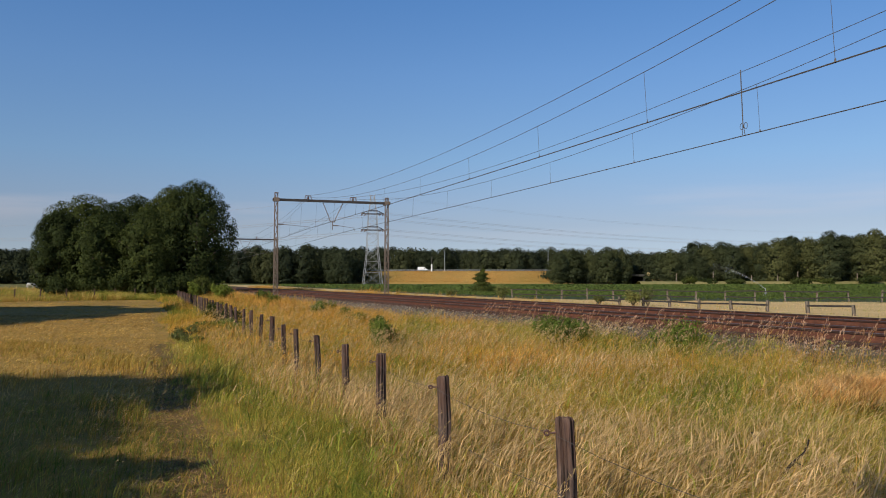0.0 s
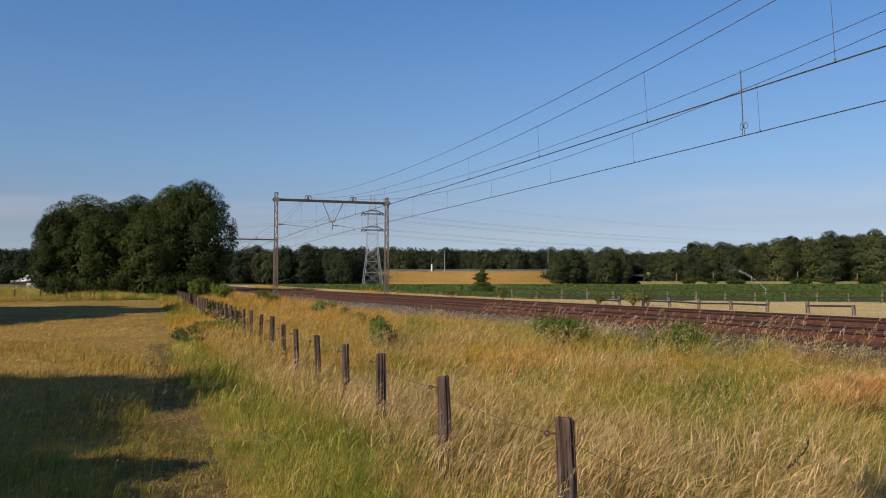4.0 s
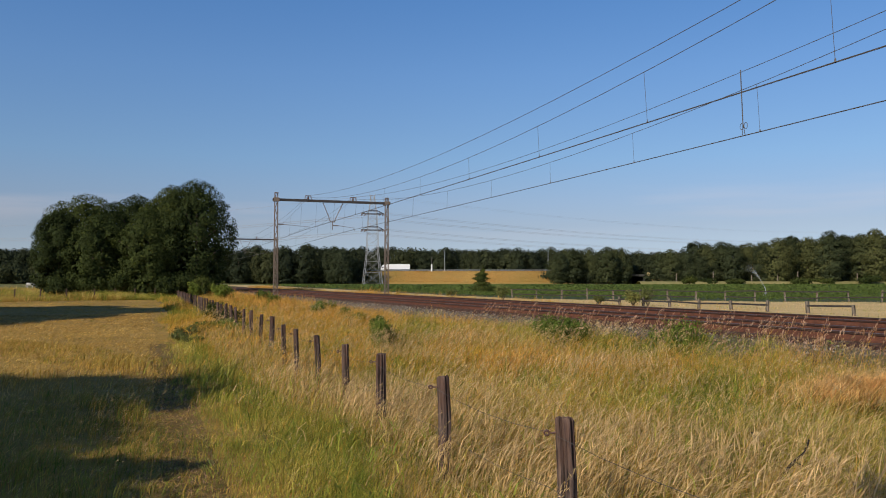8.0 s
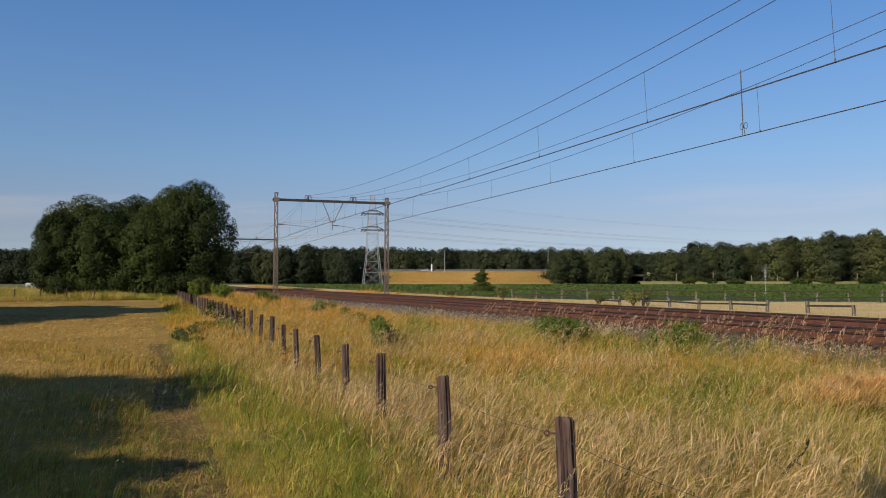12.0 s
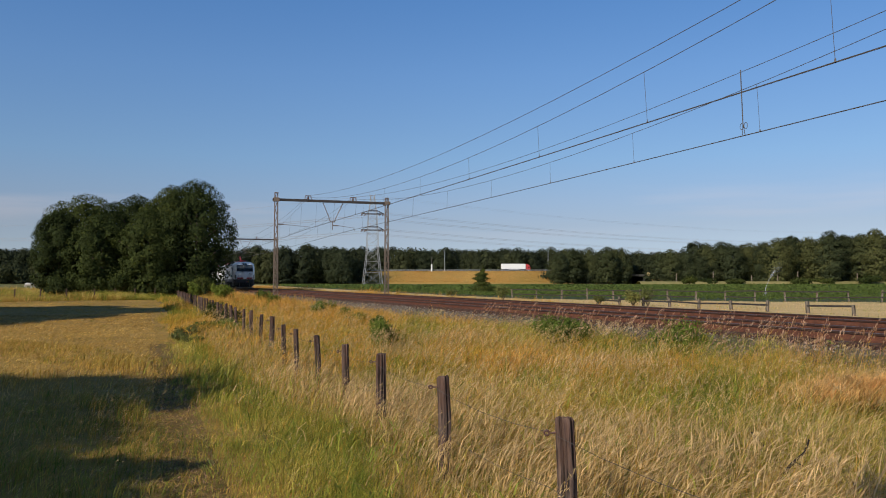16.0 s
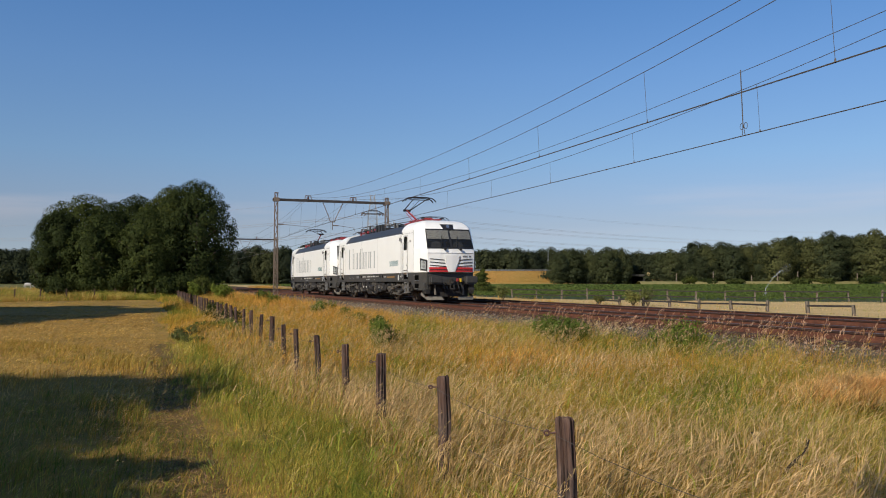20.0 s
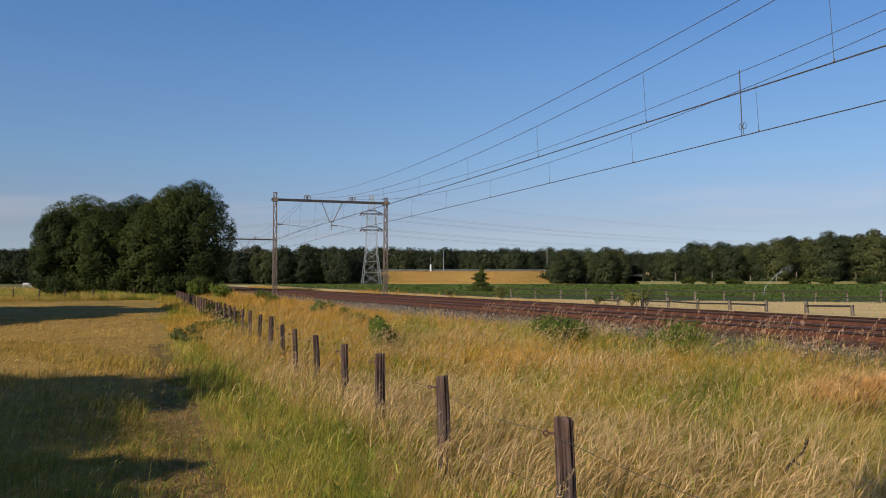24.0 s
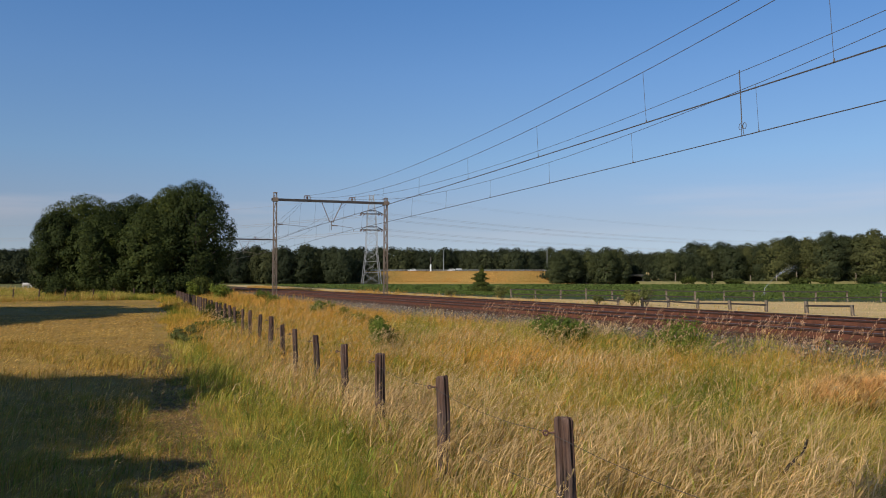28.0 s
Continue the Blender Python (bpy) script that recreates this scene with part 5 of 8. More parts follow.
def build_lodged_grass():
    """Fine pale grass beaten down by the wind into tangles."""
    rng = np.random.default_rng(27)
    x, y, s, v = band(12, 31, -10.9, -5.0, 300, rng)
    p = 0.65 * patchy(x, y, 0.75, 12.0) + 0.35 * patchy(x, y, 2.6, 5.0)
    keep = rng.random(len(x)) < np.clip((p - 0.45) * 5, 0, 1) * np.interp(v, (-8.8, -7.5), (1, 0.55))
    x, y, p = x[keep], y[keep], p[keep]
    n = len(x)
    a = rng.normal(0.2, 0.6, n) + 3.0 * (patchy(x, y, 1.9, 3.0) - 0.5)
    m = rng.uniform(0.6, 1.4, n)
    h = rng.uniform(0.25, 0.5, n)
    me = blade_field("lodged_grass", x, y, ground_z(x, y) + rng.uniform(0.12, 0.36, n), h, rng.uniform(0.005, 0.010, n), (np.cos(a) * m, np.sin(a) * m), rng, 0.45, 3)
    tagged(mesh_part("lodged_grass", me, M_G_PALE), "fine pale grass beaten down in tangles", "grass", kind="stuff")
    # broad pale leaves and spent heads arching over the canopy
    for s0, s1, m, wd, mats in ((19, 30.5, 5200, 0.0080, (M_G_PALE, M_G_LUSH)), (0, 19, 5500, 0.013, (M_G_GOLD, M_G_TALL)), (8, 30, 4600, 0.010, (M_G_LUSH, M_G_LUSH))):
        x, y, s, v = band(s0, s1, -11.9 if mats[0] is M_G_LUSH else -11.5, -3.6, 1.0, rng)
        k = rng.integers(0, len(x), m)
        x, y = x[k] + rng.normal(0, 0.5, m), y[k] + rng.normal(0, 0.5, m)
        seen = np.abs(x) < 0.58 * y + 1.0
        x, y = x[seen], y[seen]
        n = len(x)
        a, r = rng.normal(0.2, 1.5, n), rng.uniform(0.6, 1.7, n)
        me = blade_field("arching_grass", x, y, ground_z(x, y) + rng.uniform(0.15, 0.42, n), rng.uniform(0.14, 0.30, n), wd * rng.uniform(0.7, 1.4, n), (np.cos(a) * r, np.sin(a) * r), rng, 0.6, 3)
        for mt in mats:
            me.materials.append(mt)
        me.polygons.foreach_set("material_index", np.repeat((rng.random(n) < 0.5).astype(np.int32), 3))
        tagged(mesh_part("arching_grass", me, None), "broad grass leaves arching over the tall grass", "grass", kind="stuff")
    # a flattened orange patch among the tall grass
    n = 5200
    x, y = 5.2 + rng.normal(0, 0.42, n), 9.9 + rng.normal(0, 0.3, n)
    a = rng.normal(0.3, 0.9, n)
    me = blade_field("flattened_grass", x, y, ground_z(x, y) + rng.uniform(0.30, 0.48, n), rng.uniform(0.15, 0.3, n), np.full(n, 0.006), (np.cos(a) * 1.2, np.sin(a) * 1.2), rng, 0.5)
    tagged(mesh_part("flattened_grass", me, M_G_ORANGE), "flattened orange-brown grass patch", "grass", kind="stuff")


build_lodged_grass()


M_G_ROSY = grass("rosy_seed_head", ((0.1, (0.30, 0.17, 0.10)), (0.5, (0.42, 0.26, 0.17)), (0.9, (0.56, 0.40, 0.29))), 0.5, 1.0)


def build_stalks(name, s0, s1, y0, y1, n, seed, hmin, hmax, r, head, heads=M_G_HEAD):
    """Flowering stalks: a thin stem bent by the wind and a feathery head."""
    rng = np.random.default_rng(seed)
    s, v = rng.uniform(s0, s1, n), rng.uniform(y0, y1, n)
    x, y = track_xy(s, v)
    z = ground_z(x, y)
    h = rng.uniform(hmin, hmax, n)
    lean = rng.uniform(0.12, 0.5, n)
    ang = rng.normal(0.0, 0.5, n)
    dx, dy = np.cos(ang), np.sin(ang)
    u = np.array((0, 0.4, 0.75, 1.0))
    P = np.stack((x[:, None] + dx[:, None] * lean[:, None] * h[:, None] * u ** 2, y[:, None] + dy[:, None] * lean[:, None] * h[:, None] * u ** 2, z[:, None] + h[:, None] * (u - 0.12 * lean[:, None] * u ** 3)), -1)
    w = r * np.array((1, 0.8, 0.6, 0.5))[None, :, None] * np.stack((np.sin(ang), np.cos(ang) * 0 + 0.6, 0 * ang), -1)[:, None, :]
    a, b = P - w, P + w
    verts = np.stack((a, b), 2).reshape(n, 8, 3)
    q = np.array(((0, 1, 3, 2), (2, 3, 5, 4), (4, 5, 7, 6)))
    quads = (np.arange(n)[:, None, None] * 8 + q[None]).reshape(-1, 4)
    tip = P[:, 3]
    d = P[:, 3] - P[:, 2]
    d /= np.linalg.norm(d, axis=1, keepdims=True)
    m = 15
    k = rng.uniform(-0.2, 1.3, (n, m))
    c = tip[:, None] + d[:, None] * (k[..., None] - 0.15) * head + rng.normal(0, head * 0.075, (n, m, 3)) * (1.5 - k[..., None])
    c[..., 2] -= 0.3 * head * k ** 2
    t = d[:, None] + rng.normal(0, 0.35, (n, m, 3))
    t /= np.linalg.norm(t, axis=2, keepdims=True)
    bb = np.cross(t, rng.normal(0, 1, (n, m, 3)))
    bb /= np.linalg.norm(bb, axis=2, keepdims=True)
    L, W = head * 0.17, head * 0.021
    hv = np.stack((c - t * L, c - bb * W, c + t * L, c + bb * W), 2).reshape(-1, 3)
    V = np.concatenate((verts.reshape(-1, 3), hv))
    hq = np.arange(n * m * 4).reshape(-1, 4) + n * 8
    me = arrays_mesh(name, V, np.concatenate((quads, hq)))
    me.materials.append(M_G_TALL)
    me.materials.append(heads)
    me.polygons.foreach_set("material_index", np.concatenate((np.zeros(len(quads), np.int32), np.ones(len(hq), np.int32))))
    ob = mesh_part(name, me, None)
    return tagged(ob, "flowering grass stalks with feathery pinkish heads", "grass", kind="stuff")


build_stalks("grass_stalks", 15, 30, -11.6, -4.2, 1900, 31, 0.45, 0.8, 0.0018, 0.11)
build_stalks("grass_stalks", -10, 18, -11.3, -4.6, 1500, 32, 0.5, 0.8, 0.003, 0.13)
build_stalks("grass_stalks", 10, 28, -4.4, -2.7, 230, 33, 0.55, 1.0, 0.0028, 0.23, M_G_ROSY)
build_stalks("grass_stalks", 8, 28, -3.7, -2.5, 480, 37, 0.28, 0.5, 0.0022, 0.11, M_G_ROSY)
build_stalks("grass_stalks", 16, 29, -13.4, -11.4, 160, 34, 0.3, 0.5, 0.0018, 0.07)
build_stalks("grass_stalks", 19, 24.5, -16.5, -13.3, 500, 36, 0.18, 0.5, 0.0024, 0.05)
build_stalks("grass_stalks", 19, 29, -19.5, -13.2, 800, 35, 0.15, 0.42, 0.0022, 0.05)


def build_short_grass():
    rng = np.random.default_rng(22)
    for s0, s1, y0, dens, wd, hk, per in ((33, 48, -24, 70, 0.016, 1.0, 10), (18, 33, -20, 640, 0.0058, 1.0, 16), (-4, 18, -28, 190, 0.012, 1.0, 12), (-62, -4, -46, 13, 0.055, 1.0, 6)):
        x, y, s, v = band(s0, s1, y0, -12.2, dens, rng)
        loose = rng.random(len(x)) < 0.65
        tx, ty = in_tufts(x, y, per, 0.09 + wd * 2, rng)
        x, y = np.where(loose, x, tx), np.where(loose, y, ty)
        s, v = to_track(x, y)
        p = 0.55 * patchy(x, y, 0.45, 4.0) + 0.45 * patchy(x, y, 1.9, 7.0)
        h = 0.045 + 0.55 * np.clip(p - 0.54, 0, 1) * np.interp(s, (2, 10, 18, 24), (0.35, 1, 1.0, 0.6))
        h = h * rng.uniform(0.5, 1.5, len(x)) * hk
        tuft = (patchy(x, y, 2.7, 3.0) + 0.5 * patchy(x, y, 6.1, 1.0) > 0.92) & (s > 14) & (v < -13.2)
        h = np.where(tuft, h * 1.2 + rng.uniform(0.05, 0.26, len(x)), h)
        worn = np.interp(np.abs(v + 12.8 + 0.5 * (patchy(x, y, 1.2, 2.0) - 0.5)), (0.2, 0.5), (0.6, 1.0))
        worn = np.where(s > 6, worn, 1.0)
        keep = (rng.random(len(x)) < np.clip(0.35 + 0.9 * p, 0, 1) * worn)
        h = h * np.where(worn < 0.6, 0.5, 1.0)
        x, y, h = x[keep], y[keep], h[keep]
        me = blade_field("short_grass", x, y, ground_z(x, y) - 0.01, h, wd * rng.uniform(0.6, 1.5, len(x)), (0.25, 0.0), rng)
        me.materials.append(M_G_SHORT)
        me.materials.append(M_G_LUSH)
        me.polygons.foreach_set("material_index", np.repeat((rng.random(len(x)) < np.interp(s0, (-4, 18), (0.12, 0.55))).astype(np.int32), 2))
        tagged(mesh_part("short_grass", me, None), "short mown grass, dry with greener tufts", "grass", kind="stuff")
    # cut stems lying flat over the field
    n = 42000
    s, v = rng.uniform(-20, 30, n), rng.uniform(-30, -12.9, n)
    x, y = track_xy(s, v)
    a = rng.normal(0.1, 0.7, n)
    w = np.interp(s, (-20, 10, 30), (0.030, 0.014, 0.007)) * rng.uniform(0.7, 1.6, n)
    me = blade_field("cut_grass", x, y, ground_z(x, y) + 0.02, rng.uniform(0.06, 0.12, n), w, (np.cos(a) * 2.2, np.sin(a) * 2.2), rng, 0.6)
    tagged(mesh_part("cut_grass", me, M_G_CUT), "dry cut stems lying over the mown field", "grass", kind="stuff")
    # broken stalks and leaf litter on the worn path by the fence
    n = 9000
    s, v = rng.uniform(14, 27, n), rng.normal(-12.95, 0.45, n)
    x, y = track_xy(s, v)
    a = rng.uniform(0, 6.28, n)
    me = blade_field("path_litter", x, y, ground_z(x, y) + 0.012, rng.uniform(0.02, 0.07, n), rng.uniform(0.004, 0.010, n), (np.cos(a) * 2.4, np.sin(a) * 2.4), rng, 0.6)
    for mt in (M_G_CUT, M_G_LUSH, M_G_ROSY):
        me.materials.append(mt)
    me.polygons.foreach_set("material_index", np.repeat(rng.integers(0, 3, n).astype(np.int32), 2))
    tagged(mesh_part("path_litter", me, None), "broken stalks littering the worn path", "grass", kind="stuff")
    # uncut rim along the cross fence
    n = 24000
    k = rng.uniform(0, 1, n)
    px = -60 + 405 * k
    d = 82 + 14 * k + np.where(rng.random(n) < 0.55, rng.uniform(-4, 4, n), rng.uniform(4, 100, n) * np.clip(1.15 - 1.3 * k, 0.05, 1))
    x = px_x(px, d)
    me = blade_field("rim_grass", x, d, ground_z(x, d), rng.uniform(0.3, 0.95, n) * (0.5 + patchy(x, d, 0.5, 2.0)), rng.uniform(0.03, 0.06, n) * np.interp(d, (90, 190), (1, 2.2)), (0.2, 0), rng)
    me.materials.append(M_G_SHORT)
    me.materials.append(M_G_LUSH)
    me.polygons.foreach_set("material_index", np.repeat((patchy(x, d, 0.35, 1.0) + rng.normal(0, 0.2, n) > 0.40).astype(np.int32), 2))
    tagged(mesh_part("rim_grass", me, None), "uncut dry grass along the cross fence", "grass", kind="stuff")


build_short_grass()


def build_far_verge():
    rng = np.random.default_rng(23)
    x, y, s, v = band(-140, 26, 6.9, 9.6, 55, rng)
    h = rng.uniform(0.25, 0.75, len(x)) * (0.6 + 0.8 * patchy(x, y, 0.5, 2)) * np.interp(s, (-25, -5, 10), (1.1, 0.7, 0.85)) * (0.5 + patchy(x, y, 2.1, 4.0))
    me = blade_field("far_verge_grass", x, y, ground_z(x, y), h, rng.uniform(0.02, 0.05, len(x)), (0.22, 0), rng)
    tagged(mesh_part("far_verge_grass", me, M_G_GOLD), "pale dry grass beyond the tracks", "grass", kind="stuff")
    x, y, s, v = band(-60, 34, 9.6, 52, 9, rng)
    ok = ~in_crop(x, y) & (np.abs(x) < 0.6 * y + 2)
    x, y = x[ok], y[ok]
    h = rng.uniform(0.1, 0.5, len(x)) * patchy(x, y, 0.4, 5)
    me = blade_field("paddock_grass", x, y, ground_z(x, y), h * 0.5 + 0.03, rng.uniform(0.010, 0.022, len(x)), (0.2, 0), rng)
    me.materials.append(M_G_PALE)
    me.materials.append(M_G_LUSH)
    me.polygons.foreach_set("material_index", np.repeat((patchy(x, y, 0.7, 3.0) + rng.normal(0, 0.12, len(x)) > 0.66).astype(np.int32), 2))
    tagged(mesh_part("paddock_grass", me, None), "thin dry grass of the sandy paddock", "grass", kind="stuff")


build_far_verge()


def build_crop():
    """Leafy crop in rows that run with the railway."""
    rng = np.random.default_rng(24)
    cs, os_, sz = [], [], []
    for d0, d1, dens, size in ((66, 100, 15, 0.085), (100, 140, 7, 0.125), (140, 190, 2.6, 0.20), (190, 285, 1.2, 0.30)):
        n = int((d1 - d0) * 0.6 * (d0 + d1) * dens)
        y = rng.uniform(d0, d1, n)
        x = rng.uniform(-0.6, 0.6, n) * y
        s, v = to_track(x, y)
        v = np.round(v / 0.75) * 0.75 + rng.normal(0, 0.11, n)
        x, y = track_xy(s, v)
        ok = in_crop(x, y)
        x, y, n = x[ok], y[ok], int(ok.sum())
        high = 0.45 + 0.25 * patchy(x, y, 0.16, 2.0)
        cs.append(np.stack((x, y, ground_z(x, y) + high * rng.uniform(0.35, 1.0, n)), 1))
        os_.append(np.stack((rng.normal(0, 0.6, n), rng.normal(-0.4, 0.6, n), np.ones(n)), 1))
        sz.append(np.full(n, size))
    me = leaf_cloud("crop", np.concatenate(cs), np.concatenate(os_), np.concatenate(sz), rng, 0.4)
    tagged(mesh_part("crop", me, M_CROP), "rows of leafy green crop on a wide field", "crop", kind="stuff")


build_crop()


M_STRAW = soil("straw_edge", ((0.17, 0.16, 0.06), (0.26, 0.22, 0.09), (0.34, 0.28, 0.12), (0.18, 0.18, 0.06)), 0.1, 1.2)
M_POLE = bark("grey_pole", (0.24, 0.21, 0.17))


# pale grassy edge between the crop and the wood
def build_wood_edge():
    xs = np.linspace(px_x(1130, 318), px_x(1720, 318), 60)
    rng = np.random.default_rng(9)
    V = []
    for y, z in ((313, None), (316, 1.15), (320, 1.4), (324, None)):
        zz = ground_z(xs, np.full_like(xs, y)) - 0.2 if z is None else z + rng.normal(0, 0.06, len(xs))
        V.append(np.stack((xs, np.full_like(xs, y), zz), 1))
    q = [(r * 60 + k, r * 60 + k + 1, (r + 1) * 60 + k + 1, (r + 1) * 60 + k) for r in range(3) for k in range(59)]
    tagged(mesh_part("wood_edge_bank", arrays_mesh("wood_edge_bank", np.concatenate(V), q), M_STRAW), "low bank of pale dry grass before the wood", "bank", kind="structure")


build_wood_edge()


# a dead branch caught in the tall grass
def build_dead_branch():
    x, y = 2.9, 6.75
    t = thing("dead_branch", pose(x, y, float(ground_z(x, y)) + 0.34, 0, -38, 12), "dark dead branch lying in the tall grass", "branch")
    dark = bark("dead_wood", (0.03, 0.024, 0.02), 40)
    bm = bmesh.new()
    pts = ((-0.42, 0, -0.02), (-0.2, 0.04, 0.01), (0.05, 0.0, 0.05), (0.24, -0.03, 0.06), (0.42, 0.02, 0.12))
    for k, (a, b) in enumerate(zip(pts, pts[1:])):
        rod(bm, a, b, 0.027 - 0.003 * k, 0.024 - 0.003 * k, 7)
    part("limb", bm, dark, t)
    for a, b in (((-0.2, 0.04, 0.01), (-0.05, 0.12, 0.16)), ((0.05, 0.0, 0.05), (0.12, -0.1, -0.12)), ((0.24, -0.03, 0.06), (0.36, -0.08, 0.22))):
        part("twig", rod(bmesh.new(), a, b, 0.010, 0.004, 5), dark, t)
    return t


BRANCH = build_dead_branch()
BRANCH.scale = (0.6, 0.6, 0.6)
for x, y, z, ry, k in ((2.65, 7.0, -0.74, -55, 0.22), (3.08, 8.0, -0.62, 60, 0.24), (2.75, 6.9, -0.75, 50, 0.16)):
    t = copy_thing(BRANCH, pose(x, y, z, 0, ry, 10))
    t.scale = (k, k, k * 1.4)

# slender poles along the wood's edge, standing in for pale tree trunks
for k, px in enumerate((1197, 1262, 1330, 1376, 1412, 1463, 1517)):
    x = px_x(px, 321)
    t = thing("wooden_pole", pose(x, 321, 1.0, 0, 1.5 * math.sin(k * 3), 0), "slender grey pole standing in for a tree trunk at the wood's edge", "pole", "wood edge poles")
    part("shaft", rod(bmesh.new(), (0, 0, -0.6), (0, 0, 3.6 + 0.8 * math.sin(k * 2.1)), 0.22, 0.15, 8), M_POLE, t)


# tufts of flowering grass that sway in the wind
def tuft_mesh(seed):
    rng = np.random.default_rng(seed)
    n = 34
    x, y = rng.normal(0, 0.09, n), rng.normal(0, 0.09, n)
    me = blade_field("tuft", x, y, np.full(n, -0.02), rng.uniform(0.35, 0.8, n), rng.uniform(0.004, 0.008, n), (0.3, 0.0), rng, 0.4, 3)
    co = np.empty(len(me.vertices) * 3)
    me.vertices.foreach_get("co", co)
    co = co.reshape(-1, 3)
    quads = np.array([p.vertices[:] for p in me.polygons])
    bpy.data.meshes.remove(me)
    # feathery heads on the tallest blades
    tips = co.reshape(n, 8, 3)
    tall = np.argsort(tips[:, 6, 2])[-11:]
    m = 16
    d = tips[tall, 6] - tips[tall, 4]
    d /= np.linalg.norm(d, axis=1, keepdims=True)
    k = rng.uniform(-0.3, 1, (len(tall), m))
    c = tips[tall, 6][:, None] + d[:, None] * k[..., None] * 0.14 + rng.normal(0, 0.011, (len(tall), m, 3))
    c[..., 2] -= 0.03 * np.clip(k, 0, 1) ** 2
    t = d[:, None] + rng.normal(0, 0.3, (len(tall), m, 3))
    t /= np.linalg.norm(t, axis=2, keepdims=True)
    b = np.cross(t, rng.normal(0, 1, t.shape))
    b /= np.linalg.norm(b, axis=2, keepdims=True)
    hv = np.stack((c - t * 0.024, c - b * 0.0020, c + t * 0.024, c + b * 0.0020), 2).reshape(-1, 3)
    hq = np.arange(len(hv)).reshape(-1, 4) + len(co)
    me = arrays_mesh("grass_tuft", np.concatenate((co, hv)), np.concatenate((quads, hq)))
    me.materials.append(M_G_TALL)
    me.materials.append(M_G_HEAD)
    me.polygons.foreach_set("material_index", np.concatenate((np.zeros(len(quads), np.int32), np.ones(len(hq), np.int32))))
    return me


TUFTS = []
def plant_tufts():
    rng = np.random.default_rng(77)
    models = [tuft_mesh(400 + k) for k in range(5)]
    for k in range(100):
        s = rng.uniform(6, 30) if k % 5 else rng.uniform(17, 28)
        v = rng.uniform(-10.4, -3.6) if k % 5 else rng.uniform(-3.9, -2.9)
        x, y = track_xy(s, v)
        o = new("grass_tuft", models[k % 5])
        o.matrix_basis = pose(x, y, float(ground_z(x, y)), 0, 0, rng.uniform(-40, 40))
        tagged(o, "swaying tuft of tall flowering dry grass", "grass", "swaying tufts", "stuff")
        TUFTS.append(o)


plant_tufts()


# ---- the locomotives ----
M_WHITE = paint("white_loco_paint", (0.90, 0.90, 0.88), 0.32, 0, 0.025, 1.2, None, 30, 0.0)
M_UNDER = paint("dark_grey_frame_paint", (0.045, 0.044, 0.042), 0.55, 0, 0.2, 3, (0.08, 0.063, 0.046))
M_ROOF = paint("anthracite_roof_paint", (0.035, 0.037, 0.042), 0.45, 0, 0.2, 2, (0.06, 0.055, 0.05))
M_BOGIE = paint("dusty_bogie_steel", (0.020, 0.018, 0.017), 0.75, 0.1, 0.3, 5, (0.075, 0.057, 0.042))
M_BOGIE_L = paint("dusty_grey_cast_steel", (0.115, 0.105, 0.092), 0.8, 0.1, 0.25, 6, (0.10, 0.077, 0.058))
# M_BOX is near-black: the shadow among the underframe gear is put into it.
M_BOX = paint("shade_black_equipment", (0.020, 0.019, 0.018), 0.6, 0, 0.3, 4, (0.05, 0.042, 0.034))
M_WHEEL = paint("brown_wheel_steel", (0.14, 0.10, 0.075), 0.6, 0.5, 0.25, 5)
M_RED = paint("red_stripe_paint", (0.60, 0.035, 0.04), 0.4, 0, 0.06)
M_PRED = paint("red_pantograph_paint", (0.34, 0.035, 0.037), 0.5, 0, 0.2)
M_BLACK = paint("black_rubber", (0.018, 0.018, 0.02), 0.5, 0, 0.1)
# Near-black for flush plates: the recesses' shade is put into the colour.
M_RECESS_SHADE = paint("recess_shade_black", (0.004, 0.004, 0.004), 0.95, 0, 0.1)
M_RECESS_SHADE.node_tree.nodes["Principled BSDF"].inputs["Specular IOR Level"].default_value = 0.0
M_GREYLET = paint("grey_lettering_film", (0.33, 0.345, 0.36), 0.45, 0, 0.04)
M_TEAL = paint("teal_lettering_film", (0.07, 0.19, 0.22), 0.45, 0, 0.04)
M_LAMPBOX = paint("pale_lamp_housing", (0.40, 0.43, 0.43), 0.2, 0.1, 0.05)
M_PLOUGH = paint("dusty_plough_paint", (0.20, 0.18, 0.15), 0.75, 0, 0.4, 5, (0.07, 0.055, 0.042))
M_CHROME = paint("bright_reflector", (0.75, 0.76, 0.76), 0.15, 0.9, 0.05)
M_YELLOW = paint("yellow_hose_cap", (0.75, 0.48, 0.03), 0.4, 0, 0.05)
M_ORANGE = paint("orange_marking", (0.30, 0.165, 0.05), 0.5, 0, 0.05)
M_MARK = paint("pale_marking", (0.65, 0.65, 0.63), 0.5, 0, 0.05)
M_SEAM = paint("panel_joint", (0.45, 0.45, 0.44), 0.6, 0, 0.05)
M_BLIND = paint("grey_sun_blind", (0.60, 0.59, 0.53), 0.8, 0, 0.05)
M_GLASS = tinted_glass("windscreen_glass", (0.015, 0.018, 0.022), 0.72)
M_GLASS_D = tinted_glass("dark_door_glass", (0.012, 0.013, 0.015), 0.1)
M_SEAT = paint("dark_seat_cloth", (0.09, 0.09, 0.09), 0.9, 0, 0.2)
M_CREASE = paint("dark_joint", (0.16, 0.16, 0.16), 0.7, 0, 0.05)
M_CERAMIC = paint("grey_ceramic", (0.20, 0.20, 0.20), 0.35, 0, 0.1)

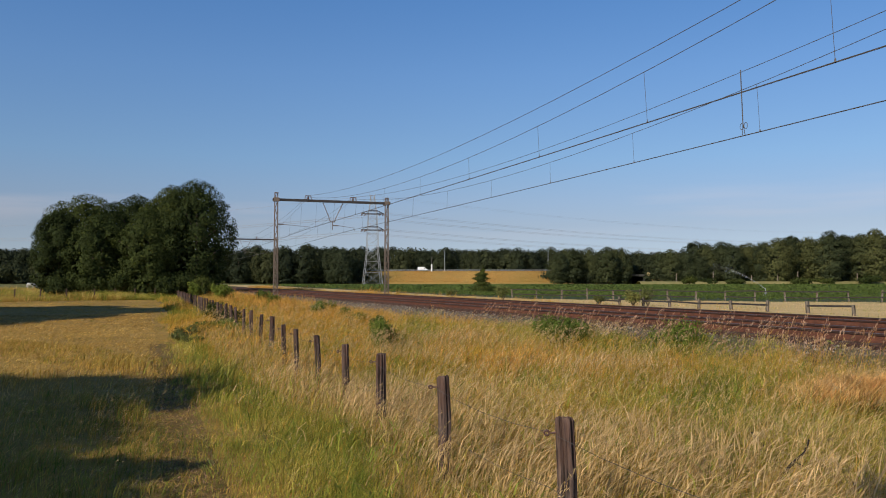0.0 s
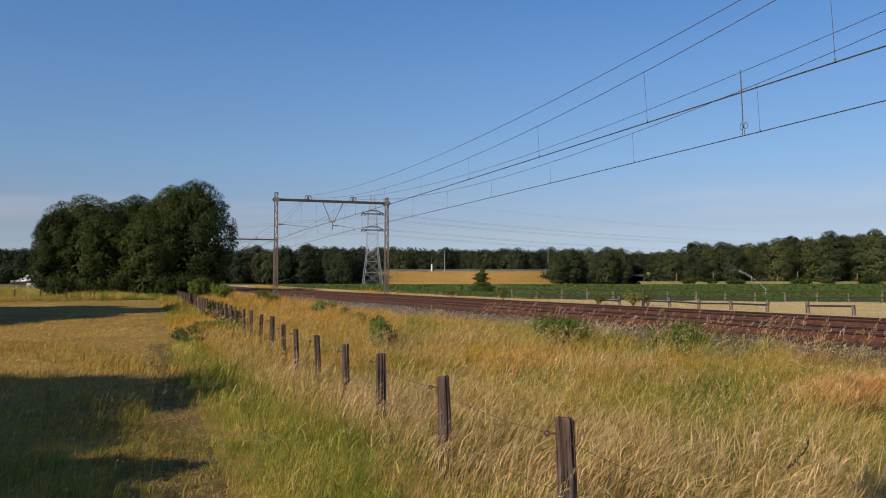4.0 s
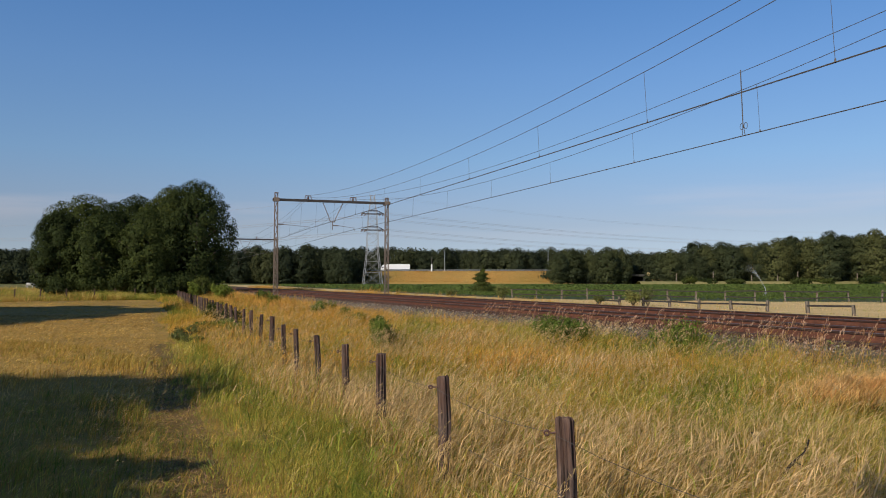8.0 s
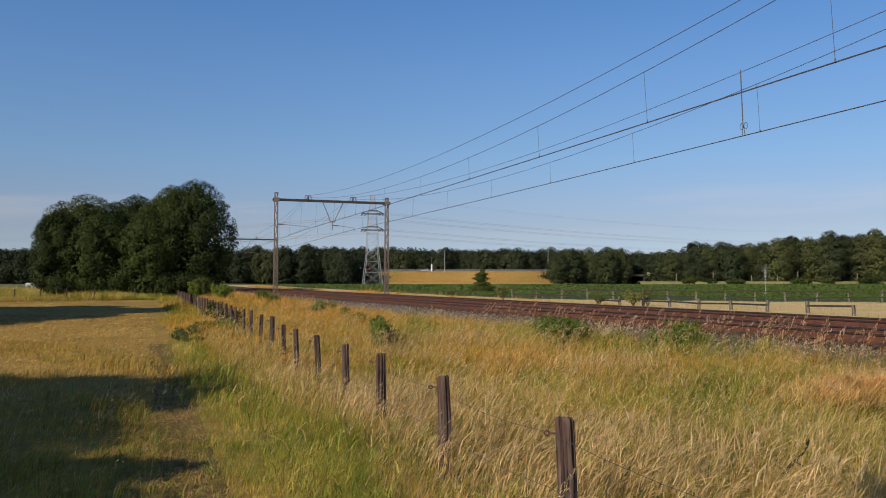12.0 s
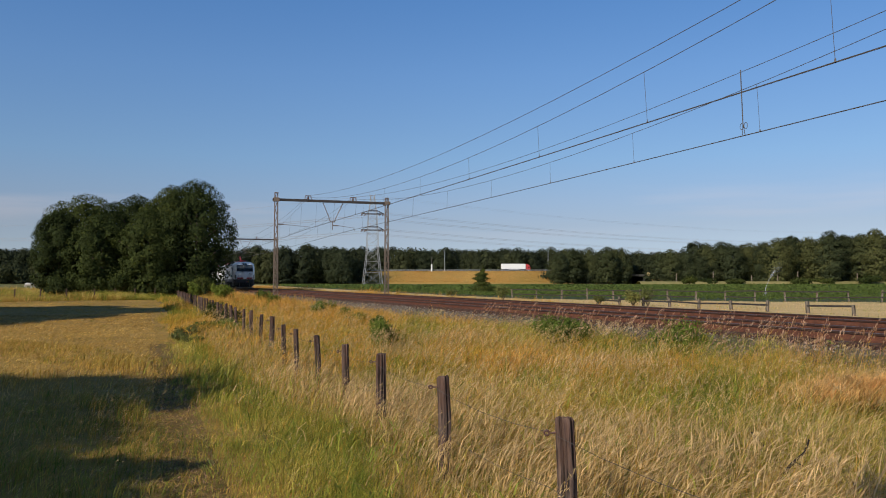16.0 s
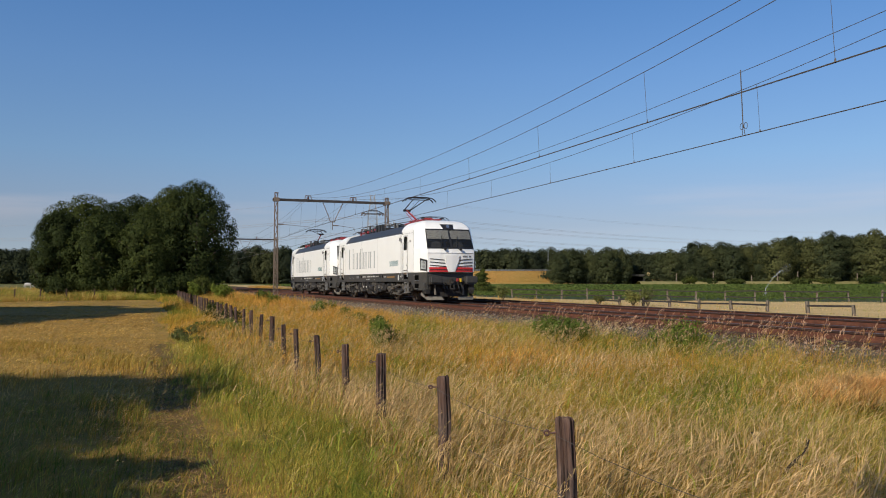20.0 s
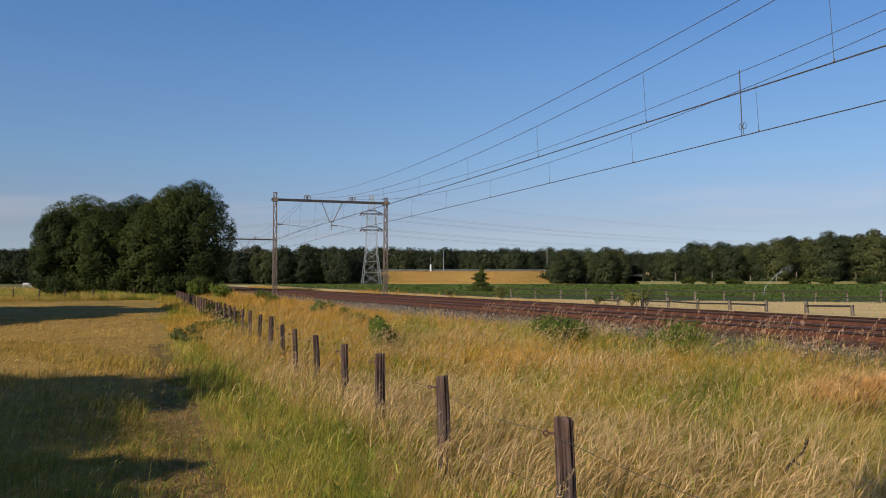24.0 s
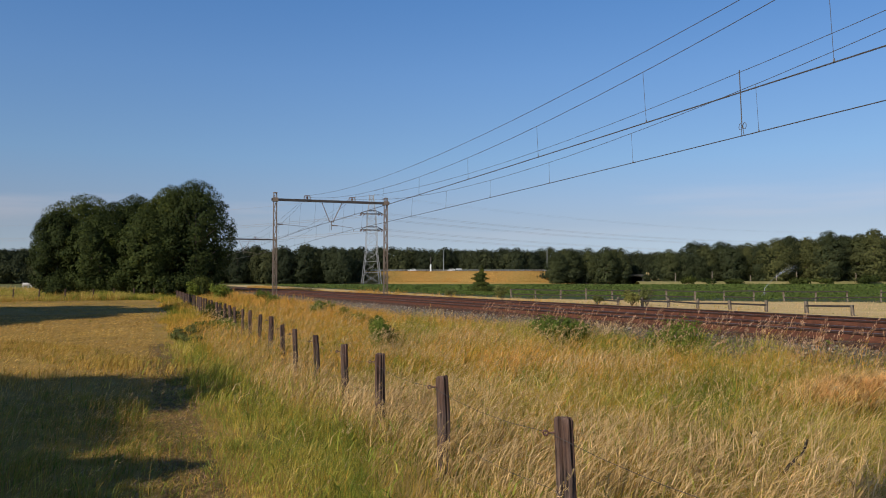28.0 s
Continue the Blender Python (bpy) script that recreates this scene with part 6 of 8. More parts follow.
# plan of a cab by height: z, half width at the side, x where the side turns in, x and half width of the front corner, x of the front's middle
CAB = ((1.40, 1.50, 7.95, 8.95, 1.18, 9.08), (2.28, 1.50, 7.95, 8.99, 1.18, 9.13), (2.50, 1.495, 7.95, 8.94, 1.17, 9.08),
       (3.43, 1.44, 7.80, 8.48, 1.12, 8.61), (3.50, 1.43, 7.78, 8.43, 1.11, 8.56), (3.69, 1.30, 7.62, 8.20, 1.01, 8.32), (3.84, 1.08, 7.40, 7.90, 0.86, 8.00), (3.92, 0.80, 7.12, 7.50, 0.64, 7.58))


def curved(rows, first, cuts=3):
    """The rows with further ones between, from row first on, along a smooth curve."""
    out = list(rows[:first])
    for i in range(first, len(rows) - 1):
        p0, p1, p2, p3 = (np.array(rows[min(max(k, 0), len(rows) - 1)]) for k in (i - 1, i, i + 1, i + 2))
        for u in np.arange(cuts) / cuts:
            out.append(tuple(0.5 * (2 * p1 + (p2 - p0) * u + (2 * p0 - 5 * p1 + 4 * p2 - p3) * u ** 2 + (3 * p1 - p0 - 3 * p2 + p3) * u ** 3)))
    return tuple(out) + (rows[-1],)


CAB = curved(CAB, 4)


def cab_ring(row, e, back=5.9):
    z, w, xs, xf, wf, xm = row
    return [(e * x, y, z) for x, y in ((back, -w), (xs, -w), (xs + (xf - xs) * 0.55, -w + (w - wf) * 0.42), (xf, -wf), (xf + (xm - xf) * 0.75, -wf * 0.5), (xm, 0),
                                       (xf + (xm - xf) * 0.75, wf * 0.5), (xf, wf), (xs + (xf - xs) * 0.55, w - (w - wf) * 0.42), (xs, w), (back, w))]


def front_pt(e, y, z, lift=0.0):
    """A point on the front between the corners, at y, z, lifted off it."""
    rows = CAB
    zs = [r[0] for r in rows]
    xf, wf, xm = (float(np.interp(z, zs, [r[k] for r in rows])) for k in (3, 4, 5))
    u = min(1.0, abs(y) / wf)
    x = xm + (xf - xm) * (0.25 * u / 0.5 if u < 0.5 else 0.25 + 0.75 * (u - 0.5) / 0.5)
    return Vector((e * (x + lift), y, z))


def clip_y(pts, lim, sign):
    """The part of an outline of (y, z) on one side of a line of constant y."""
    out = []
    for (ay, az), (by, bz) in zip(pts, pts[1:] + pts[:1]):
        ia, ib = sign * (ay - lim) <= 1e-6, sign * (by - lim) <= 1e-6
        if ia:
            out.append((ay, az))
        if ia != ib and abs(by - ay) > 1e-9:
            k = (lim - ay) / (by - ay)
            if 1e-4 < k < 1 - 1e-4:
                out.append((lim, az + (bz - az) * k))
    return out


def front_panel(bm, e, corners, lift=0.012, t=0.012):
    """A plate lying on the front: corners given as y, z, bent where the front bends."""
    zm = sum(z for _, z in corners) / len(corners)
    h = 0.5 * float(np.interp(zm, [r[0] for r in CAB], [r[4] for r in CAB]))
    for lo, hi in ((-9, -h), (-h, 0), (0, h), (h, 9)):
        c = clip_y(clip_y(list(corners), hi, 1), lo, -1)
        if len(c) < 3 or max(p[0] for p in c) - min(p[0] for p in c) < 0.004:
            continue
        pts = [front_pt(e, y, z, lift) for y, z in c]
        slab(bm, pts if e > 0 else list(reversed(pts)), (e, 0, 0), t)


def rounded_plate(x0, x1, z0, z1, y0, y1, r):
    """An upright plate with rounded corners."""
    bm = bmesh.new()
    xa, xb = min(x0, x1), max(x0, x1)
    ring = []
    for cx, cz, a0 in ((xb - r, z1 - r, 0), (xa + r, z1 - r, 90), (xa + r, z0 + r, 180), (xb - r, z0 + r, 270)):
        for k in range(6):
            a = radians(a0 + 18 * k)
            ring.append((cx + r * math.cos(a), cz + r * math.sin(a)))
    loft(bm, [[(x, y, z) for x, z in ring] for y in (y0, y1)])
    bmesh.ops.recalc_face_normals(bm, faces=bm.faces)
    return bm


def side_plate(bm, x0, x1, z0, z1, side=-1, w=1.50, t=0.006):
    box(bm, x0, x1, side * w, side * (w + t), z0, z1)


def build_cab(loco, e):
    bm = loft(bmesh.new(), [cab_ring(r, e) for r in CAB])
    bmesh.ops.bevel(bm, geom=[ed for ed in bm.edges if ed.calc_length() > 0.15 and not ed.is_boundary and len(ed.link_faces) == 2 and ed.calc_face_angle(0) > 0.3], offset=0.025, segments=2, affect="EDGES")
    cab = part("cab", bm, M_WHITE, loco, "white driver's cab with slanted front")
    # windscreen: black surround, blinds, two panes
    bm = bmesh.new()
    for a, b in ((-1, 0), (0, 1)):
        front_panel(bm, e, ((a * 1.16, 2.50), (b * 1.16, 2.50), (b * 1.11, 3.45), (a * 1.11, 3.45)), 0.003, 0.012)
    scr = part("windscreen", bm, M_BLACK, cab, "black-framed two-pane windscreen")
    for a, b in ((-1.12, -0.055), (0.055, 1.12)):
        bm = bmesh.new()
        lo = 2.97
        f = lambda y, z: y * (1 - 0.05 * (z - 2.55) / 0.85)
        front_panel(bm, e, ((f(a, lo), lo), (f(b, lo), lo), (f(b, 3.38), 3.38), (f(a, 3.38), 3.38)), 0.017, 0.004)
        part("sun_blind", bm, M_BLIND, scr, "lowered grey sun blind")
        bm = bmesh.new()
        front_panel(bm, e, ((f(a, 2.57), 2.57), (f(b, 2.57), 2.57), (f(b, 3.39), 3.39), (f(a, 3.39), 3.39)), 0.026, 0.005)
        part("pane", bm, M_GLASS, scr, "dark glass pane")
        bm = bmesh.new()
        c = a + 0.42 if a < 0 else a + 0.30
        front_panel(bm, e, ((c - 0.28, 2.575), (c + 0.28, 2.575), (c + 0.22, 2.78), (c, 2.86), (c - 0.22, 2.78)), 0.017, 0.003)
        part("seat_back", bm, M_SEAT, scr, "grey seat back behind the glass")
    for y in (-0.35, 0.42):
        bm = bmesh.new()
        p = front_pt(e, y, 2.47, 0.03)
        rod(bm, p, p + Vector((e * 0.10, 0, 0.0)), 0.05, 0.06, 10)
        rod(bm, p + Vector((e * 0.06, 0, 0)), front_pt(e, y - 0.16 * (1 if y > 0 else -1) - 0.02, 2.56, 0.06), 0.016)
        rod(bm, front_pt(e, y - 0.18, 2.56, 0.06), front_pt(e, y - 0.05, 3.12, 0.05), 0.012)
        part("wiper", bm, M_BLACK, scr, "black windscreen wiper")
    # top lamp in its dark housing
    bm = bmesh.new()
    front_panel(bm, e, ((-0.25, 3.455), (0.25, 3.455), (0.33, 3.69), (-0.33, 3.69)), 0.010, 0.03)
    top = part("top_lamp_housing", bm, M_BLACK, cab, "black top lamp housing")
    p = front_pt(e, 0, 3.57, 0.03)
    part("top_lamp", rod(bmesh.new(), p, p + Vector((e * 0.025, 0, 0.012)), 0.085, n=14), M_CHROME, top, "round white top lamp")
    # crease under the windscreen, centre panel, grille slats and red bands
    bm = bmesh.new()
    for a, b in ((-1, 0), (0, 1)):
        front_panel(bm, e, ((a * 1.15, 2.285), (b * 1.15, 2.285), (b * 1.15, 2.305), (a * 1.15, 2.305)), 0.004, 0.01)
    part("crease", bm, M_CREASE, cab)
    bm = bmesh.new()
    front_panel(bm, e, ((-0.13, 1.42), (0.0, 1.42), (0.0, 2.2), (-0.36, 2.2), (-0.33, 1.95)), 0.022, 0.03)
    front_panel(bm, e, ((0.0, 1.42), (0.13, 1.42), (0.33, 1.95), (0.36, 2.2), (0.0, 2.2)), 0.022, 0.03)
    part("centre_panel", bm, M_WHITE, cab, "white V-shaped centre panel")
    for sg in (-1, 1):
        for z, yi in ((1.98, 0.37), (1.83, 0.33), (1.68, 0.29)):
            bm = bmesh.new()
            c = ((sg * yi, z - 0.025), (sg * 1.05, z + 0.035), (sg * 1.05, z + 0.07), (sg * yi, z + 0.01))
            front_panel(bm, e, c if sg > 0 else tuple(reversed(c)), 0.006, 0.02)
            part("grille_slot", bm, M_BLACK, cab, "black air slot")
        for z0, z1, yi in ((1.54, 1.64, 0.24), (1.42, 1.49, 0.19)):
            bm = bmesh.new()
            c = ((sg * yi, z0), (sg * 1.08, z0), (sg * 1.08, z1), (sg * (yi + 0.03), z1))
            front_panel(bm, e, c if sg > 0 else tuple(reversed(c)), 0.006, 0.016)
            part("red_band", bm, M_RED, cab, "red band on the nose")
        bm = bmesh.new()
        c = ((sg * 0.2, 1.49), (sg * 1.08, 1.49), (sg * 1.08, 1.535), (sg * 0.22, 1.535))
        front_panel(bm, e, c if sg > 0 else tuple(reversed(c)), 0.004, 0.010)
        part("dark_gap", bm, M_BLACK, cab)
        # headlight on the turned-in corner
        def corner(u, z, lift):
            zs = [r[0] for r in CAB]
            w, xs, xf, wf = (float(np.interp(z, zs, [r[k] for r in CAB])) for k in (1, 2, 3, 4))
            a, b = Vector((xs + (xf - xs) * 0.55, w - (w - wf) * 0.42, 0)), Vector((xf, wf, 0))
            n = Vector((0.55, 0.83, 0))
            q = a.lerp(b, u) + n * lift
            return Vector((e * q.x, sg * q.y, z))
        def plate(us, zs4, lift, t, mat, name, par, label=""):
            bm = bmesh.new()
            pts = [corner(u, z, lift) for u, z in zip(us, zs4)]
            slab(bm, pts, (e * 0.55, sg * 0.83, 0), t)
            bmesh.ops.recalc_face_normals(bm, faces=bm.faces)
            return part(name, bm, mat, par, label)
        hl = plate((0.08, 1.02, 1.02, 0.0), (1.50, 1.46, 1.97, 2.06), 0.004, 0.02, M_BLACK, "headlight", cab, "pale twin headlight in a black surround")
        plate((0.20, 0.88, 0.88, 0.15), (1.56, 1.535, 1.90, 1.965), 0.026, 0.006, M_LAMPBOX, "lens_cover", hl)
        for z in (1.86, 1.68):
            c = corner(0.62, z, 0.03)
            rod_bm = rod(bmesh.new(), c, c + Vector((e * 0.011, sg * 0.016, 0)), 0.075, n=14)
            part("lamp", rod_bm, M_CERAMIC, hl, "round lamp")
            part("reflector", rod(bmesh.new(), c + Vector((e * 0.011, sg * 0.016, 0)), c + Vector((e * 0.016, sg * 0.022, 0)), 0.045, n=12), M_CHROME, hl)
        # number plate as plain bars
    bm = bmesh.new()
    for k in range(7):
        if k != 4:
            front_panel(bm, e, ((e * (0.55 + 0.065 * k), 2.11), (e * (0.60 + 0.065 * k), 2.11), (e * (0.60 + 0.065 * k), 2.19), (e * (0.55 + 0.065 * k), 2.19)), 0.004, 0.006)
    bmesh.ops.recalc_face_normals(bm, faces=bm.faces)
    part("number_bars", bm, M_CERAMIC, cab, "small grey number in plain bars")
    # cab doors, windows, handrails, seams on both sides
    for sg in (-1, 1):
        bm = bmesh.new()
        x0, x1 = e * 6.36, e * 7.00
        for a, b, c, d in ((x0, x0 + e * 0.018, 1.45, 3.22), (x1 - e * 0.018, x1, 1.45, 3.22), (x0, x1, 3.20, 3.22)):
            side_plate(bm, a, b, c, d, sg, 1.497 if c > 3 else 1.498, 0.006)
        door = part("cab_door", bm, M_SEAM, cab, "white cab door with a tall dark window")
        me = rounded_plate(e * 6.46, e * 6.88, 2.50, 3.17, sg * 1.475, sg * 1.512, 0.09)
        part("door_window", me, M_GLASS_D, door, "dark window with rounded corners")
        part("door_step", boxes((e * 6.46, e * 6.98, sg * 1.50, sg * 1.54, 1.50, 1.545), bevel=0.008), M_UNDER, door)
        part("door_handle", boxes((e * 6.85, e * 6.97, sg * 1.50, sg * 1.53, 1.74, 1.79), bevel=0.01), M_CERAMIC, door)
        for x in (6.26, 7.10):
            bm = bmesh.new()
            rod(bm, (e * x, sg * 1.545, 1.2), (e * x, sg * 1.545, 2.9), 0.018)
            for z in (1.25, 2.05, 2.87):
                rod(bm, (e * x, sg * 1.49, z), (e * x, sg * 1.545, z), 0.014)
            part("handrail", bm, M_SEAM, cab, "grey vertical handrail")
        bm = bmesh.new()
        side_plate(bm, e * 7.90, e * 7.915, 1.45, 2.5, sg, 1.490, 0.012)
        zs = [r[0] for r in CAB]
        pts = [(e * (7.90 - 0.16 * max(0, z - 2.5) + dx), sg * (float(np.interp(z, zs, [r[1] for r in CAB])) + 0.003), z) for z, dx in ((2.5, 0), (2.5, 0.015), (3.42, 0.015), (3.42, 0))]
        slab(bm, pts, (0, sg, 0), 0.006)
        bmesh.ops.recalc_face_normals(bm, faces=bm.faces)
        side_plate(bm, e * 5.92, e * 7.7, 3.30, 3.312, sg, 1.452, 0.004)
        part("body_joint", bm, M_CREASE, cab)
        part("cab_plate", boxes((e * 7.28, e * 7.50, sg * 1.478, sg * 1.492, 2.86, 2.96)), M_SEAM, cab, "small pale grey plate")
        bm = bmesh.new()
        rod(bm, (e * 6.02, sg * 1.5, 3.05), (e * 6.02, sg * 1.6, 3.05), 0.03)
        box(bm, e * 5.98, e * 6.06, sg * 1.54, sg * 1.62, 2.96, 3.14, 0.01)
        part("side_camera", bm, M_CERAMIC, cab, "small grey rear-view camera")
    return cab


def build_pantograph(loco, x0, e, raised, z0=4.02):
    """e: towards which end the head lies; the knee lies on the other side."""
    bm = bmesh.new()
    for y in (-0.42, 0.42):
        rod(bm, (x0 - e * 0.75, y, z0), (x0 + e * 0.65, y, z0), 0.045)
    for x in (-0.7, 0.0, 0.6):
        rod(bm, (x0 + e * x, -0.42, z0), (x0 + e * x, 0.42, z0), 0.045)
    box(bm, x0 - 0.2, x0 + 0.2, -0.22, 0.22, z0 - 0.02, z0 + 0.14, 0.03)
    pan = part("pantograph", bm, M_PRED, loco, "raised single-arm pantograph with red base" if raised else "folded single-arm pantograph with red base")
    for x, y in ((-0.65, -0.42), (-0.65, 0.42), (0.55, 0.0)):
        bm = bmesh.new()
        for k in range(4):
            rod(bm, (x0 + e * x, y, 3.80 + 0.05 * k), (x0 + e * x, y, 3.845 + 0.05 * k), 0.085, 0.05, 10)
        part("insulator", bm, M_CERAMIC, pan, "ribbed grey insulator")
    if raised:
        piv, knee, head = Vector((x0 + e * 0.15, 0, z0 + 0.12)), Vector((x0 - e * 1.75, 0, z0 + 0.84)), Vector((x0 + e * 0.35, 0, 5.34))
    else:
        piv, knee, head = Vector((x0 + e * 0.15, 0, z0 + 0.06)), Vector((x0 - e * 1.6, 0, z0 + 0.12)), Vector((x0 + e * 0.75, 0, z0 + 0.12))
    bm = bmesh.new()
    rod(bm, piv, knee, 0.052, 0.042)
    rod(bm, piv + Vector((-e * 0.25, -0.12, -0.05)), knee + Vector((0, -0.06, -0.12)), 0.018)
    part("lower_arm", bm, M_PRED, pan, "red lower arm")
    bm = bmesh.new()
    rod(bm, knee + Vector((0, -0.20, 0)), knee + Vector((0, 0.20, 0)), 0.06)
    for y in (-0.16, 0.16):
        rod(bm, knee + Vector((0, y, 0)), head + Vector((0, y * 2.2, -0.1)), 0.030, 0.022)
    rod(bm, knee + Vector((e * 0.1, 0, -0.1)), head + Vector((0, 0, -0.14)), 0.012)
    rod(bm, head + Vector((0, -0.45, -0.1)), head + Vector((0, 0.45, -0.1)), 0.024)
    part("upper_arm", bm, M_BLACK if raised else (M_PRED if z0 > 4 else M_CERAMIC), pan, "dark upper arm" if raised else ("red upper arm" if z0 > 4 else "grey upper arm"))
    bm = bmesh.new()
    for dx in (-0.22, 0.22):
        pts = [head + Vector((dx, y, z)) for y, z in ((-0.84, -0.20), (-0.76, -0.10), (-0.62, -0.02), (-0.3, 0.015), (0.3, 0.015), (0.62, -0.02), (0.76, -0.10), (0.84, -0.20))]
        for a, b in zip(pts, pts[1:]):
            bar(bm, a, b, 0.06 if raised else 0.026, 0.045 if raised else 0.024)
    for y in (-0.5, 0.5):
        rod(bm, head + Vector((-0.24, y, -0.05)), head + Vector((0.24, y, -0.05)), 0.03)
        rod(bm, head + Vector((0, y, -0.12)), head + Vector((0, y, 0.0)), 0.03)
    part("collector_head", bm, M_BLACK, pan, "collector head with curved horns")
    return pan


def coil_mesh(x, y, z, h, r):
    k = np.linspace(0, 1, 46)
    a = k * 2 * math.pi * 5
    return wire_mesh("spring", np.stack((x + r * np.cos(a), y + r * np.sin(a), z + h * k), 1), 0.024, 5)


def bogie_clutter(bog, xc, sg, seed):
    """Pipes, brackets and hoses on one side of a bogie."""
    rng = random.Random(seed)
    for k in range(20):
        x = xc + rng.uniform(-2.2, 2.2)
        z = rng.uniform(0.34, 0.94)
        w, h = rng.uniform(0.03, 0.12), rng.uniform(0.04, 0.2)
        part("bracket", boxes((x - w, x + w, sg * 1.18, sg * rng.uniform(1.26, 1.36), z - h / 2, z + h / 2), bevel=0.015), M_BOGIE_L if k % 3 == 0 else M_BOGIE, bog)
    for k in range(12):
        x = xc + rng.uniform(-2.1, 1.7)
        z = rng.uniform(0.6, 0.95)
        d = rng.uniform(0.2, 0.5)
        pts = [(x, sg * 1.28, 0.98), (x + 0.03, sg * 1.33, z), (x + d * 0.6, sg * 1.34, z - rng.uniform(0.05, 0.2)), (x + d, sg * 1.26, z - 0.1)]
        part("brake_hose", rods(list(zip(pts, pts[1:])), rng.uniform(0.014, 0.024)), M_BLACK, bog)
    part("pipe", rods([((xc - 2.0, sg * 1.30, 0.90), (xc + 2.0, sg * 1.30, 0.90))], 0.02), M_BOGIE_L, bog)
    part("brake_rod", rods([((xc - 1.2, sg * 1.22, 0.36), (xc + 1.2, sg * 1.22, 0.40))], 0.03), M_BOGIE_L, bog)


def build_bogie(loco, xc):
    bm = bmesh.new()
    for sg in (-1, 1):
        rings = [[(xc + x, sg * y, z + dz) for y, dz in ((1.02, -0.13), (1.20, -0.13), (1.20, 0.13), (1.02, 0.13))] for x, z in ((-2.05, 0.78), (-1.5, 0.80), (-0.7, 0.62), (0.7, 0.62), (1.5, 0.80), (2.05, 0.78))]
        loft(bm, rings)
    for x in (-1.95, -0.45, 0.45, 1.95):
        box(bm, xc + x - 0.1, xc + x + 0.1, -1.02, 1.02, 0.55, 0.75)
    bog = part("bogie", bm, M_BOGIE, loco, "dusty dark bogie frame")
    for sg in (-1, 1):
        for x in (-1.5, 1.5):
            bm = bmesh.new()
            rod(bm, (xc + x, sg * 0.86, 0.625), (xc + x, sg * 1.30, 0.625), 0.23, 0.20, 14)
            box(bm, xc + x - 0.26, xc + x + 0.26, sg * 1.05, sg * 1.24, 0.42, 0.72, 0.04)
            rod(bm, (xc + x, sg * 1.30, 0.625), (xc + x, sg * 1.34, 0.625), 0.12, 0.11, 10)
            part("axle_box", bm, M_BOGIE_L, bog, "dusty grey axle box")
            for dx in (-0.36, 0.36):
                mesh_part("spring", coil_mesh(xc + x + dx, sg * 1.14, 0.5, 0.36, 0.085), M_BOGIE, bog, "coil spring")
            bm = rod(bmesh.new(), (xc + x * 0.62, sg * 1.27, 0.55), (xc + x * 0.62, sg * 1.27, 1.0), 0.055)
            rod(bm, (xc + x * 0.62, sg * 1.27, 0.78), (xc + x * 0.62, sg * 1.27, 1.05), 0.075)
            part("damper", bm, M_BOGIE_L, bog)
            bm = boxes((xc + x + (0.55 if x > 0 else -0.80), xc + x + (0.80 if x > 0 else -0.55), sg * 1.0, sg * 1.28, 0.55, 1.0), bevel=0.04)
            rod(bm, (xc + x + (0.68 if x > 0 else -0.68), sg * 1.1, 0.55), (xc + x + (0.5 if x > 0 else -0.5), sg * 0.85, 0.12), 0.03)
            part("sand_box", bm, M_BOGIE, bog, "sand box with pipe")
            bm = bmesh.new()
            box(bm, xc + x * 0.45 - 0.14, xc + x * 0.45 + 0.14, sg * 0.95, sg * 1.15, 0.30, 0.60, 0.03)
            part("brake_unit", bm, M_BOGIE, bog)
        for x in (-0.28, 0.28):
            mesh_part("spring", coil_mesh(xc + x, sg * 1.12, 0.68, 0.42, 0.115), M_BOGIE, bog, "large secondary coil spring")
        for x in (-1.5, 1.5):
            part("axle_cover", rod(bmesh.new(), (xc + x, sg * 1.34, 0.625), (xc + x, sg * 1.37, 0.625), 0.085, n=12), M_BOGIE_L, bog, "round axle end cover")
            part("link_arm", rods([((xc + x, sg * 1.26, 0.56), (xc + x * 0.45, sg * 1.24, 0.66))], 0.05), M_BOGIE_L, bog)
        bm = rod(bmesh.new(), (xc - 0.75, sg * 1.33, 0.72), (xc + 0.65, sg * 1.33, 0.80), 0.035)
        rod(bm, (xc - 0.2, sg * 1.33, 0.75), (xc + 0.7, sg * 1.33, 0.80), 0.055)
        part("yaw_damper", bm, M_BOGIE_L, bog, "grey yaw damper")
        bm = boxes((xc - 0.55, xc + 0.55, sg * 0.98, sg * 1.22, 0.30, 0.42), bevel=0.04)
        part("drawbar_guard", bm, M_BOGIE_L, bog)
        bogie_clutter(bog, xc, sg, int(xc * 10) + sg * 3)
    return bog


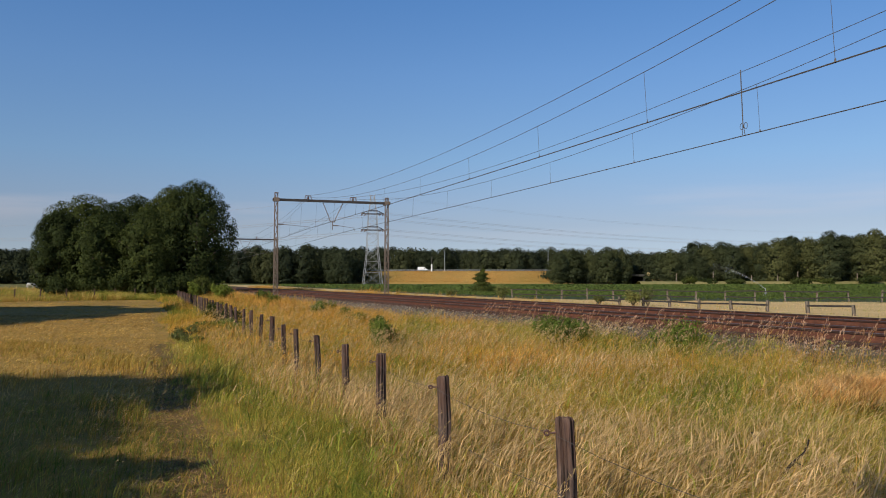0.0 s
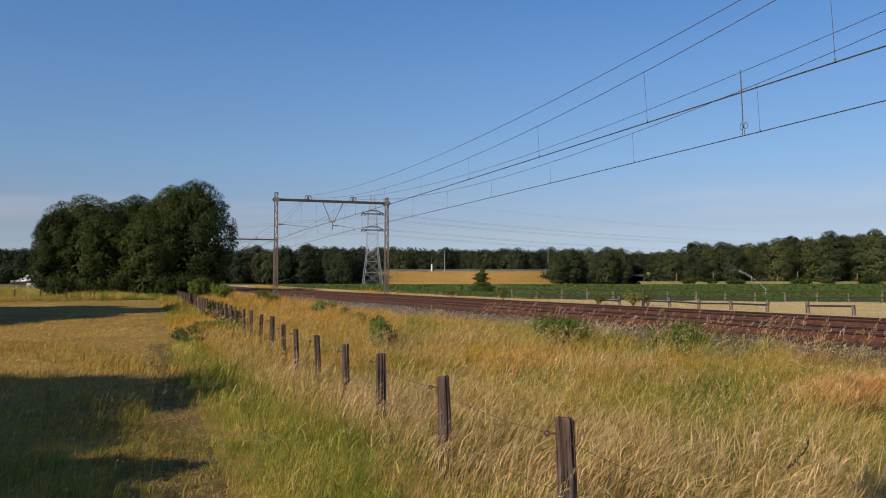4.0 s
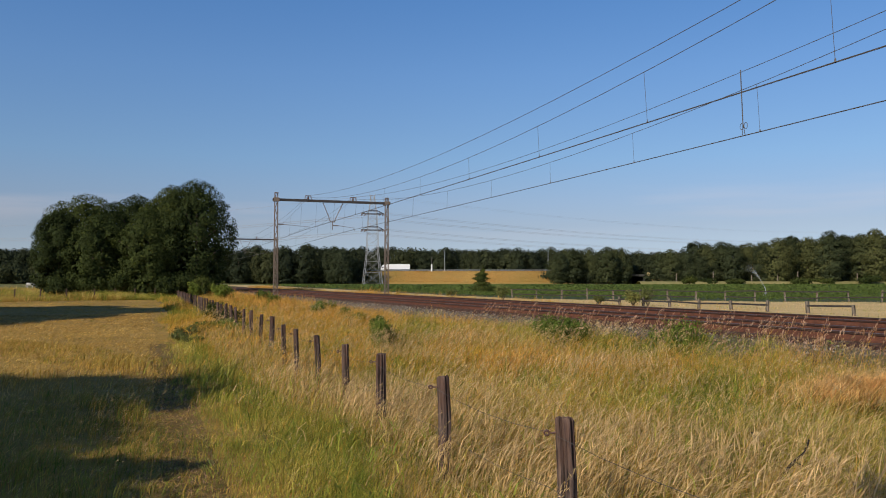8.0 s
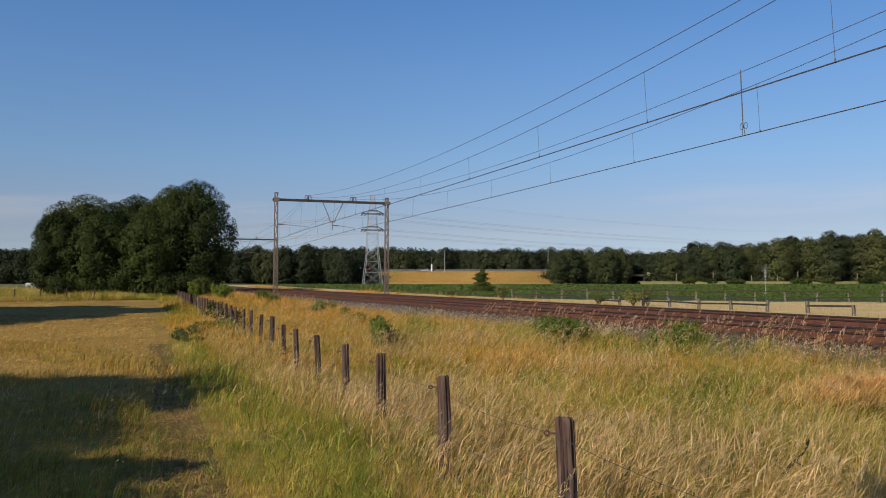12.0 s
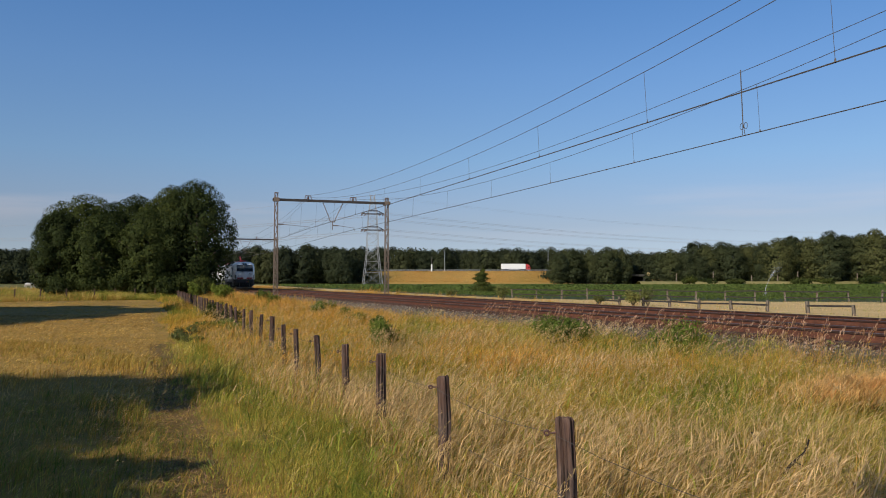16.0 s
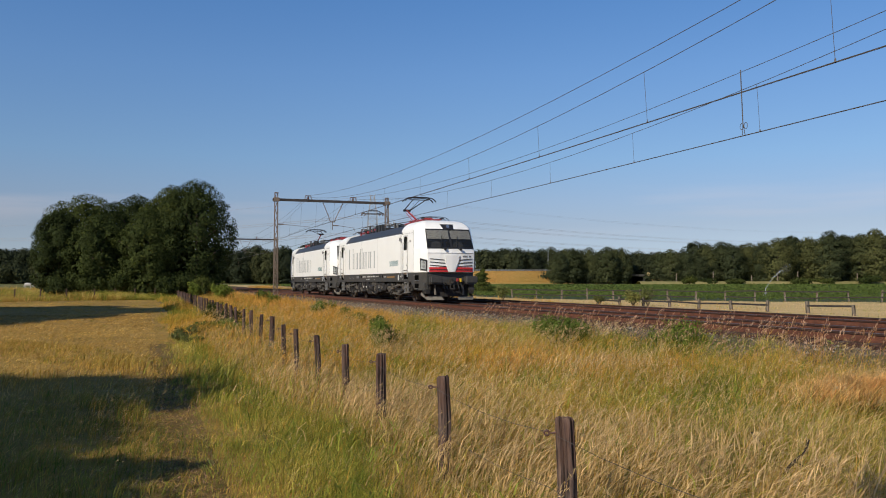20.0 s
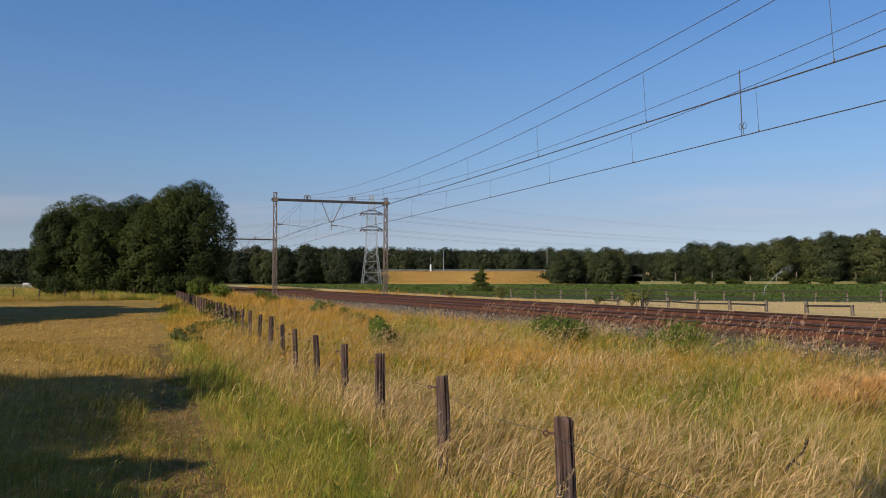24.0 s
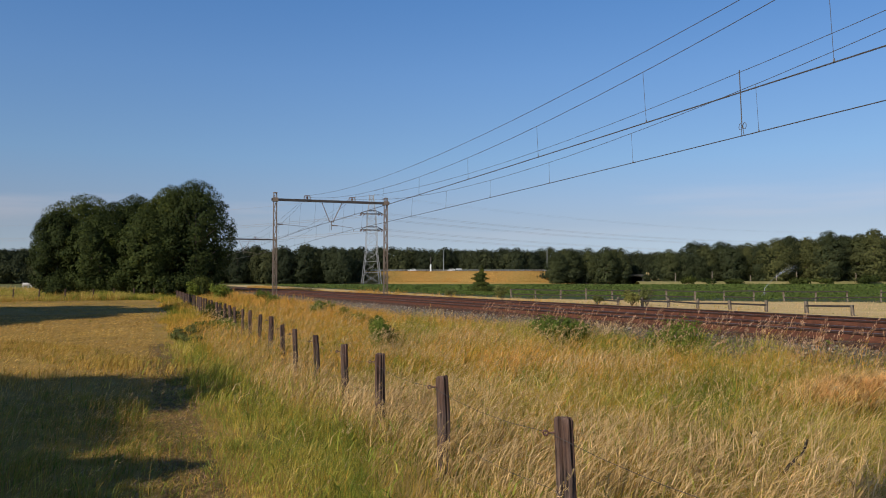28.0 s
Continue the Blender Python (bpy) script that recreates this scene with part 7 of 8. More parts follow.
def build_wheelset(loco, x):
    prof = ((0.0, 0.05), (0.14, 0.05), (0.16, 0.02), (0.48, 0.02), (0.53, 0.065), (0.625, 0.065), (0.632, 0.0), (0.655, -0.065), (0.53, -0.065), (0.48, -0.02), (0.16, -0.02), (0.14, -0.06), (0.0, -0.06))
    w = rod(bmesh.new(), (0, -0.9, 0), (0, 0.9, 0), 0.09, n=12)
    ws = part("wheelset", w, M_WHEEL, loco, "brown steel wheelset")
    ws.location = (x, 0, 0.625)
    for sg in (-1, 1):
        bm = bmesh.new()
        n = 28
        loft(bm, [[(r * math.cos(a), sg * (0.78 + o), r * math.sin(a)) for r, o in prof[1:-1]] for a in [2 * math.pi * k / n for k in range(n)] + [0]], cap=False, closed=False)
        bmesh.ops.remove_doubles(bm, verts=bm.verts, dist=1e-4)
        for k in range(6):
            a = k * math.pi / 3
            rod(bm, (0.32 * math.cos(a), sg * 0.79, 0.32 * math.sin(a)), (0.32 * math.cos(a), sg * 0.815, 0.32 * math.sin(a)), 0.035, n=8)
        part("wheel", bm, M_WHEEL, ws, "worn steel wheel")
    return ws


def build_end(loco, e):
    """Buffers, coupling, hoses and snow plough at one end."""
    bm = boxes((e * 8.55, e * 8.88, -1.15, 1.15, 0.82, 1.39), bevel=0.02)
    for sg in (-1, 1):
        box(bm, e * 8.35, e * 8.80, sg * 0.95, sg * 1.25, 0.55, 0.9, 0.02)
    beam = part("buffer_beam", bm, M_UNDER, loco, "dark grey buffer beam")
    for sg in (-1, 1):
        bm = boxes((e * 8.86, e * 8.95, sg * 0.70, sg * 1.05, 0.86, 1.24), bevel=0.02)
        rod(bm, (e * 8.9, sg * 0.875, 1.05), (e * 9.25, sg * 0.875, 1.05), 0.13, 0.115, 14)
        bf = part("buffer", bm, M_UNDER, beam, "dark buffer with oblong head")
        bm = bmesh.new()
        box(bm, e * 9.25, e * 9.44, sg * 0.875 - 0.30, sg * 0.875 + 0.30, 0.87, 1.23)
        bmesh.ops.bevel(bm, geom=list(bm.edges), offset=0.06, segments=3, affect="EDGES")
        part("buffer_head", bm, M_UNDER, bf)
        for z0, z1 in ((1.04, 1.27), (0.66, 0.88)):
            side = lambda x: 1.478 - max(0.0, x - 7.95) * 0.244
            bm = bmesh.new()
            slab(bm, [(e * 8.02, sg * side(8.02), z0), (e * 8.34, sg * side(8.34), z0), (e * 8.34, sg * side(8.34), z1), (e * 8.02, sg * side(8.02), z1)], (0, sg, 0), 0.006)
            bmesh.ops.recalc_face_normals(bm, faces=bm.faces)
            part("recess_plate", bm, M_RECESS_SHADE, beam, "flush black plate standing in for a shaded foot recess")
            part("step_tread", boxes((e * 8.02, e * 8.34, sg * (side(8.34) - 0.02), sg * (side(8.02) + 0.012), z0 - 0.02, z0), bevel=0.005), M_CERAMIC, beam)
    bm = bmesh.new()
    box(bm, e * 8.88, e * 9.12, -0.07, 0.07, 0.93, 1.12, 0.03)
    rod(bm, (e * 9.08, 0, 1.0), (e * 9.16, 0, 0.86), 0.05)
    for y in (-0.09, 0.09):
        rod(bm, (e * 9.1, y, 1.0), (e * 9.16, y, 0.62), 0.03)
    rod(bm, (e * 9.16, -0.13, 0.62), (e * 9.16, 0.13, 0.62), 0.045)
    part("coupling", bm, M_BOGIE, beam, "dark draw hook and screw coupling")
    for y, mat, lab in ((-0.42, M_BLACK, "black brake hose"), (0.30, M_BLACK, "black brake hose"), (0.46, M_BLACK, "black brake hose"), (-0.28, M_BLACK, "black brake hose")):
        pts = [(e * 8.9, y, 0.92), (e * 9.08, y, 0.86), (e * 9.14, y + 0.05, 0.66), (e * 9.06, y + 0.1, 0.52), (e * 8.95, y + 0.13, 0.66)]
        part("hose", rods(list(zip(pts, pts[1:])), 0.025), mat, beam, lab)
    part("tap_red", boxes((e * 8.96, e * 9.06, 0.26, 0.36, 0.98, 1.12), bevel=0.02), M_PRED, beam, "red tap")
    part("tap_yellow", boxes((e * 8.96, e * 9.06, 0.42, 0.50, 0.95, 1.12), bevel=0.02), M_YELLOW, beam, "yellow tap")
    bm = bmesh.new()
    for sg in (-1, 1):
        q = [(e * 8.98, sg * 0.36, 0.12), (e * 8.84, sg * 1.16, 0.12), (e * 8.70, sg * 1.18, 0.27), (e * 8.82, sg * 0.42, 0.27)]
        slab(bm, q, (e, 0, 0.2), 0.03)
        bar(bm, (e * 8.75, sg * 0.7, 0.35), (e * 8.7, sg * 0.7, 0.85), 0.08, 0.06)
    bmesh.ops.recalc_face_normals(bm, faces=bm.faces)
    part("snow_plough", bm, M_PLOUGH, beam, "dusty pale grey snow plough")
    for sg in (-1, 1):
        bm = bmesh.new()
        slab(bm, [(e * 8.84, sg * 1.16, 0.16), (e * 8.70, sg * 1.21, 0.34), (e * 8.28, sg * 1.21, 0.46), (e * 8.22, sg * 1.21, 0.34)], (0, sg, 0), 0.03)
        bmesh.ops.recalc_face_normals(bm, faces=bm.faces)
        part("plough_wing", bm, M_PLOUGH, beam, "pale side wing of the plough")
    # Box added to fill the dark space under the beam and block the view through.
    part("dark_filler_box", boxes((e * 8.35, e * 8.62, -1.0, 1.0, 0.26, 0.84), bevel=0.03), M_BOGIE, beam, "dark filler box behind the plough")
    for sg in (-1, 1):
        bm = box(bmesh.new(), e * 8.3, e * 8.85, sg * 0.98, sg * 1.2, 0.40, 0.62, 0.03)
        rod(bm, (e * 8.3, sg * 1.0, 0.5), (e * 8.05, sg * 0.8, 0.2), 0.04)
        part("guard_iron", bm, M_BOGIE, beam)


def letter_bars(name, mat, body, x, w, z0, z1, thick, thin, t=0.004, feet=0.0):
    """One big letter as plain uprights: a thick and a thin one with feet."""
    for sg in (-1, 1):
        y = sg * 1.502
        X = (lambda v: v) if sg < 0 else (lambda v: -v)
        rows = [(x, x + thick, z0, z1), (x + w - thin, x + w, z0, z1)]
        if feet:
            rows += [(a - feet, b + feet, z, z + 0.035) for a, b, _, _ in rows[:2] for z in (z0 - 0.035, z1)]
        for half in (rows[0::2], rows[1::2]) if not feet else (rows[:1] + rows[2:4], rows[1:2] + rows[4:]):
            bm = bmesh.new()
            for a, b, c, d in half:
                box(bm, X(a), X(b), y, y + sg * t, c, d)
            part(name, bm, mat, body)


def build_loco(front_up, label):
    loco = thing("locomotive", at_track(0, 0), label, "locomotive", "coupled locomotives")
    # side walls
    bm = bmesh.new()
    loft(bm, [[(x, y, z) for y, z in ((-1.5, 1.40), (1.5, 1.40), (1.5, 3.30), (1.46, 3.34), (-1.46, 3.34), (-1.5, 3.30))] for x in (-5.9, -1.9, 1.65, 5.9)])
    body = part("body", bm, M_WHITE, loco, "white smooth side walls")
    for x in (-1.9, 1.65, 5.9, -5.9):
        for sg in (-1, 1):
            part("panel_joint", box(bmesh.new(), x - 0.006, x + 0.006, sg * 1.498, sg * 1.503, 1.42, 3.28), M_SEAM, body)
    # roof hoods
    for a, b in ((-6.0, -1.92), (-1.90, 1.63), (1.65, 6.0)):
        bm = bmesh.new()
        sa, sb = (0.22 if a == -6.0 else 0), (0.22 if b == 6.0 else 0)
        prof = ((-1.47, 3.32), (-1.45, 3.40), (-1.16, 3.74), (-1.02, 3.79), (1.02, 3.79), (1.16, 3.74), (1.45, 3.40), (1.47, 3.32))
        k = lambda z: (z - 3.32) / 0.47
        loft(bm, [[(a + 0.12 - sa * (1 - k(z)) * -1 - 0.12, y, z) for y, z in prof], [(b - sb * (1 - k(z)) * 1 + sb, y, z) for y, z in prof]])
        part("roof_hood", bm, M_ROOF, loco, "anthracite roof hood")
    bm = bmesh.new()
    for k in range(24):
        x = -5.6 + 11.2 * k / 23
        for sg in (-1, 1):
            part("roof_bolt", box(bmesh.new(), x - 0.03, x + 0.03, sg * 1.46, sg * 1.49, 3.345, 3.375), M_CERAMIC, loco)
    # underframe band following the cabs' plan
    lo = [(x, y) for x, y in ((-8.86, -1.12), (-8.4, -1.36), (-7.95, -1.47), (7.95, -1.47), (8.4, -1.36), (8.86, -1.12), (8.86, 1.12), (8.4, 1.36), (7.95, 1.47), (-7.95, 1.47), (-8.4, 1.36), (-8.86, 1.12))]
    bm = loft(bmesh.new(), [[(x, y, z) for x, y in lo] for z in (0.97, 1.00, 1.395)])
    frame_part = part("underframe", bm, M_UNDER, loco, "dark grey underframe band")
    for e in (-1, 1):
        for sg in (-1, 1):
            bm = bmesh.new()
            slab(bm, [(e * 7.35, sg * 1.468, 0.98), (e * 7.95, sg * 1.468, 0.98), (e * 7.95, sg * 1.468, 0.60), (e * 7.72, sg * 1.468, 0.76)], (0, -sg, 0), 0.05)
            slab(bm, [(e * 7.95, sg * 1.468, 0.98), (e * 8.4, sg * 1.358, 0.98), (e * 8.4, sg * 1.358, 0.56), (e * 7.95, sg * 1.468, 0.60)], (0, -sg, 0), 0.05)
            slab(bm, [(e * 8.4, sg * 1.358, 0.98), (e * 8.86, sg * 1.118, 0.98), (e * 8.80, sg * 1.11, 0.58), (e * 8.4, sg * 1.358, 0.56)], (0, -sg, 0), 0.05)
            bmesh.ops.recalc_face_normals(bm, faces=bm.faces)
            part("end_skirt", bm, M_UNDER, frame_part)
            bm = boxes((e * 6.42, e * 6.98, sg * 1.465, sg * 1.485, 1.10, 1.30))
            part("step_shade_plate", bm, M_RECESS_SHADE, frame_part)
            bm = bmesh.new()
            for x in (6.50, 6.90):
                box(bm, e * x - 0.02, e * x + 0.02, sg * 1.40, sg * 1.48, 0.42, 0.98)
            for z in (0.45, 0.70, 0.92):
                box(bm, e * 6.48, e * 6.92, sg * 1.34, sg * 1.50, z - 0.015, z + 0.015)
            part("ladder", bm, M_CERAMIC, frame_part, "grey steel cab ladder")
            part("orange_mark", boxes((e * 6.45, e * 6.85, sg * 1.468, sg * 1.474, 1.335, 1.365)), M_ORANGE, frame_part)
    # markings on the band, as plain bars
    for sg in (-1, 1):
        X = (lambda v: v) if sg < 0 else (lambda v: -v)
        for a, b, z0, z1 in ((-4.8, -4.5, 1.19, 1.22), (-4.1, -3.85, 1.19, 1.22), (-1.6, -1.0, 1.22, 1.29), (-0.6, 0.0, 1.22, 1.30), (0.08, 0.2, 1.22, 1.30), (0.28, 0.52, 1.22, 1.30), (0.6, 1.05, 1.22, 1.30), (1.2, 1.75, 1.24, 1.29),
                             (-0.85, -0.75, 1.07, 1.13), (-0.65, -0.55, 1.07, 1.13), (-0.45, -0.3, 1.07, 1.14), (-0.15, -0.03, 1.07, 1.13), (0.9, 0.98, 1.07, 1.12), (2.8, 3.2, 1.20, 1.25), (5.35, 5.6, 1.05, 1.30), (5.7, 5.95, 1.2, 1.24), (6.05, 6.15, 1.05, 1.12), (7.9, 8.0, 1.22, 1.30)):
            bars = max(1, int((b - a) / 0.075)) if z1 - z0 < 0.12 else 1
            bm = bmesh.new()
            for k in range(bars):
                u = a + (b - a) * k / bars
                box(bm, X(u), X(u + (b - a) / bars * (0.62 if bars > 1 else 0.5)), sg * 1.469, sg * 1.474, z0, z1 - (0.012 if k % 3 else 0.0))
            part("pale_marking", bm, M_MARK, frame_part)
        part("orange_markings", boxes((X(3.35), X(4.75), sg * 1.469, sg * 1.474, 1.18, 1.24)), M_ORANGE, frame_part)
        for x in (-2.28, -1.92, 2.05, 2.5):
            part("sight_hole_disc", rod(bmesh.new(), (X(x), sg * 1.44, 1.26), (X(x), sg * 1.474, 1.26), 0.085, n=16), M_RECESS_SHADE, frame_part, "flush black disc standing in for a shaded round opening")
        part("label_plate", boxes((X(-3.1), X(-2.55), sg * 1.469, sg * 1.476, 1.18, 1.31)), M_CERAMIC, frame_part)
    # name and maker in plain shapes on the sides
    for x, w, z1, th, tn in ((-4.86, 1.02, 2.92, 0.17, 0.07), (-3.72, 0.66, 2.63, 0.14, 0.06), (-2.86, 0.62, 2.63, 0.14, 0.06), (-2.08, 0.42, 2.86, 0.14, 0.05), (-1.50, 0.48, 2.63, 0.14, 0.07), (-0.86, 0.78, 2.63, 0.15, 0.15), (0.14, 0.92, 2.63, 0.14, 0.14)):
        letter_bars("name_bar", M_GREYLET, body, x, w, 1.77, z1, th, tn, feet=0.05)
    for k in range(7):
        x = 4.0 + 0.217 * k
        letter_bars("maker_bar", M_TEAL, body, x, 0.16 if k else 0.12, 1.76, 2.04, 0.05, 0.04)
    build_cab(loco, 1)
    build_cab(loco, -1)
    for xc in (-4.72, 4.72):
        build_bogie(loco, xc)
    sets = [build_wheelset(loco, x) for x in (-6.22, -3.22, 3.22, 6.22)]
    build_end(loco, 1)
    build_end(loco, -1)
    # equipment boxes between the bogies
    for sg in (-1, 1):
        for a, b, z0, z1, mat, lab in ((-2.55, -2.15, 0.40, 0.97, M_BOGIE_L, "pale equipment box"), (-1.95, -1.42, 0.42, 0.97, M_BOX, "equipment box coloured near-black for the underframe shade"), (-1.36, -0.85, 0.50, 0.97, M_BOX, "equipment box coloured near-black for the underframe shade"), (-0.75, -0.12, 0.28, 0.97, M_BOX, "equipment box coloured near-black for the underframe shade"), (-0.06, 0.35, 0.34, 0.90, M_BOGIE, "dusty equipment box"),
                                      (0.45, 1.25, 0.36, 0.97, M_BOX, "equipment box coloured near-black for the underframe shade"), (1.35, 1.88, 0.42, 0.97, M_BOX, "equipment box coloured near-black for the underframe shade"), (1.95, 2.5, 0.52, 0.97, M_BOGIE, "dusty equipment box")):
            x0, x1 = (a, b) if sg < 0 else (-b, -a)
            bx = part("equipment_box", boxes((x0, x1, sg * 0.85, sg * 1.38, z0, z1), bevel=0.03), mat, loco, lab)
            part("box_label", boxes((x0 + 0.15, x0 + 0.25, sg * 1.381, sg * 1.386, 0.62, 0.72)), M_MARK, bx)
        bm = bmesh.new()
        rod(bm, (0.1, sg * 1.40, 0.62), (0.1 + 0.7, sg * 1.40, 0.62), 0.16, n=14)
        part("air_reservoir", bm, M_BOGIE, loco, "dusty air reservoir")
        rng = random.Random(int(7 + sg))
        for k in range(30):
            x, z, w, h = rng.uniform(-2.9, 2.8), rng.uniform(0.35, 0.9), rng.uniform(0.03, 0.13), rng.uniform(0.04, 0.2)
            part("bracket", boxes((x - w, x + w, sg * 1.37, sg * rng.uniform(1.40, 1.47), z - h / 2, z + h / 2), bevel=0.012), (M_BOGIE, M_BOGIE_L, M_BLACK)[k % 3], loco)
        for k in range(6):
            x, z = rng.uniform(-2.4, 1.8), rng.uniform(0.35, 0.9)
            pts = [(x, sg * 1.40, 0.97), (x + 0.02, sg * 1.43, z), (x + rng.uniform(0.2, 0.6), sg * 1.42, z - 0.06), (x + 0.6, sg * 1.38, z - 0.12)]
            part("pipe", rods(list(zip(pts, pts[1:])), rng.uniform(0.014, 0.028)), M_BLACK if k % 2 else M_BOGIE_L, loco)
        for x in (-2.85, 2.78):
            part("air_reservoir", rod(bmesh.new(), (x, sg * 1.05, 0.66), (x, sg * 1.40, 0.66), 0.2, 0.18, 14), M_BOGIE, loco, "dusty round cooler")
    part("transformer_tank", boxes((-2.4, 2.4, -0.85, 0.85, 0.22, 0.97), bevel=0.05), M_BOGIE, loco)
    part("underfloor", boxes((-7.9, 7.9, -1.2, 1.2, 0.90, 1.0)), M_BOGIE, loco)
    # roof gear
    for x in (-1.4, -0.9, -0.3, 0.4, 0.9, 1.5):
        bm = bmesh.new()
        y = 0.45 if int(x * 10) % 2 else -0.45
        for k in range(6):
            rod(bm, (x, y, 3.80 + 0.05 * k), (x, y, 3.845 + 0.05 * k), 0.09, 0.06, 10)
        rod(bm, (x, y, 3.78), (x, y, 4.16), 0.045)
        box(bm, x - 0.10, x + 0.10, y - 0.07, y + 0.07, 4.10, 4.20, 0.02)
        part("roof_insulator", bm, M_CERAMIC, loco, "ribbed grey roof insulator")
    pts = [(-2.6, 0.2, 4.0), (-1.4, 0.45, 4.2), (-0.3, -0.45, 4.18), (0.4, 0.45, 4.2), (1.5, -0.45, 4.2), (2.6, -0.1, 4.02)]
    part("roof_busbar", rods(list(zip(pts, pts[1:])), 0.022), M_BLACK, loco)
    for row in ((-0.75, -0.45, -0.5, 0.1, 3.79, 4.08), (0.55, 0.85, -0.2, 0.5, 3.79, 4.05), (1.7, 2.3, -0.35, 0.35, 3.79, 3.98), (2.45, 2.75, -0.6, -0.2, 3.79, 4.02), (-2.4, -1.9, -0.4, 0.3, 3.79, 4.0)):
        part("roof_switchgear", boxes(row, bevel=0.03), M_ROOF, loco)
    rng = random.Random(19)
    for k in range(26):
        x, y = -2.7 + 5.4 * k / 25 + rng.uniform(-0.08, 0.08), rng.choice((-0.75, -0.45, 0.1, 0.5))
        w, d, h = rng.uniform(0.05, 0.16), rng.uniform(0.05, 0.16), rng.uniform(0.12, 0.44)
        if k % 3 == 0:
            part("roof_insulator", rod(rod(bmesh.new(), (x, y, 3.78), (x, y, 3.80 + h), 0.075, 0.06, 10), (x, y, 3.80 + h), (x, y, 3.86 + h), 0.10, 0.09, 10), M_ROOF, loco, "dark roof insulator")
        else:
            part("roof_switchgear", boxes((x - w, x + w, y - d, y + d, 3.78, 3.80 + h), bevel=0.02), M_ROOF if k % 2 else M_BLACK, loco)
    pts = [(x, -0.6 + 0.15 * math.sin(x * 5), 4.12 + 0.10 * math.sin(x * 7)) for x in [-2.7 + 0.3 * k for k in range(19)]]
    part("roof_conductor", rods(list(zip(pts, pts[1:])), 0.028), M_CERAMIC, loco, "grey jointed roof conductor")
    for x in (-2.9, -2.2, 2.3, 2.75, 5.0, -5.0):
        bm = bmesh.new()
        for k in range(5):
            rod(bm, (x, -0.7, 3.80 + 0.05 * k), (x, -0.7, 3.845 + 0.05 * k), 0.075, 0.05, 8)
        rod(bm, (x, -0.7, 3.78), (x, -0.7, 4.09), 0.04)
        part("roof_insulator", bm, M_PRED if abs(x) > 2.8 else M_CERAMIC, loco, "ribbed roof insulator")
    for sg in (-0.7, 0.65):
        part("roof_cable", rods([((-5.4, sg, 4.05), (-2.6, sg, 4.10)), ((-2.6, sg, 4.10), (2.5, sg, 4.10)), ((2.5, sg, 4.10), (5.4, sg, 4.04))], 0.018), M_BLACK, loco)
    for e in (-1, 1):
        build_pantograph(loco, e * 3.95, e, (e > 0) == front_up)
        build_pantograph(loco, e * 5.6, e, False, 4.05)
        bm = rod(bmesh.new(), (e * 7.0, -0.55, 3.78), (e * 7.0, -0.55, 4.02), 0.018)
        part("antenna", bm, M_CERAMIC, loco)
    return loco, sets


LOCO_FRONT, SETS_FRONT = build_loco(True, "white electric locomotive with front pantograph raised, on the rails")
LOCO_REAR, SETS_REAR = build_loco(False, "white electric locomotive with rear pantograph raised, coupled behind another")


# ---- road vehicles, sprinkler, pony ----
M_VWHITE = paint("white_vehicle_paint", (0.8, 0.8, 0.79), 0.4, 0, 0.03)
M_VSILVER = paint("silver_vehicle_paint", (0.5, 0.51, 0.53), 0.35, 0.3, 0.04)
M_VRED = paint("red_cab_paint", (0.45, 0.05, 0.05), 0.4, 0, 0.05)
M_VGLASS = paint("dark_vehicle_glass", (0.02, 0.025, 0.03), 0.1, 0, 0.05)
M_TYRE = paint("tyre_rubber", (0.02, 0.02, 0.02), 0.8, 0, 0.1)


def add_wheels(v, xs, w, r=0.33):
    for x in xs:
        for sg in (-1, 1):
            wh = part("wheel", rod(bmesh.new(), (x, sg * (w / 2 - 0.22), r), (x, sg * w / 2, r), r, n=14), M_TYRE, v)
            part("rim", rod(bmesh.new(), (x, sg * w / 2, r), (x, sg * (w / 2 + 0.01), r), r * 0.6, n=10), M_VSILVER, wh)


def side_profile(pts, w, tuck=0.12):
    """A body from its side outline (x, z), narrower at the top."""
    bm = bmesh.new()
    f = lambda z: w / 2 - tuck * max(0, (z - 0.9)) / 0.8
    return loft(bm, [[(x, -f(z), z) for x, z in pts], [(x, f(z), z) for x, z in pts]])


def build_van(label):
    v = thing("van", pose(0, 0, 0), label, "van")
    part("body", side_profile(((-2.7, 0.35), (2.65, 0.35), (2.7, 0.95), (1.95, 1.15), (1.25, 2.05), (0.9, 2.25), (-2.6, 2.25), (-2.7, 2.1)), 2.0), M_VWHITE, v)
    part("windscreen", side_profile(((1.93, 1.2), (1.97, 1.22), (1.30, 2.04), (1.26, 2.02)), 1.9), M_VGLASS, v)
    part("side_window", boxes((0.75, 1.45, -1.01, 1.01, 1.25, 1.75), bevel=0.03), M_VGLASS, v)
    add_wheels(v, (-1.7, 1.75), 2.02)
    return v


def build_car(label, paintwork):
    v = thing("car", pose(0, 0, 0), label, "car", "cars")
    part("body", side_profile(((-2.15, 0.3), (2.15, 0.3), (2.18, 0.7), (1.2, 0.95), (0.55, 1.43), (-1.2, 1.45), (-2.0, 1.0), (-2.2, 0.85)), 1.8, 0.25), paintwork, v)
    part("window_band", side_profile(((1.1, 0.97), (0.5, 1.38), (-1.15, 1.40), (-1.8, 1.0)), 1.83, 0.25), M_VGLASS, v)
    add_wheels(v, (-1.35, 1.4), 1.82)
    return v


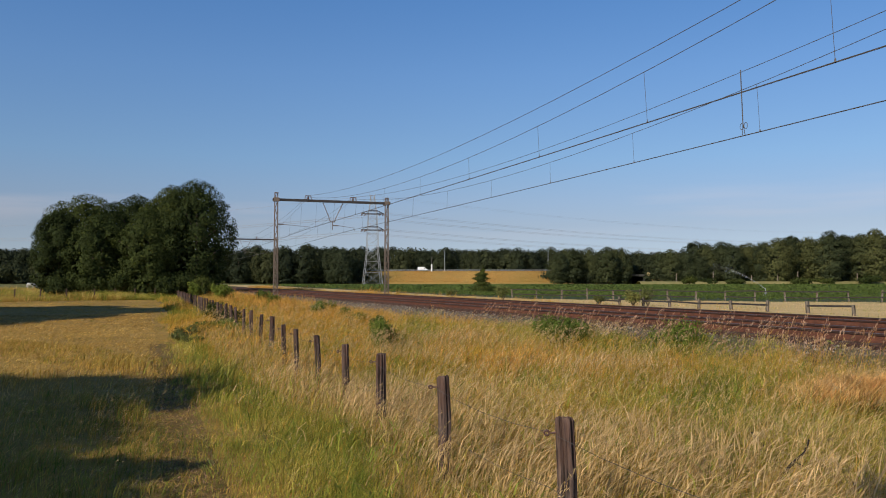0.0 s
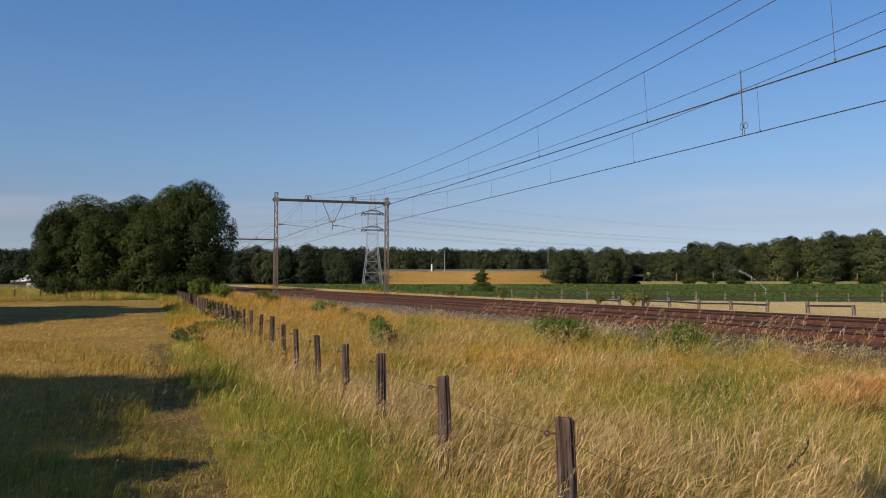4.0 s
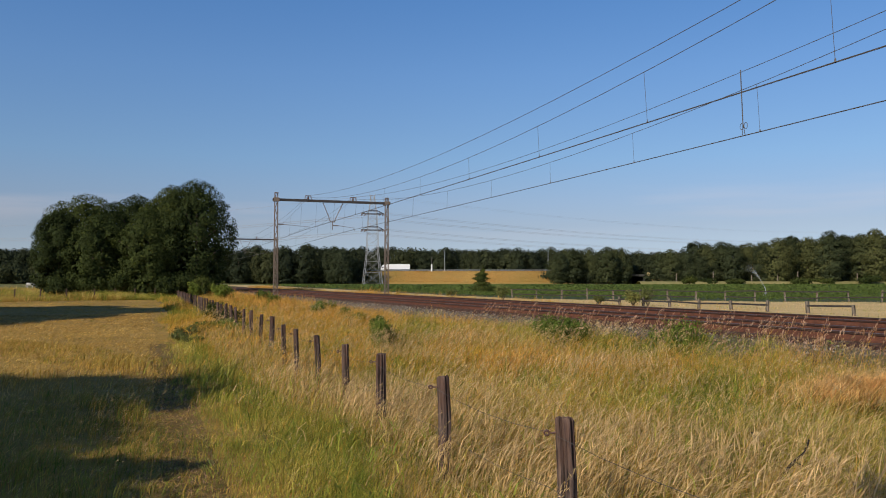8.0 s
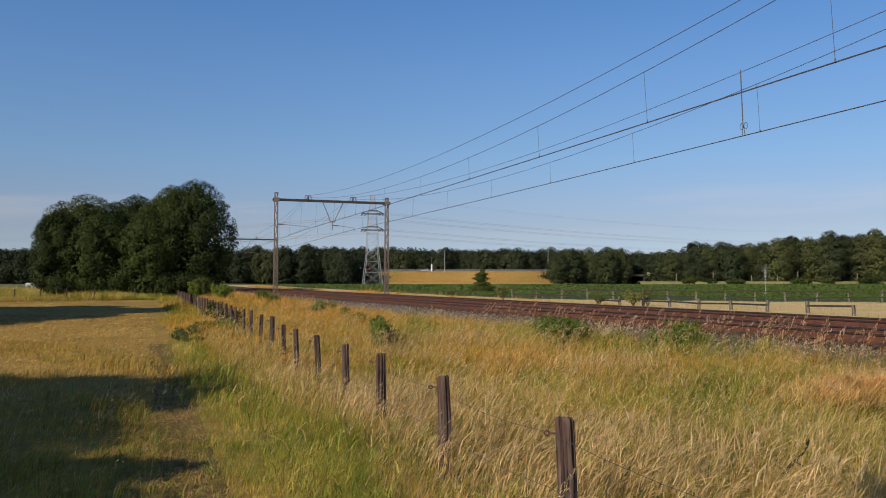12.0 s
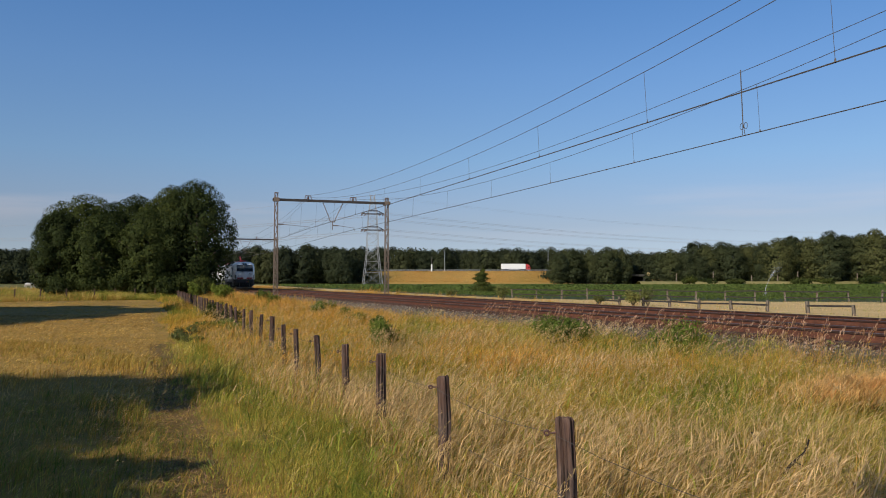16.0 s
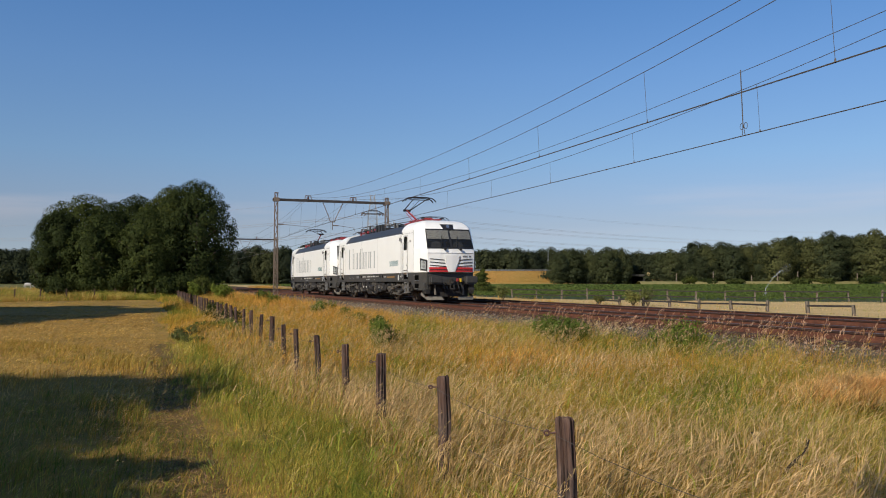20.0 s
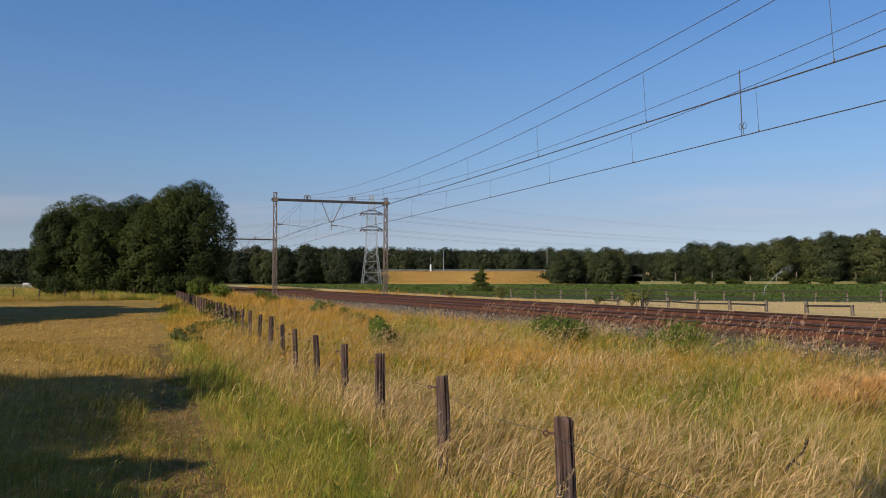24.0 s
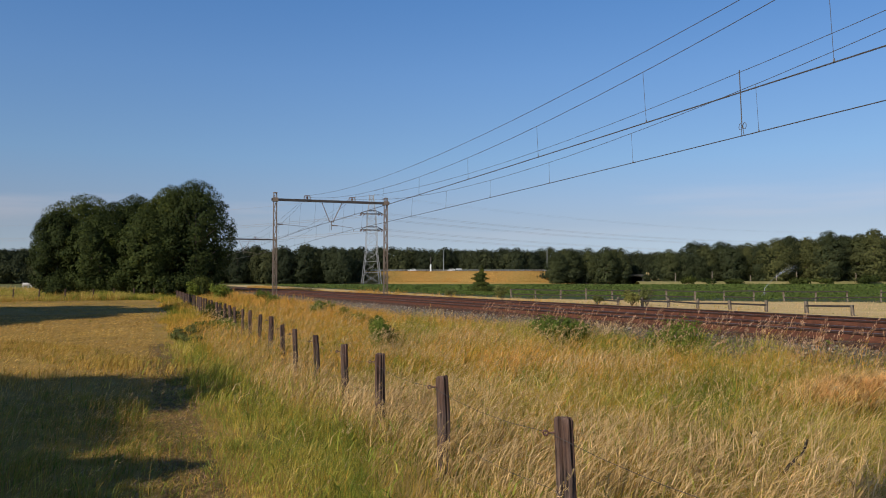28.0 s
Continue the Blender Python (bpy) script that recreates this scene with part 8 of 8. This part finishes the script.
def build_truck(label, cab_mat):
    v = thing("truck", pose(0, 0, 0), label, "truck", "trucks")
    tr = part("trailer", boxes((-8.0, 5.4, -1.27, 1.27, 1.15, 4.0), bevel=0.05), M_VWHITE, v, "long white box trailer")
    part("chassis", boxes((-7.8, 7.2, -0.5, 0.5, 0.75, 1.15)), M_TYRE, v)
    part("side_guard", boxes((-4.0, 2.0, -1.2, 1.2, 0.5, 0.95)), M_VSILVER, v)
    cab = part("cab", side_profile(((5.8, 0.5), (7.9, 0.5), (8.0, 1.6), (7.75, 2.9), (7.2, 3.5), (5.8, 3.9)), 2.45, 0.0), cab_mat, v)
    part("windscreen", side_profile(((7.97, 1.75), (8.03, 1.75), (7.80, 2.75), (7.74, 2.75)), 2.3, 0), M_VGLASS, cab)
    part("cab_window", boxes((6.8, 7.6, -1.24, 1.24, 1.75, 2.5)), M_VGLASS, cab)
    bm = boxes((-7.9, -7.6, -1.1, 1.1, 1.2, 1.4))
    part("tail_bar", bm, M_TYRE, tr)
    add_wheels(v, (-6.9, -5.6, -4.3, 4.2, 6.9), 2.5, 0.5)
    return v


VAN = build_van("white delivery van on the motorway")
TRUCK_LEFT = build_truck("white articulated truck with a pale cab on the motorway", M_VWHITE)
TRUCK_RIGHT = build_truck("white articulated truck with a red cab on the motorway", M_VRED)
CAR_A = build_car("white car on the motorway", M_VWHITE)
CAR_B = build_car("white car towing on the motorway", M_VWHITE)
CAR_C = build_car("silver car on the motorway", M_VSILVER)
TRAILER = thing("trailer", pose(0, 0, 0), "small dark trailer behind a car", "trailer")
part("body", boxes((-1.6, 1.6, -0.9, 0.9, 0.5, 1.5), bevel=0.08), M_VSILVER, TRAILER)
part("drawbar", rod(bmesh.new(), (1.6, 0, 0.5), (2.6, 0, 0.5), 0.05), M_TYRE, TRAILER)
add_wheels(TRAILER, (0.0,), 1.95, 0.3)


def build_sprinkler():
    d = 98.0
    x = px_x(1354, d)
    z = float(ground_z(x, d))
    st = thing("sprinkler_stand", pose(x, d, z), "grey field sprinkler on a tripod among the crop", "sprinkler")
    part("riser", rod(bmesh.new(), (0, 0, 0), (0, 0, 1.15), 0.04), M_STEEL_L, st)
    for k in range(3):
        a = k * 2.1
        part("leg", rod(bmesh.new(), (0, 0, 0.8), (0.6 * math.cos(a), 0.6 * math.sin(a), 0), 0.025), M_STEEL_L, st)
    m, nt, b = nodes_of("water_drops", 0.1)
    b.inputs["Base Color"].default_value = (0.9, 0.93, 0.96, 1)
    t = nt.nodes.new("ShaderNodeBsdfTransparent")
    mx = nt.nodes.new("ShaderNodeMixShader")
    mx.inputs[0].default_value = 0.84
    nt.links.new(b.outputs[0], mx.inputs[1])
    nt.links.new(t.outputs[0], mx.inputs[2])
    nt.links.new(mx.outputs[0], nt.nodes["Material Output"].inputs["Surface"])
    jet = thing("water_jet", pose(x, d, z + 1.15), "thin white jet of sprinkler water", "water jet")
    part("nozzle", rod(bmesh.new(), (0, 0, 0), (0.35, 0, 0.2), 0.04, 0.025), M_STEEL_L, jet)
    rng = np.random.default_rng(8)
    for a, b_, n, spread in ((0.0, 0.3, 1300, 0.05), (0.3, 0.55, 1300, 0.10), (0.55, 0.85, 700, 0.24)):
        k = rng.uniform(a, b_, n)
        P = np.stack((7.0 * k, 0 * k, 5.6 * k - 2.9 * k * k), 1) + rng.normal(0, 1, (n, 3)) * (spread * (0.4 + k))[:, None]
        me = leaf_cloud("spray", P, rng.normal(0, 1, (n, 3)), np.full(n, 0.018 + 0.012 * a), rng)
        tagged(mesh_part("spray", me, m, jet, "spray of drops"), kind="stuff")
    return jet


JET = build_sprinkler()


def build_pony(px, d, label, scale):
    x = px_x(px, d)
    p = thing("pony", pose(x, d, float(ground_z(x, d)), 0, 0, 10), label, "pony", "ponies")
    coat = paint("pale_pony_coat", (0.42, 0.41, 0.39), 0.8, 0, 0.1)
    bm = loft(bmesh.new(), [[(u * scale, r * math.cos(a) * 0.8 * scale, (0.85 + zz + r * math.sin(a)) * scale) for a in [k * math.pi / 4 for k in range(8)]] for u, r, zz in ((-0.7, 0.10, 0.05), (-0.6, 0.26, 0.03), (-0.2, 0.30, 0), (0.3, 0.29, 0), (0.6, 0.24, 0.05), (0.72, 0.1, 0.08))])
    part("torso", bm, coat, p)
    neck = part("neck", rod(bmesh.new(), (0.6 * scale, 0, 0.95 * scale), (1.05 * scale, 0, 0.45 * scale), 0.17 * scale, 0.11 * scale), coat, p)
    part("head", rod(bmesh.new(), (1.0 * scale, 0, 0.5 * scale), (1.2 * scale, 0, 0.14 * scale), 0.12 * scale, 0.07 * scale), coat, neck)
    for lx in (-0.5, 0.45):
        for sg in (-1, 1):
            part("leg", rod(bmesh.new(), (lx * scale, sg * 0.15 * scale, 0.65 * scale), (lx * scale, sg * 0.15 * scale, 0), 0.07 * scale, 0.045 * scale), coat, p)
    part("tail", rod(bmesh.new(), (-0.7 * scale, 0, 0.9 * scale), (-0.8 * scale, 0, 0.4 * scale), 0.05 * scale, 0.07 * scale), coat, p)
    return p


PONY_A = build_pony(55, 195, "pale grey pony grazing beyond the fence", 1.25)
PONY_B = build_pony(77, 180, "pale grey pony grazing beside the grove", 0.9)

# sleepers last
build_sleepers(NEAR_TRACK, -66, 27)
build_sleepers(FAR_TRACK, -66, 27)


# ---- what moves ----
def run(t):
    """Metres along the line of the leading locomotive's middle."""
    u = t - 20.5
    if u < -5:
        return -105.0 + 20.6 * (u + 5)
    if u > 1:
        return 23.4 + 24.0 * (u - 1)
    return 0.0504 * u ** 3 + 0.587 * u * u + 22.687 * u + 0.076


def train_rows(offset):
    rows = []
    for k in range(57):
        s = run(0.5 * k) + offset
        rows.append((0.5 * k, at_track(s, float(np.interp(s, (-60, -20, 8), (0.24, 0.2, 0.0))) + float(bend(s)), 0, bend_turn(s))))
    return rows


def road_rows(px, t0, speed, d, turn=0.0):
    """Steady driving along the motorway: where it is at t0 and how fast it goes, across a view 1568 wide."""
    return [(t, pose(px_x(px + speed * (t - t0), d), d, ROAD_Z + 0.10, 0, 0, turn)) for t in (0, 7, 14, 21, 28)]


def sway(o, k):
    """Gusts from the left bend a tuft over and let it spring back."""
    x, y, z = o.matrix_basis.translation
    turn = math.degrees(o.matrix_basis.to_euler().z)
    rows = []
    for i in range(41):
        t = 0.7 * i
        g = math.sin(1.9 * t - 0.5 * x + 0.3 * y) + 0.6 * math.sin(3.7 * t + k * 1.3)
        rows.append((t, pose(x, y, z, 1.5 * math.sin(2.3 * t + k), 3.0 * g, turn)))
    walk(o, rows)


def motions():
    for k, o in enumerate(TUFTS):
        sway(o, k)
    walk(LOCO_FRONT, train_rows(0.0))
    walk(LOCO_REAR, train_rows(-18.85))
    # wheels roll while the train is in sight
    first, last = 13.0, 23.0
    spin = 360 / (2 * math.pi * 0.625)
    n = int((last - first) * FPS)
    for sets in (SETS_FRONT, SETS_REAR):
        for ws in sets:
            x = ws.location.x
            a0 = run(first)
            rows = [(0, pose(x, 0, 0.625))]
            for k in range(n + 1):
                t = first + k / FPS
                rows.append((t, pose(x, 0, 0.625, 0, (run(t) - a0) * spin, 0)))
            rows.append((28, rows[-1][1]))
            walk(ws, rows)
    walk(VAN, road_rows(748, 0, 113, 446))
    walk(TRUCK_LEFT, road_rows(863, 5.8, -74, 454, 180))
    walk(TRUCK_RIGHT, road_rows(806, 14.5, 71, 446))
    walk(CAR_A, road_rows(951, 25.5, -88, 454, 180))
    walk(CAR_B, road_rows(962, 25.5, -65, 451, 180))
    walk(TRAILER, road_rows(976, 25.5, -65, 451, 180))
    walk(CAR_C, road_rows(932, 10.0, -90, 454, 180))
    jx, jy, jz = JET.matrix_basis.translation
    walk(JET, [(t, pose(jx, jy, jz, 0, 0, a)) for t, a in ((0, 165), (3, 130), (6, 100), (9, 85), (12, 68), (15, 55), (18, 45), (21, 38), (24, 34), (28, 30))])
    for p, steps in ((PONY_A, ((0, 0), (6, -0.1), (12, -0.3), (20, -0.6), (28, -0.8))), (PONY_B, ((0, 0), (14, 0.1), (28, 0.0)))):
        x, y, z = p.matrix_basis.translation
        walk(p, [(t, pose(x + dx, y, z, 0, 0, 10 + 12 * dx)) for t, dx in steps])


motions()
